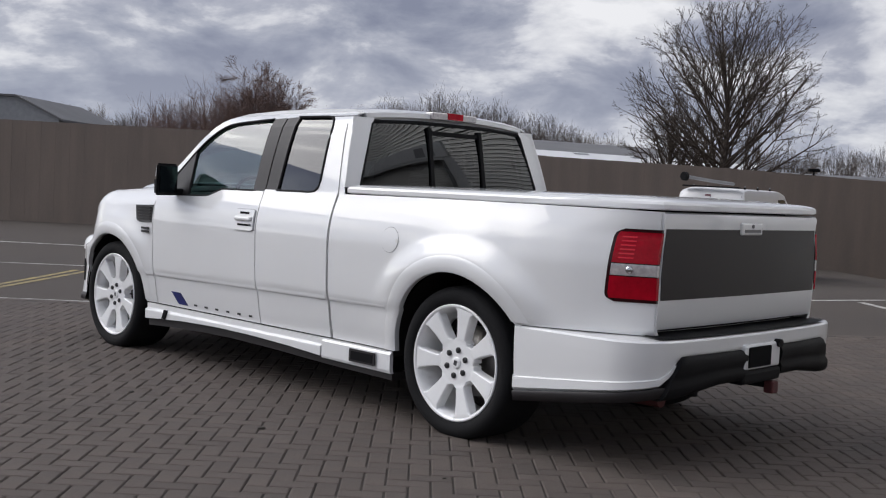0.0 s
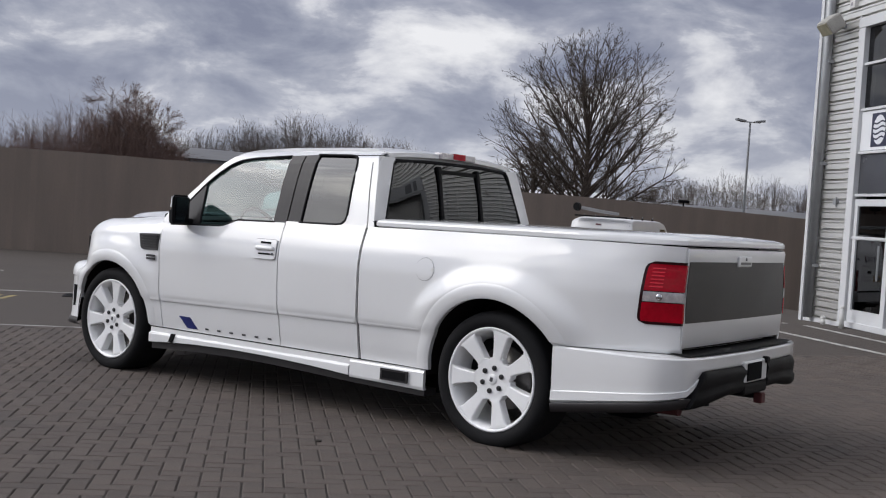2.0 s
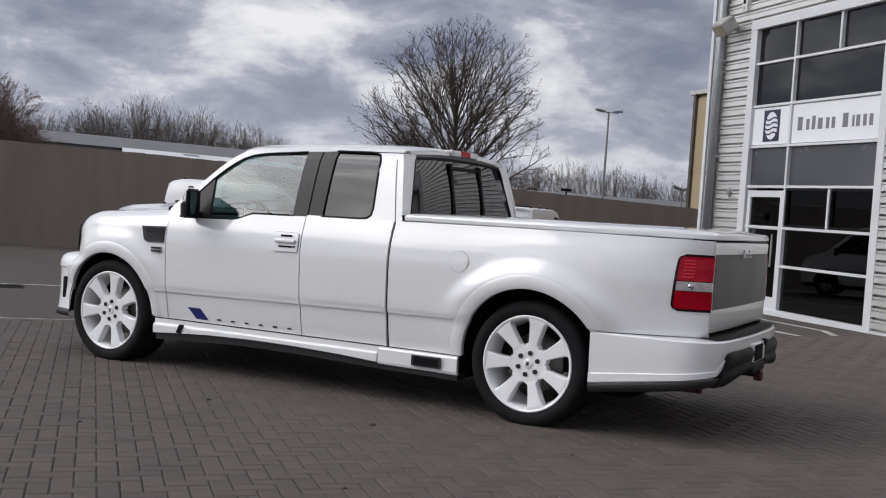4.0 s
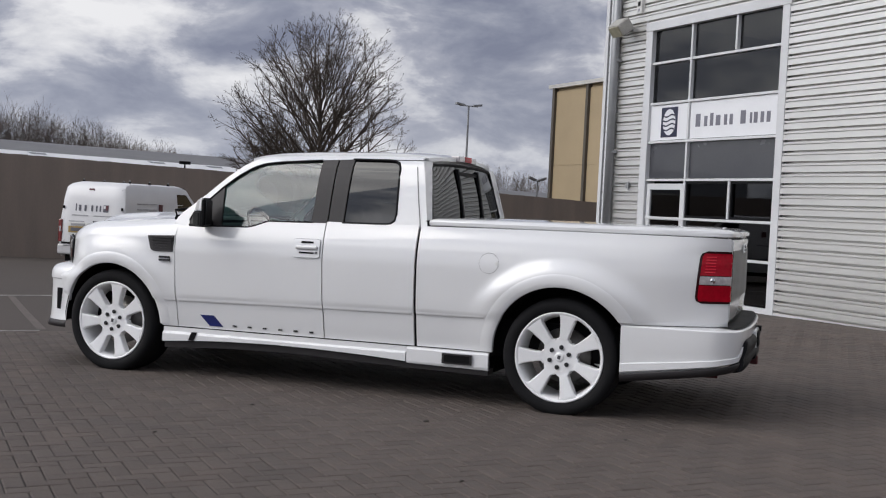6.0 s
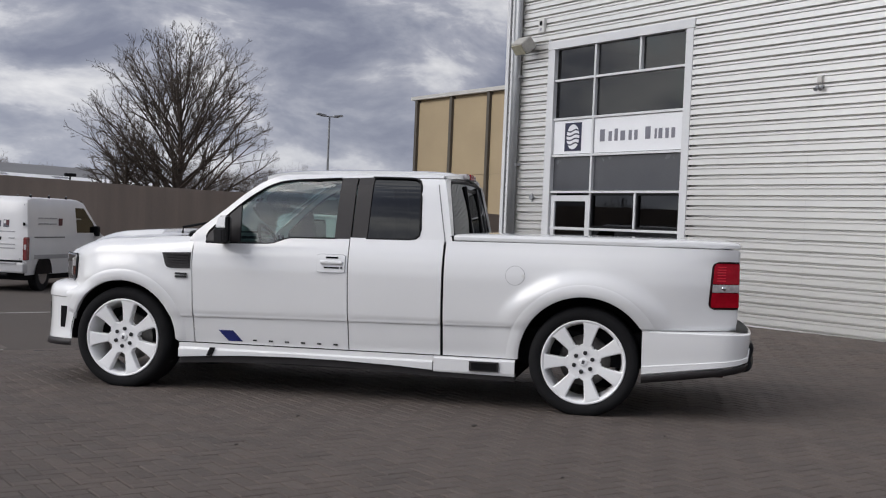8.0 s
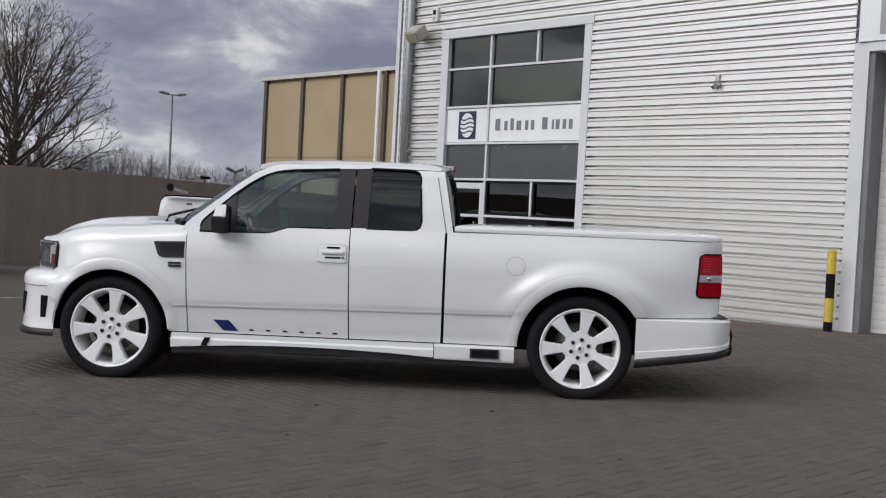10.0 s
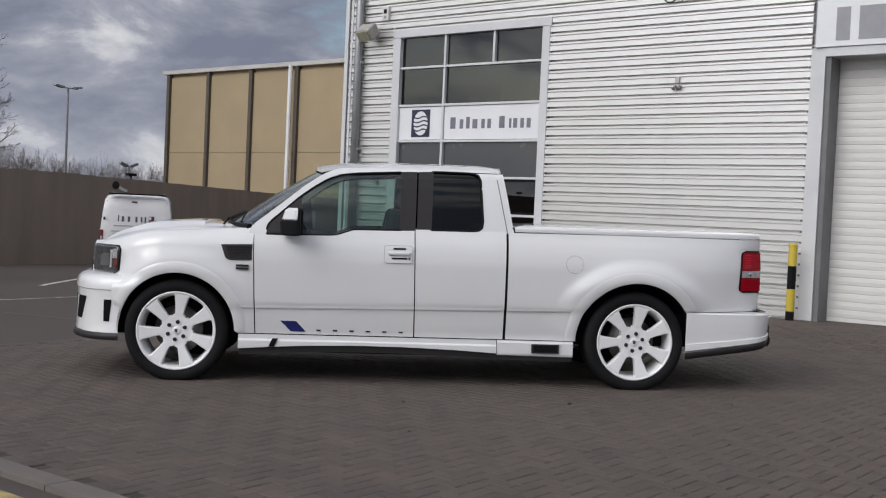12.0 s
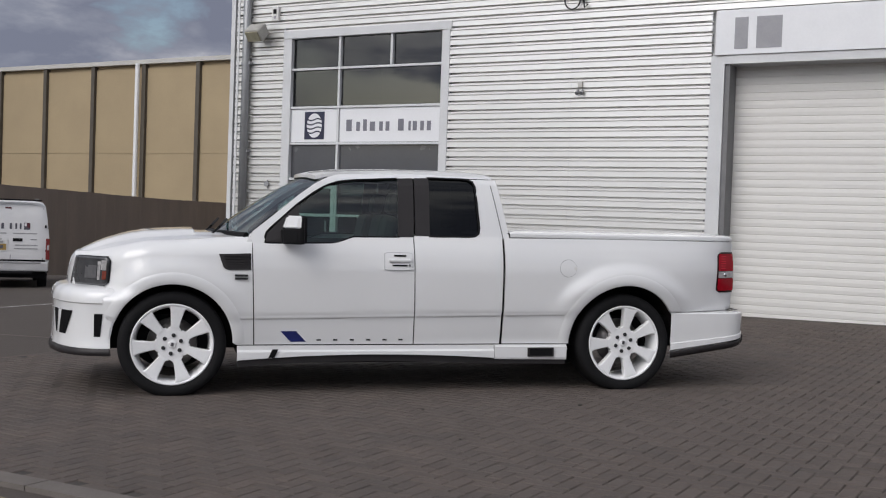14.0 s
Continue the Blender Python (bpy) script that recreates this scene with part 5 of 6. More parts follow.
# windscreen, cowl, bonnet
bm = bmesh.new()
rows = []
for f in (0, 0.25, 0.5, 0.75, 1):
    y, z = 3.112 - 0.602 * f, 1.250 + 0.462 * f + 0.020 * math.sin(math.pi * f)
    h = cab_x(y, z) - 0.012 - 0.03 * f
    rows.append([(h * u, y + (0.24 - 0.11 * f) * (1 - u * u), z + 0.012 * (1 - u * u)) for u in (-1 + 2 * k / 16 for k in range(17))])
skin(bm, rows, 1, 0)
part("windscreen", bm, SCREEN_GLASS, truck, "raked windscreen", smooth=True)
part("cowl", tube([(0.90 * u, 3.125 + 0.245 * (1 - u * u), 1.240 + 0.012 * (1 - u * u)) for u in (-1 + k / 8 for k in range(17))], 0.026, 8), BLACK, truck, "black cowl below the windscreen")
for x, y0 in ((-0.55, 3.37), (0.15, 3.41)):
    part("wiper", tube([(x, y0, 1.25), (x - 0.10, y0 - 0.05, 1.30), (x + 0.45, y0 - 0.13, 1.36)], 0.011, 6), BLACK, truck)


def bonnet_z(u, y):
    base = lerp_list(y, ((3.30, 1.232), (3.60, 1.232), (3.90, 1.214), (4.05, 1.190), (4.20, 1.150), (4.30, 1.112), (4.38, 1.078), (4.43, 1.050), (4.46, 1.025)))
    bulge = lerp_list(y, ((3.30, 0.010), (3.505, 0.012), (3.515, 0.032), (3.70, 0.034), (4.0, 0.032), (4.25, 0.02), (4.46, 0.0)))
    edge = lerp_list(y, ((3.10, 0.0), (3.50, 0.022), (4.0, 0.045))) * abs(u) ** 3
    return base + 0.022 * (1 - u * u) - edge + bulge * (1 - step(abs(u), 0.62, 0.74))


bm = bmesh.new()
rows = []
for y in (3.085, 3.20, 3.30, 3.40, 3.50, 3.506, 3.52, 3.6, 3.7, 3.8, 3.9, 4.0, 4.1, 4.18, 4.25, 4.31, 4.36, 4.40, 4.43, 4.46):
    half = 0.893 + lerp_list(y, FRONT_PLAN)
    rows.append([(half * u, y + 0.012 * (1 - u * u) * step(y, 4.0, 4.46), bonnet_z(u, y)) for u in (-1 + 2 * k / 36 for k in range(37))])
skin(bm, rows, -1, 0.03, (0, 0, -0.03))
bmesh.ops.recalc_face_normals(bm, faces=bm.faces[:])
smooth_by_angle(painted("bonnet", bm, "white bonnet with a raised scoop"), 24)

# ---- nose ----
HEAD_BRIGHT = surface("bright_reflector", (0.46, 0.45, 0.45), (0.26, 0.25, 0.25), 30, 60, 0.25)
HEAD_GREY = surface("smoked_reflector", (0.13, 0.13, 0.135), (0.07, 0.07, 0.075), 25, 60, 0.3, coat=0.5)
HEAD_DARK = surface("headlamp_cover", (0.070, 0.072, 0.076), (0.040, 0.042, 0.045), 12, 60, 0.12, coat=0.4)
NOSE_HALF = ((0.962, 4.030), (0.960, 4.100), (0.952, 4.180), (0.930, 4.260), (0.880, 4.345), (0.790, 4.425), (0.630, 4.512), (0.400, 4.585))
NOSE = [(-x, y) for x, y in NOSE_HALF] + [(0, 4.64)] + list(reversed(NOSE_HALF))
ARCH_CUT = lambda z: max(4.035, FRONT_ARCH[0] + math.sqrt(max(0.0, FRONT_ARCH[2] ** 2 - (z - FRONT_ARCH[1]) ** 2)))


def nose_row(grow, z, n=48, pick=None):
    pts = spread(NOSE, n)
    out = []
    for i, (x, y) in enumerate(pts):
        ax, ay = pts[max(i - 1, 0)]
        bx, by = pts[min(i + 1, n - 1)]
        d = math.hypot(bx - ax, by - ay)
        out.append((x - (by - ay) / d * grow, max(y + (bx - ax) / d * grow, ARCH_CUT(z)), z))
    return out[pick[0]:pick[1]] if pick else out


bm = bmesh.new()
skin(bm, [nose_row(g, z) for g, z in ((-0.16, 0.838), (-0.08, 0.828), (-0.042, 0.814), (-0.020, 0.794), (-0.008, 0.768), (-0.003, 0.738), (-0.002, 0.712), (-0.011, 0.704), (-0.0125, 0.69), (-0.012, 0.55), (-0.009, 0.45), (-0.004, 0.39), (0.0, 0.372))], 1, 0.03, (0, 0, 0.01))
bmesh.ops.recalc_face_normals(bm, faces=bm.faces[:])
bumper_f = smooth_by_angle(painted("front_bumper", bm, "deep white front bumper with dark slots"))
bm = bmesh.new()
skin(bm, [nose_row(g, z) for g, z in ((-0.004, 0.375), (0.008, 0.355), (0.016, 0.318), (-0.05, 0.312))], 1, 0)
part("front_lip", bm, TRIM_DARK, truck, "black front splitter lip", smooth=True)
for s in (-1, 1):
    def nose_at(k, g, z):
        row = nose_row(g, z)
        i = min(int(k), 46)
        p = tuple(a + (b - a) * (k - i) for a, b in zip(row[i], row[i + 1]))
        return p if s < 0 else (-p[0], p[1], p[2])

    def nose_patch(name, top, low, z1, z0, g, material, label=""):
        b = bmesh.new()
        grid = []
        for j in range(7):
            v = j / 6
            k0, k1 = top[0] + (low[0] - top[0]) * v, top[1] + (low[1] - top[1]) * v
            grid.append([nose_at(k0 + (k1 - k0) * i / 8, g, z1 + (z0 - z1) * v) for i in range(9)])
        skin(b, grid, 1, 0.008)
        bmesh.ops.recalc_face_normals(b, faces=b.faces[:])
        return part(name, b, material, bumper_f, label)

    nose_patch("bumper_slot", (2.8, 4.0), (3.1, 4.0), 0.632, 0.460, -0.007, SHADE_BLACK, "dark slot")
    nose_patch("bumper_slot", (8.0, 15.5), (10.0, 14.5), 0.645, 0.462, -0.007, SHADE_BLACK, "dark slot")
    nose_patch("slot_bar", (11.2, 12.6), (12.2, 13.2), 0.645, 0.462, -0.002, PAINT)
    # headlamp: cover, bezel, reflectors, corner marker
    bm = bmesh.new()
    rows = []
    for z in (0.832, 0.855, 0.90, 0.96, 1.01, 1.04, 1.056):
        row = []
        edge = max(0.0, 0.03 - min(z - 0.832, 1.056 - z))
        start = 4.152 + 0.03 - math.sqrt(max(0.0, 0.0009 - edge * edge))
        for y in (start, 4.20, 4.24, 4.28, 4.32, 4.36, 4.40, 4.425 + 0.03 * (1.056 - z) / 0.224):
            lean = 0.03 * (z - 0.84) / 0.2
            row.append((s * (side_x(y - lean, z) + 0.010), y - lean * 0.6, z))
        rows.append(row)
    skin(bm, rows, s, 0.02)
    head = part("headlamp", bm, HEAD_DARK, truck, "smoked headlamp with an amber corner marker", smooth=True)
    part("corner_marker", side_panel([(4.168, 0.885), (4.198, 0.885)], [(4.162, 0.950), (4.192, 0.950)], s, 4, 3, side_x, 0.021, 0.004), AMBER_LENS, head, "amber corner marker")
    part("reflector", side_panel([(4.164, 0.956), (4.206, 0.956)], [(4.160, 1.030), (4.200, 1.030)], s, 4, 3, side_x, 0.021, 0.004), HEAD_BRIGHT, head)
    part("reflector", side_panel([(4.215, 0.880), (4.235, 0.880)], [(4.205, 1.03), (4.228, 1.03)], s, 4, 3, side_x, 0.021, 0.004), HEAD_BRIGHT, head)
    part("reflector", side_panel([(4.245, 0.890), (4.335, 0.890)], [(4.237, 0.990), (4.325, 0.990)], s, 5, 4, side_x, 0.020, 0.004), HEAD_GREY, head, "grey reflector bowl")
    part("bezel", tube([(s * (side_x(4.148, 0.86) + 0.008), 4.146, 0.86), (s * (side_x(4.13, 1.03) + 0.008), 4.134, 1.03), (s * (side_x(4.15, 1.055) + 0.008), 4.15, 1.056), (s * (side_x(4.25, 1.06) + 0.008), 4.25, 1.056), (s * (side_x(4.38, 1.06) + 0.008), 4.38, 1.056)], 0.007, 6), BLACK, head)
bm = bmesh.new()
front = [(-0.62, 4.330), (-0.585, 4.378), (-0.50, 4.430), (-0.25, 4.488), (0, 4.515), (0.25, 4.488), (0.50, 4.430), (0.585, 4.378), (0.62, 4.330)]
skin(bm, [[(x, y + d, z) for x, y in front] for d, z in ((0.0, 0.812), (0.0, 0.88), (-0.012, 0.96), (-0.028, 1.02), (-0.050, 1.060), (-0.080, 1.09))], 1, 0.03, (0, -0.05, 0))
bmesh.ops.recalc_face_normals(bm, faces=bm.faces[:])
smooth_by_angle(painted("grille_surround", bm, "white grille surround"), 40)
# ---- bed lid ----
bm = bmesh.new()
rows = []
LID = [(1.000, 0.905), (0.985, 0.918), (0.5, 0.925), (0.0, 0.925), (-0.4, 0.900), (-0.68, 0.858), (-0.86, 0.806), (-0.97, 0.770), (-1.045, 0.742), (-1.087, 0.715), (-1.105, 0.66), (-1.112, 0.4)]
outline = [(-x, y) for y, x in LID] + [(x, y) for y, x in reversed(LID)]


def ring_row(scale, drop, z):
    return [(x * scale, (y - 0.0) * 1.0 + (0.02 * drop if y < -0.9 else (-0.02 * drop if y > 0.9 else 0)), z) for x, y in outline]


for sc, dr, z in ((1.0, 0, 1.266), (1.008, -0.4, 1.272), (1.008, -0.4, 1.292), (1.0, 0, 1.304), (0.982, 1, 1.312), (0.94, 2.5, 1.318), (0.5, 8, 1.330), (0.0, 10, 1.335)):
    r = ring_row(sc, dr, z)
    rows.append(r + [r[0]])
skin(bm, rows, 1, 0)
bmesh.ops.recalc_face_normals(bm, faces=bm.faces[:])
smooth_by_angle(painted("bed_lid", bm, "white hard lid over the load bed"), 30)
# near-black filler below the lid; the gap's shade is in its colour
part("lid_gap", box((-0.76, -0.90, 1.235), (0.76, 1.03, 1.268)), SHADE_BLACK, truck)
bm = bmesh.new()
for s in (-1, 1):
    skin(bm, [[(s * (side_x(y, 1.262) - 0.004), y, 1.258) for y in [1.03 - 0.1 * k for k in range(21)]], [(s * (side_x(y, 1.262) - 0.06), y, 1.264) for y in [1.03 - 0.1 * k for k in range(21)]]], s, 0)
part("bed_rail", bm, PAINT, truck)
for s in (-1, 1):
    part("lid_clip", box((s * 0.905 - 0.02, 1.003, 1.262), (s * 0.905 + 0.02, 1.035, 1.302), 0.006), BLACK, truck, "black lid clip")

# ---- tail ----
TAIL_Y = -1.094


def tail_row(half, y, z, n=16, bow=0.03):
    return [(half * (-1 + 2 * k / n), y - bow * (1 - (-1 + 2 * k / n) ** 2) * 0.6, z) for k in range(n + 1)]


bm = bmesh.new()
skin(bm, [tail_row(side_x(-1.087, z) - 0.012, TAIL_Y + d, z) for z, d in ((0.697, 0.012), (0.72, 0.0), (0.84, -0.004), (1.16, -0.004), (1.20, -0.006), (1.235, -0.010), (1.250, -0.004), (1.258, 0.012))], -1, 0.03, (0, 0.03, 0))
bmesh.ops.recalc_face_normals(bm, faces=bm.faces[:])
tailgate = smooth_by_angle(painted("tailgate", bm, "white tailgate with a wide charcoal panel"))
bm = bmesh.new()
skin(bm, [tail_row(side_x(-1.087, z) - 0.026, TAIL_Y - 0.008, z) for z in (0.838, 0.85, 0.95, 1.06, 1.165, 1.178)], -1, 0.006, (0, 0.006, 0))
part("dark_panel", bm, PANEL_DARK, tailgate, "charcoal textured tailgate panel")
hb = part("handle_bezel", box((-0.10, TAIL_Y - 0.038, 1.150), (0.10, TAIL_Y - 0.01, 1.215), 0.010), PAINT, tailgate, "white tailgate handle")
part("handle_recess", box((-0.075, TAIL_Y - 0.041, 1.165), (0.075, TAIL_Y - 0.035, 1.180)), SHADE, hb)
part("lock", tube([(0.0, TAIL_Y - 0.035, 1.197), (0.0, TAIL_Y - 0.042, 1.197)], 0.010, 10), NUT, hb)
# tail lamps
for s in (-1, 1):
    # lamp wraps round the corner
    def lamp_row(z, out, inset):
        edge = min(z - 0.824, 1.172 - z)
        e = max(0.0, 0.045 - edge)
        y0 = -0.878 - 0.026 * (z - 0.824) / 0.348 - inset - (0.045 - math.sqrt(max(0.0, 0.045 ** 2 - e * e)))
        ys = [y0 + (-1.090 - y0) * (k / 12) ** 0.8 for k in range(13)]
        return [(s * (side_x(y, z) + out), y - out * step(y, -1.01, -1.090), z) for y in ys]

    def lamp_block(z0, z1, out, material, name, parent, label="", lo=0, hi=13, fold=0.018, inset=0.0):
        b = bmesh.new()
        n = 22
        grid = [lamp_row(z0 + (z1 - z0) * k / n, out, inset)[lo:hi] for k in range(n + 1)]
        skin(b, grid, s, fold)
        bmesh.ops.recalc_face_normals(b, faces=b.faces[:])
        return smooth_by_angle(part(name, b, material, parent, label), 50)

    lamp = lamp_block(0.824, 1.172, 0.005, LENS_RIM, "tail_lamp", truck, "red tail lamp with a clear middle band")
    lamp_block(1.010, 1.157, 0.010, RED_LENS, "upper_lens", lamp, inset=0.017)
    lamp_block(0.950, 1.005, 0.009, CLEAR_LENS, "reverse_lens", lamp, "clear reversing lens", inset=0.017)
    lamp_block(0.840, 0.945, 0.010, RED_LENS, "lower_lens", lamp, inset=0.017)
    for k in range(6):
        lamp_block(1.030 + 0.020 * k, 1.037 + 0.020 * k, 0.0115, RED_DEEP, "lens_rib", lamp, "", 1, 6, 0.002, 0.018)
    x = side_x(-0.985, 0.978)
    part("reflector", tube([(s * (x + 0.004), -0.985, 0.978), (s * (x + 0.014), -0.990, 0.978), (s * (x + 0.018), -0.992, 0.978)], [0.021, 0.017, 0.008], 14), CHROME, lamp, "bright round reversing bulb", smooth=True)

# rear bumper cover
RB_HALF = ((0.975, -0.420), (0.972, -0.700), (0.962, -0.900), (0.945, -1.020), (0.900, -1.100), (0.855, -1.140), (0.790, -1.175), (0.650, -1.205), (0.400, -1.225))
RB = [(-x, y) for x, y in RB_HALF] + [(0, -1.235)] + list(reversed(RB_HALF))


def bump_row(grow, z, n=60, lo=None, hi=None):
    pts = spread(RB, n)
    out = []
    for i, (x, y) in enumerate(pts):
        ax, ay = pts[max(i - 1, 0)]
        bx, by = pts[min(i + 1, n - 1)]
        d = math.hypot(bx - ax, by - ay)
        out.append((x + (by - ay) / d * grow, y - (bx - ax) / d * grow, z))
    return out[lo:hi]


def bump_low(i, n=60):
    """The lower edge of the cover: deep at the sides, cut high across the back."""
    k = min(i, n - 1 - i)
    return 0.325 + 0.115 * min(k / 15, 1) + 0.13 * min(max((k - 15.4) / 2.2, 0), 1)


bm = bmesh.new()
rows = [bump_row(g, z) for g, z in ((-0.19, 0.666), (-0.024, 0.6585), (-0.010, 0.657), (0.0, 0.648), (0.0, 0.60))]
for f, g in ((0.0, 0.0), (0.45, -0.005), (0.68, -0.010), (0.71, -0.010), (0.735, -0.001), (0.93, -0.001), (1.0, -0.02)):
    rows.append([(x, y, 0.59 + (bump_low(i) - 0.59) * f) for i, (x, y, z) in enumerate(bump_row(g, 0))])
rows[0] = [(x, min(y, -0.52), z) for x, y, z in rows[0]]
skin(bm, rows, -1, 0.02, (0, 0.0, 0.01))
bmesh.ops.recalc_face_normals(bm, faces=bm.faces[:])
bumper_r = smooth_by_angle(painted("rear_bumper", bm, "white rear bumper cover with a black lower insert"))
bm = bmesh.new()
skin(bm, [bump_row(-0.020, 0.667, 60, 15, 45), [(x * 0.96, y * 0.9 + 0.04, 0.675) for x, y, z in bump_row(-0.022, 0.68, 60, 15, 45)]], -1, 0)
part("step_pad", bm, BLACK, bumper_r, "black ribbed step pad")
for lo, hi in ((0, 18), (42, 60)):
    bm = bmesh.new()
    rows = []
    for g, d in ((-0.004, 0.002), (0.0, -0.006), (-0.012, -0.050), (-0.09, -0.052)):
        rows.append([(x, y, 0.325 + 0.113 * min(min(i + lo, 59 - i - lo) / 15, 1) + d) for i, (x, y, z) in enumerate(bump_row(g, 0, 60, lo, hi))])
    skin(bm, rows, -1, 0)
    part("bumper_lip", bm, TRIM_DARK, bumper_r, "black lower lip", smooth=True)


# black lower mouldings either side of the plate recess
def bump_at(k, grow, z):
    row = bump_row(grow, z)
    i = min(int(k), 58)
    return tuple(p + (q - p) * (k - i) for p, q in zip(row[i], row[i + 1]))


for ka, kb, flip in ((15.3, 26.4, 1), (43.7, 32.4, -1)):
    bm = bmesh.new()
    rows = []
    for f, g, cut in ((0.0, -0.004, 2.1), (0.05, 0.012, 1.95), (0.22, 0.024, 1.55), (0.45, 0.016, 1.0), (0.56, 0.012, 0.75), (0.66, 0.022, 0.5), (0.85, 0.018, 0.2), (0.95, 0.004, 0.0), (1.0, -0.03, 0.0)):
        top = 0.582
        z = top + (0.372 - top) * f
        k0 = ka + flip * cut
        row = []
        for i in range(15):
            k = k0 + (kb - k0) * i / 14
            rise = 0.045 * min(max((abs(k - ka) - 1.0) / 6, 0), 1) * f
            row.append(bump_at(k, g, z + rise))
        rows.append(row)
    skin(bm, rows, flip, 0.06, (0, 0.06, 0))
    bmesh.ops.recalc_face_normals(bm, faces=bm.faces[:])
    smooth_by_angle(part("bumper_insert", bm, BLACK, bumper_r, "black lower bumper insert"), 50)
part("bumper_insert", box((-0.21, -1.252, 0.40), (0.16, -1.15, 0.475), 0.02), BLACK, bumper_r)
part("plate_surround", box((-0.195, -1.250, 0.475), (0.145, -1.19, 0.605), 0.012), PAINT, bumper_r)
part("plate_recess", box((-0.165, -1.258, 0.487), (0.045, -1.21, 0.592), 0.006), SHADE_BLACK, bumper_r, "black number plate recess")
part("plug", tube([(0.12, -1.21, 0.595), (0.12, -1.266, 0.595)], 0.022, 10), BLACK, bumper_r)
hitch = part("hitch", box((0.098, -1.20, 0.352), (0.136, -1.00, 0.392), 0.006), BLACK, truck, "tow hitch with a rusty end")
part("hitch_end", box((0.086, -1.250, 0.328), (0.146, -1.195, 0.392), 0.008), RUST, hitch)
part("tow_eye", tube([(-0.45, -1.12, 0.40), (-0.45, -1.12, 0.36)], 0.03, 10), BLACK, truck)
part("exhaust", tube([(-0.55, -0.8, 0.33), (-0.55, -1.02, 0.33)], 0.035, 12), RUST, truck, "rusty exhaust end")

# ---- wheels ----


def wheel_meshes():
    """Tyre, rim barrel, seven-spoke face, cap, nut and disc about the x axis; the face looks to -x."""
    made = {}

    def lathe(profile, n=64):
        b = bmesh.new()
        rows = [[(x, r * math.cos(a), r * math.sin(a)) for a in (2 * math.pi * k / n for k in range(n + 1))] for x, r in profile]
        skin(b, rows, 1, 0)
        bmesh.ops.remove_doubles(b, verts=b.verts[:], dist=1e-5)
        bmesh.ops.recalc_face_normals(b, faces=b.faces[:])
        return b

    made["tyre"] = mesh_of(lathe([(0.005, 0.300), (-0.012, 0.306), (-0.024, 0.325), (-0.030, 0.350), (-0.022, 0.376), (-0.004, 0.392), (0.02, 0.398), (0.08, 0.400), (0.14, 0.401), (0.20, 0.400), (0.26, 0.398), (0.285, 0.390), (0.30, 0.37), (0.30, 0.30)]), "tyre", TYRE, True)
    made["rim_barrel"] = mesh_of(lathe([(-0.004, 0.303), (-0.016, 0.306), (-0.020, 0.298), (-0.012, 0.288), (0.0, 0.280), (0.05, 0.272), (0.16, 0.262), (0.26, 0.27)]), "rim_barrel", RIM_WHITE, True)
    made["brake_disc"] = mesh_of(lathe([(0.13, 0.0), (0.13, 0.185), (0.15, 0.188), (0.16, 0.0)]), "brake_disc", DISC, True)
    b = bmesh.new()
    for k in range(7):
        mid = math.pi / 2 + 2 * math.pi * k / 7
        rows = []
        out = Vector((0, math.cos(mid), math.sin(mid)))
        across = Vector((0, -math.sin(mid), math.cos(mid)))
        for r, half, x in ((0.108, 0.0470, 0.003), (0.117, 0.0475, 0.0025), (0.121, 0.0425, 0.002), (0.125, 0.0365, 0.001), (0.131, 0.0315, 0.000), (0.16, 0.0345, -0.002), (0.20, 0.0412, -0.005), (0.24, 0.0490, -0.009), (0.258, 0.0530, -0.011), (0.268, 0.0575, -0.012), (0.276, 0.0680, -0.012), (0.284, 0.0830, -0.012)):
            rows.append([out * r + across * half * f + Vector((x + dip, 0, 0)) for f, dip in ((-1, 0.009), (-0.90, 0.002), (-0.82, 0), (-0.4, 0), (0, 0), (0.4, 0), (0.82, 0), (0.90, 0.002), (1, 0.009))])
        skin(b, rows, -1, 0.05, (0.05, 0, 0))
    hub = [(0.006, 0.0), (0.0045, 0.060), (0.0035, 0.105), (0.0045, 0.1185), (0.012, 0.1205), (0.05, 0.121)]
    rows = [[(x, r * math.cos(a), r * math.sin(a)) for a in (2 * math.pi * k / 40 for k in range(41))] for x, r in hub]
    skin(b, rows, 1, 0)
    bmesh.ops.recalc_face_normals(b, faces=b.faces[:])
    made["spokes"] = mesh_of(b, "spokes", RIM_WHITE)
    b = bmesh.new()
    add_tube(b, [(0.014, 0, 0), (0.0, 0, 0), (-0.004, 0, 0)], [0.033, 0.031, 0.022], 24)
    made["centre_cap"] = mesh_of(b, "centre_cap", RIM_WHITE)
    b = bmesh.new()
    add_tube(b, [(0.014, 0, 0), (-0.004, 0, 0), (-0.008, 0, 0)], [0.0155, 0.0155, 0.010], 10)
    made["nut"] = mesh_of(b, "nut", LUG)
    return made


WM = wheel_meshes()


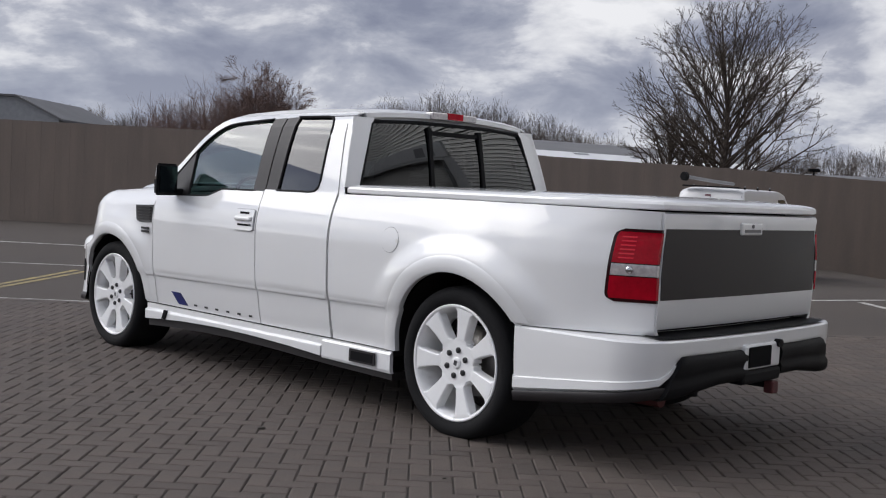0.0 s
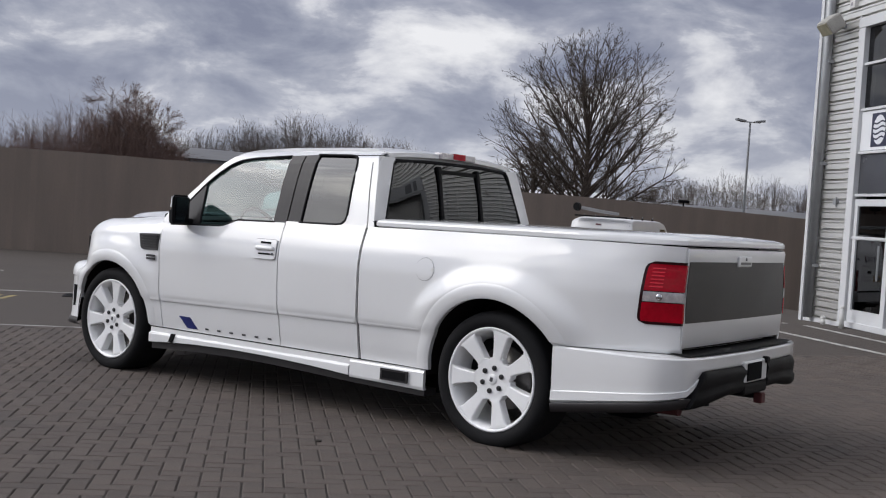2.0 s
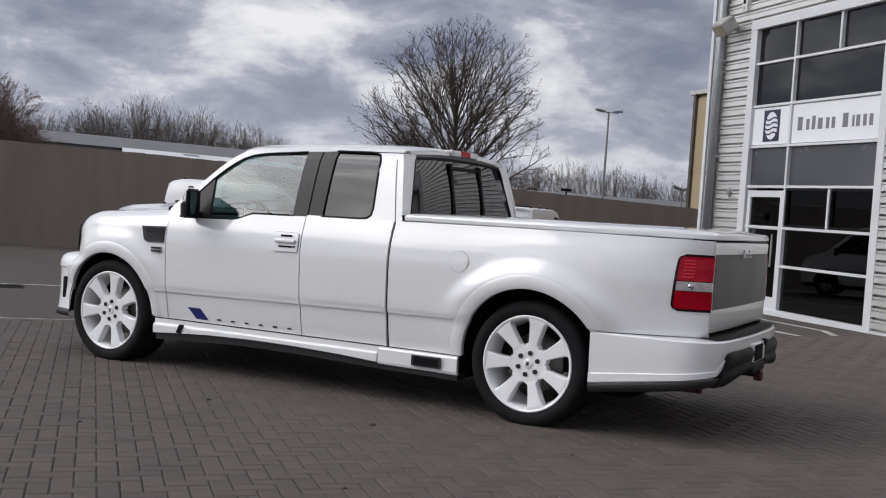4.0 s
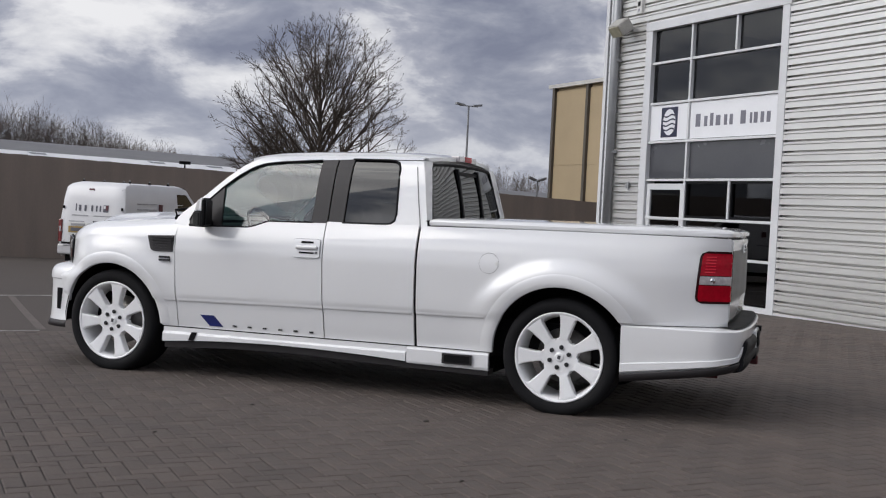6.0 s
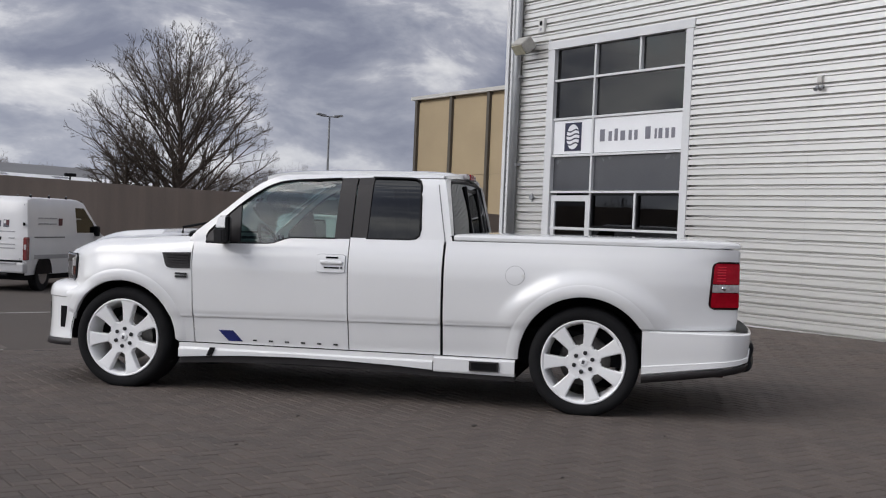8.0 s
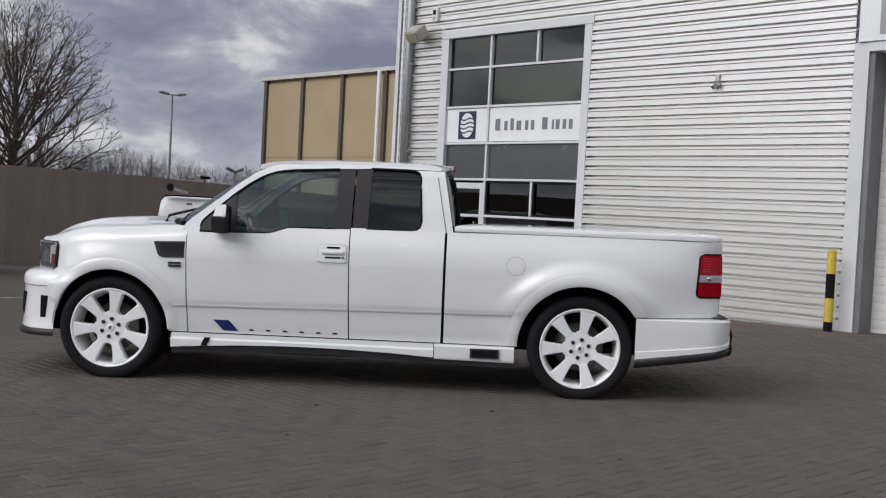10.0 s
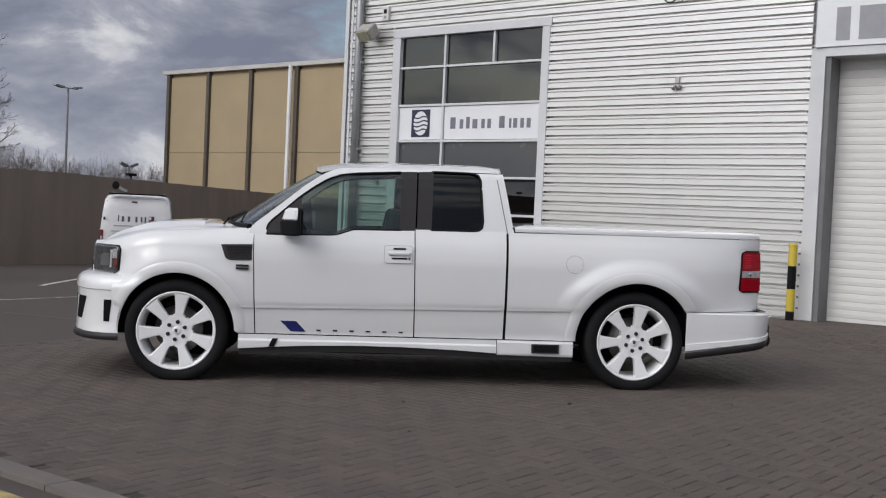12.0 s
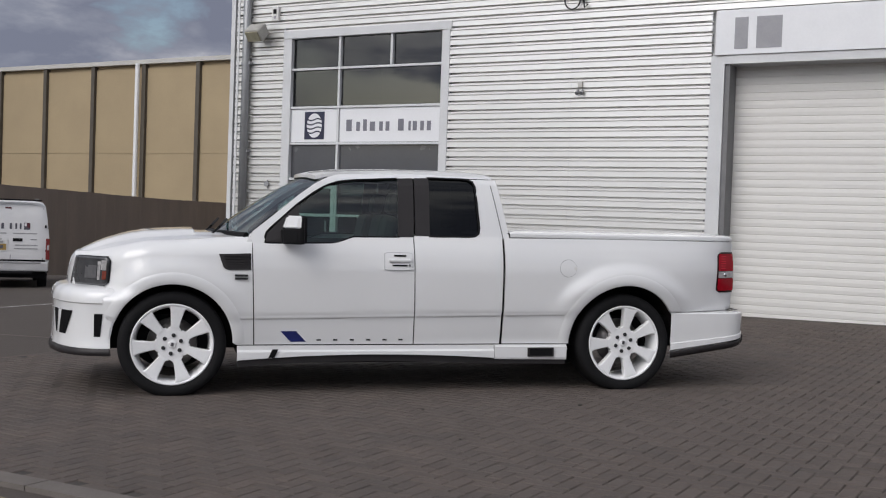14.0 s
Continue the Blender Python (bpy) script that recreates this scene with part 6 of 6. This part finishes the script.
def wheel(y, z, s, turn):
    hub = new("wheel", WM["tyre"])
    hub.parent = truck
    tagged(hub, "white seven-spoke wheel with a low black tyre")
    flip = 0 if s < 0 else 180
    hub.matrix_basis = pose(s * 0.955, y, z, 0, 0, flip) @ pose(0, 0, 0, turn, 0, 0) @ Matrix.Diagonal((1, 1.018, 1.018, 1))
    for key in ("rim_barrel", "brake_disc", "spokes", "centre_cap"):
        o = new(key, WM[key])
        o.parent = hub
    for k in range(6):
        o = new("nut", WM["nut"])
        o.parent = hub
        a = 2 * math.pi * (k + 0.5) / 6
        o.location = (0, 0.069 * math.cos(a), 0.069 * math.sin(a))
    o = new("cap_mark", mesh_of(box((-0.0065, -0.010, -0.013), (-0.0045, 0.010, 0.013)), "cap_mark", NUT))
    o.parent = hub


for s in (-1, 1):
    wheel(0.0, 0.404, s, 11)
    wheel(3.67, 0.404, s, 8)
part("axle", tube([(-0.75, 0, 0.40), (0.75, 0, 0.40)], 0.07, 10), SHADE_BLACK, truck)

# ---- cabin ----
part("dashboard", box((-0.78, 2.80, 0.95), (0.78, 3.25, 1.21), 0.05), CABIN, truck, "grey dashboard")
wheel_bm = bmesh.new()
tilt = pose(-0.38, 2.66, 1.17, 62, 0, 0)
add_tube(wheel_bm, [tilt @ Vector((0.185 * math.cos(a), 0.185 * math.sin(a), 0)) for a in (2 * math.pi * k / 28 for k in range(29))], 0.015, 6)
for a in (0.2, 2.94, 4.71):
    add_tube(wheel_bm, [tilt @ Vector((0, 0, 0)), tilt @ Vector((0.18 * math.cos(a), 0.18 * math.sin(a), 0))], 0.018, 6)
part("steering_wheel", wheel_bm, BLACK, truck, "black steering wheel")
for x in (-0.38, 0.38):
    seat = part("front_seat", box((-0.24, 0, 0.0), (0.24, 0.16, 0.62), 0.05, pose(x, 1.98, 0.80, 12, 0, 0)), CABIN, truck, "dark grey front seat")
    part("seat_cushion", box((x - 0.25, 2.05, 0.72), (x + 0.25, 2.52, 0.88), 0.05), CABIN, seat)
    part("headrest", box((-0.13, 0.0, 0.64), (0.13, 0.10, 0.82), 0.04, pose(x, 1.98, 0.80, 12, 0, 0)), CABIN, seat)
rear_seat = part("rear_seat", box((-0.70, 1.10, 0.75), (0.70, 1.24, 1.26), 0.04), CABIN, truck, "dark grey rear bench")
for x in (-0.4, 0.4):
    part("headrest", box((x - 0.13, 1.15, 1.32), (x + 0.13, 1.24, 1.46), 0.03), CABIN, rear_seat)
part("cabin_floor", box((-0.88, 1.08, 0.62), (0.88, 3.2, 0.72)), SHADE_BLACK, truck)
bm = bmesh.new()
for s in (-1, 1):
    add_box(bm, (s * 0.905 - 0.015, 1.10, 0.72), (s * 0.905 + 0.015, 3.05, 1.20))
part("door_card", bm, CABIN, truck)
part("headliner", box((-0.66, 1.22, 1.725), (0.66, 2.45, 1.745)), CABIN, truck)


# the tail end stands a little out of square and wider to the right
for ob in truck.children_recursive:
    if ob.type == "MESH" and not ob.name.startswith(("wheel", "rim", "brake", "spokes", "centre", "nut", "cap")):
        for v in ob.data.vertices:
            x, y = v.co.x, v.co.y
            if y < -0.85 and x > -0.74:
                k = step(-y, 0.85, 1.06)
                v.co.x += 0.11 * (x + 0.74) * k
                v.co.y += 0.045 * (x + 0.74) * k


# ---- parked panel vans ----
VAN_PAINT = surface("silver_white_van_paint", (0.72, 0.72, 0.725), (0.64, 0.64, 0.65), 1.2, 300, 0.42, coat=0.25, rough_var=0.05)
VAN_BUMPER = surface("silver_bumper", (0.56, 0.56, 0.57), (0.44, 0.44, 0.45), 3, 60, 0.35, coat=0.4)
VAN_GLASS = glass("van_glass", (0.02, 0.02, 0.025), 0.0, 0.035, 0.4)
PLATE = surface("yellow_plate", (0.36, 0.24, 0.06), (0.28, 0.19, 0.06), 8, 60, 0.4)
VAN_LENS = surface("faded_red_lens", (0.20, 0.025, 0.025), (0.14, 0.02, 0.02), 12, 60, 0.25, coat=0.4)
LOGO_GREY = surface("grey_logo", (0.10, 0.10, 0.125), (0.08, 0.08, 0.10), 8, 60, 0.4)
LOGO_RED = surface("dark_red_logo", (0.12, 0.02, 0.03), (0.07, 0.015, 0.02), 8, 60, 0.4)
VAN_ROWS = ((0.30, 0.84), (0.55, 0.895), (0.90, 0.90), (1.10, 0.885), (1.40, 0.845), (1.70, 0.795), (1.80, 0.74))


def van_x(z):
    return lerp_list(z, VAN_ROWS)


def panel_van(m, bar_end):
    """Rear at y = 0, nose towards +y; 1.8 m high and wide."""
    van = thing("panel_van", "silver-white panel van parked nose towards the fence", "van", m, "parked vans")
    top = [(0.03, 0.42), (0.0, 0.60), (0.015, 1.0), (0.06, 1.45), (0.11, 1.68), (0.19, 1.765), (0.40, 1.80), (2.55, 1.80), (2.78, 1.75), (3.45, 1.17), (3.62, 1.10), (4.12, 0.95), (4.24, 0.80), (4.28, 0.55), (4.22, 0.32)]
    n = 20
    bm = bmesh.new()
    rows = []
    for y, z in top:
        w = van_x(z)
        row = []
        for k in range(n + 1):
            u = -1 + 2 * k / n
            uu = math.copysign(abs(u) ** 0.85, u)
            rear = 0.05 * abs(u) ** 6 if y < 1.0 else (-0.10 * abs(u) ** 4 if y > 3.6 else 0)
            row.append((w * uu, y + rear, z - (0.03 * abs(u) ** 6 if z > 1.7 else 0)))
        rows.append(row)
    skin(bm, rows, 1, 0)
    for s in (-1, 1):
        k = 0 if s < 0 else n
        edge = [r[k] for r in rows]
        low = [(s * 0.84, p[1], 0.32) for p in edge]
        # the side, row by row downwards
        prev = edge
        for zc in (1.68, 1.40, 1.10, 0.90, 0.60, 0.32):
            nxt = [(s * van_x(min(p[2], zc)), p[1], min(p[2], zc)) for p in edge]
            skin(bm, [prev, nxt], s, 0)
            prev = nxt
    bmesh.ops.remove_doubles(bm, verts=bm.verts[:], dist=1e-5)
    bmesh.ops.recalc_face_normals(bm, faces=bm.faces[:])
    smooth_by_angle(part("body", bm, VAN_PAINT, van), 40)
    part("underbody", box((-0.80, 0.15, 0.22), (0.80, 4.1, 0.40)), SHADE_BLACK, van)

    def rear_plate(name, x0, x1, z0, z1, out, material, parent, label="", thick=0.006):
        b = bmesh.new()

        def yy(z):
            return lerp_list(z, ((0.42, 0.03), (0.60, 0.0), (1.0, 0.015), (1.45, 0.06), (1.68, 0.11)))
        pts = [(x0, z0), (x1, z0), (x1, z1), (x0, z1)]
        add_prism(b, [(x, yy(z) - out + 0.05 * abs(x / van_x(z)) ** 6, z) for x, z in pts], (0, thick, 0))
        return part(name, b, material, parent, label)

    # doors: seams, handle, hinges
    for x0, x1 in ((-0.006, 0.006), (-0.747, -0.736), (0.736, 0.747)):
        rear_plate("door_seam", x0, x1, 0.60, 1.66, 0.006, LETTER_GREY, van)
    rear_plate("door_seam", -0.745, 0.745, 0.555, 0.563, 0.007, SHADE, van)
    rear_plate("door_handle", 0.05, 0.27, 0.97, 1.03, 0.016, BLACK, van, "black rear door handle", 0.02)
    rear_plate("top_lamp", -0.14, 0.0, 1.63, 1.665, 0.014, LOGO_RED, van, "high brake lamp", 0.02)
    rear_plate("plate_recess", -0.66, -0.06, 0.765, 0.995, 0.012, WHITE_PLASTIC, van, "pale plate recess")
    plate = rear_plate("number_plate", -0.62, -0.10, 0.79, 0.915, 0.016, PLATE, van, "yellow number plate")
    rear_plate("plate_bar", -0.55, -0.17, 0.82, 0.885, 0.019, LOGO_GREY, plate, "", 0.002)
    rear_plate("plate_lamp", -0.55, -0.17, 0.93, 0.975, 0.025, VAN_GREY, van, "", 0.03)
    # lettering as bars
    logo = rear_plate("logo_bar", -0.46, -0.435, 1.22, 1.36, 0.010, LOGO_GREY, van, "grey lettering bars")
    for x0, x1 in ((-0.37, -0.31), (-0.22, -0.16), (-0.03, 0.02), (0.10, 0.14), (0.20, 0.24)):
        rear_plate("logo_bar", x0, x1, 1.22, 1.335, 0.010, LOGO_GREY, logo, "", 0.003)
    emblem = rear_plate("emblem", 0.30, 0.44, 1.21, 1.35, 0.010, LOGO_GREY, van, "dark square emblem", 0.003)
    rear_plate("emblem_half", 0.37, 0.435, 1.25, 1.345, 0.013, LOGO_RED, emblem, "", 0.003)
    rear_plate("emblem_half", 0.31, 0.36, 1.28, 1.34, 0.013, VAN_PAINT, emblem, "", 0.003)
    for x0, x1, z in ((-0.55, -0.10, 1.12), (0.05, 0.60, 1.12), (0.10, 0.62, 0.88), (0.08, 0.62, 0.81), (-0.62, -0.2, 1.0), (0.45, 0.60, 1.0)):
        rear_plate("small_print", x0, x1, z, z + 0.022, 0.009, VAN_GREY, van, "", 0.003)
    # rear bumper, lamps
    bm = bmesh.new()
    add_box(bm, (-0.88, -0.06, 0.36), (0.88, 0.14, 0.56), 0.035)
    part("rear_bumper", bm, VAN_BUMPER, van, "bright silver rear bumper")
    # near-black strip painted for the shade between body and bumper
    part("bumper_gap", box((-0.80, -0.012, 0.553), (0.80, 0.06, 0.60)), SHADE_BLACK, van)
    part("bumper_step", box((-0.70, -0.075, 0.525), (0.70, 0.08, 0.562), 0.01), VAN_GREY, van, "bright bumper step")
    part("tow_bar", tube([(-0.5, -0.08, 0.33), (0.5, -0.08, 0.33)], 0.03, 8), BLACK, van)
    for s in (-1, 1):
        lamp = part("tail_lamp", box((s * 0.86 - 0.05, 0.005, 0.60), (s * 0.86 + 0.045, 0.14, 1.04), 0.02), VAN_LENS, van, "upright red tail lamp")
        part("clear_lens", box((s * 0.86 - 0.02, -0.002, 0.80), (s * 0.86 + 0.03, 0.02, 0.90), 0.004), CLEAR_LENS, lamp)
        for z in (0.75, 1.25):
            part("hinge", box((s * 0.80 - 0.02, 0.03, z), (s * 0.80 + 0.02, 0.07, z + 0.06), 0.005), BLACK, van)
        # side: rubbing strip, door window, logo, sliding rail
        part("rub_strip", box((s * 0.900 - 0.008, 0.35, 0.62), (s * 0.900 + 0.008, 3.3, 0.70), 0.004), VAN_GREY, van)
        part("slide_rail", box((s * 0.893 - 0.006, 0.35, 1.02), (s * 0.893 + 0.006, 1.7, 1.045)), SHADE, van)
        b = bmesh.new()
        add_prism(b, [(s * (van_x(z) + 0.004), y, z) for y, z in ((2.30, 1.12), (3.30, 1.12), (3.15, 1.30), (2.72, 1.62), (2.30, 1.62))], (s * -0.008, 0, 0))
        part("side_window", b, VAN_GLASS, van)
        for y0, y1, z in ((0.55, 0.75, 1.28), (0.80, 1.0, 1.28), (1.05, 1.35, 1.28)):
            part("logo_bar", box((s * 0.872 - 0.006, y0, z), (s * 0.872 + 0.006, y1, z + 0.02)), VAN_GREY, van)
            part("logo_bar", box((s * 0.866 - 0.006, y0, z + 0.11), (s * 0.866 + 0.006, y1, z + 0.13)), VAN_GREY, van)
        part("side_emblem", box((s * 0.868 - 0.006, 1.45, 1.26), (s * 0.868 + 0.008, 1.60, 1.40)), LOGO_RED, van)
        part("mirror", box((s * 0.94 - 0.10, 3.16, 1.05), (s * 0.94 + 0.06, 3.28, 1.26), 0.03), BLACK, van)
        for y in (0.78, 3.45):
            wh = part("wheel", tube([(s * 0.66, y, 0.31), (s * 0.68, y, 0.31), (s * 0.86, y, 0.31), (s * 0.875, y, 0.31)], [0.29, 0.31, 0.31, 0.29], 28), TYRE, van)
            part("hubcap", tube([(s * 0.86, y, 0.31), (s * 0.882, y, 0.31)], [0.20, 0.17], 20), CHROME, wh)
            b = bmesh.new()
            add_prism(b, [(s * 0.897, y + 0.37 * math.cos(a), 0.33 + 0.37 * math.sin(a)) for a in (math.pi * k / 14 for k in range(15))], (s * 0.006, 0, 0))
            part("arch", b, LINER, van)
    # windscreen
    part("windscreen", prism([(-0.70, 2.80, 1.745), (0.70, 2.80, 1.745), (0.78, 3.42, 1.20), (-0.78, 3.42, 1.20)], (0, 0.012, 0.012)), VAN_GLASS, van)
    # roof rack feet
    for y in (0.55, 1.35, 2.15):
        for s in (-1, 1):
            foot = part("rack_foot", box((s * 0.64 - 0.022, y - 0.025, 1.76), (s * 0.64 + 0.022, y + 0.025, 1.830), 0.006), BLACK, van)
            part("rack_clip", box((s * 0.64 - 0.012, y - 0.012, 1.828), (s * 0.64 + 0.012, y + 0.012, 1.855), 0.004), STEEL, foot)
    if bar_end:
        tube_ob = part("pipe_carrier", tube([(-0.52, -0.20, 1.985), (-0.45, 1.2, 1.93), (-0.40, 2.4, 1.90)], 0.035, 8), STEEL, van, "pipe carrier with a black end cap")
        part("end_cap", tube([(-0.525, -0.33, 1.99), (-0.52, -0.20, 1.985)], [0.085, 0.09], 12), BLACK, tube_ob)
        part("roof_bar", box((-0.70, 0.02, 1.80), (0.70, 0.16, 1.83), 0.01), BLACK, van)
    return van


def van_pose(x, y, heading, scale, long=1.0, tall=1.0):
    return pose(x, y, ground_z(x, y) - 0.01, 0, 0, heading) @ Matrix.Diagonal((scale, scale * long, scale * tall, 1))


panel_van(van_pose(-1.76, 13.17, -44, 0.745, 1.03, 1.21), False)
panel_van(van_pose(3.91, 12.56, -38, 0.73, 0.98, 1.195), True)


# ---- block paving in a herringbone, laid last ----
pavement = thing("pavement", "brown-grey concrete block paving in a herringbone pattern", "paving", kind="structure")
B, JT = 0.10, 0.006


def block_mesh(lx, ly):
    """A block top with a worn chamfer; the joint runs round it."""
    bm = bmesh.new()
    hx, hy, c = lx / 2 - JT / 2, ly / 2 - JT / 2, 0.006
    low = [bm.verts.new((x, y, -0.02)) for x, y in ((-hx, -hy), (hx, -hy), (hx, hy), (-hx, hy))]
    rim = [bm.verts.new((x, y, -0.005)) for x, y in ((-hx, -hy), (hx, -hy), (hx, hy), (-hx, hy))]
    top = [bm.verts.new((x, y, 0)) for x, y in ((-hx + c, -hy + c), (hx - c, -hy + c), (hx - c, hy - c), (-hx + c, hy - c))]
    for a, b in ((low, rim), (rim, top)):
        for i in range(4):
            bm.faces.new((a[i], a[(i + 1) % 4], b[(i + 1) % 4], b[i]))
    bm.faces.new(top)
    return bm


LIE, STAND = mesh_of(block_mesh(2 * B, B), "paving_block", PAVER), mesh_of(block_mesh(B, 2 * B), "paving_block", PAVER)
rng = random.Random(4)
verts, faces = [], []
X0, X1, Y0, Y1 = KERB_X + 0.10, 6.52, -9.5, PAVE_Y
near = 0
proto = {True: LIE, False: STAND}
shape = {k: ([v.co.copy() for v in m.vertices], [tuple(p.vertices) for p in m.polygons]) for k, m in proto.items()}
nx, ny = int((X1 - X0) / B), int((Y1 - Y0) / B)
for j in range(ny):
    for i in range(nx):
        # ninety-degree herringbone: a period of four cells, shifted row by row
        k = (i - j) % 4
        if k == 0 and i + 1 < nx:
            cx, cy, lie = X0 + (i + 1) * B, Y0 + (j + 0.5) * B, True
        elif k == 3 and j + 1 < ny and i + 0 < nx:
            cx, cy, lie = X0 + (i + 0.5) * B, Y0 + (j + 1) * B, False
        else:
            continue
        z = ground_z(cx, cy) + 0.014 + rng.uniform(-0.0015, 0.0015)
        tx, ty = rng.uniform(-0.006, 0.006), rng.uniform(-0.006, 0.006)
        if -2.9 < cx < -0.9 and -2.95 < cy < -0.25 and near < 295:
            near += 1
            ob = new("paving_block", proto[lie])
            ob.parent = pavement
            ob.matrix_basis = Matrix.Translation((cx, cy, z)) @ Euler((tx, ty, 0)).to_matrix().to_4x4()
        else:
            base = len(verts)
            vs, fs = shape[lie]
            verts.extend((cx + v.x, cy + v.y, z + v.z + ty * v.x + tx * v.y) for v in vs)
            faces.extend(tuple(base + q for q in f) for f in fs)
me = bpy.data.meshes.new("paving_blocks")
me.from_pydata(verts, [], faces)
me.materials.append(PAVER_FAR)
ob = new("paving_blocks", me)
ob.parent = pavement
tagged(ob, kind="stuff")
bm = bmesh.new()
gx = [X0 + (X1 - X0) * k / 24 for k in range(25)]
gy = [Y0 + (Y1 - Y0) * k / 28 for k in range(29)]
grid = [[bm.verts.new((x, y, ground_z(x, y) + 0.0065)) for x in gx] for y in gy]
for a, b in zip(grid, grid[1:]):
    for i in range(24):
        bm.faces.new((a[i], a[i + 1], b[i + 1], b[i]))
part("joint_sand", bm, JOINT, pavement)
# concrete edging towards the road
kerb = thing("kerb", "low concrete kerb along the edge of the paving", "kerb", kind="structure")
for k in range(16):
    y0 = -9.5 + 0.915 * k
    part("kerb_stone", ribbon([(KERB_X, y0 + 0.004), (KERB_X, y0 + 0.911)], 0.15, 0.0, 0.028), KERB, kerb)
for x0 in [X0 + 0.915 * k for k in range(13)]:
    part("kerb_stone", ribbon([(x0, PAVE_Y + 0.03), (min(x0 + 0.911, X1), PAVE_Y + 0.03)], 0.06, 0.0, 0.008), PAVER_FAR, kerb)

# a few pebbles and scraps on the blocks
rng = random.Random(8)
for x, y, r in ((-1.70, -0.70, 0.016), (-0.75, -1.55, 0.008), (-2.6, 0.15, 0.012), (-3.4, -0.6, 0.010), (1.2, -2.4, 0.014), (-2.2, -2.2, 0.009)):
    bm = bmesh.new()
    bmesh.ops.create_icosphere(bm, subdivisions=2, radius=r)
    for v in bm.verts:
        v.co = Vector((v.co.x * 1.3, v.co.y, v.co.z * 0.55)) * rng.uniform(0.85, 1.15)
    ob = whole("pebble", bm, JOINT, "small dark pebble lying on the block paving", "stone", smooth=True, group="pebbles on the paving")
    ob.location = (x, y, ground_z(x, y) + 0.014 + 0.4 * r)
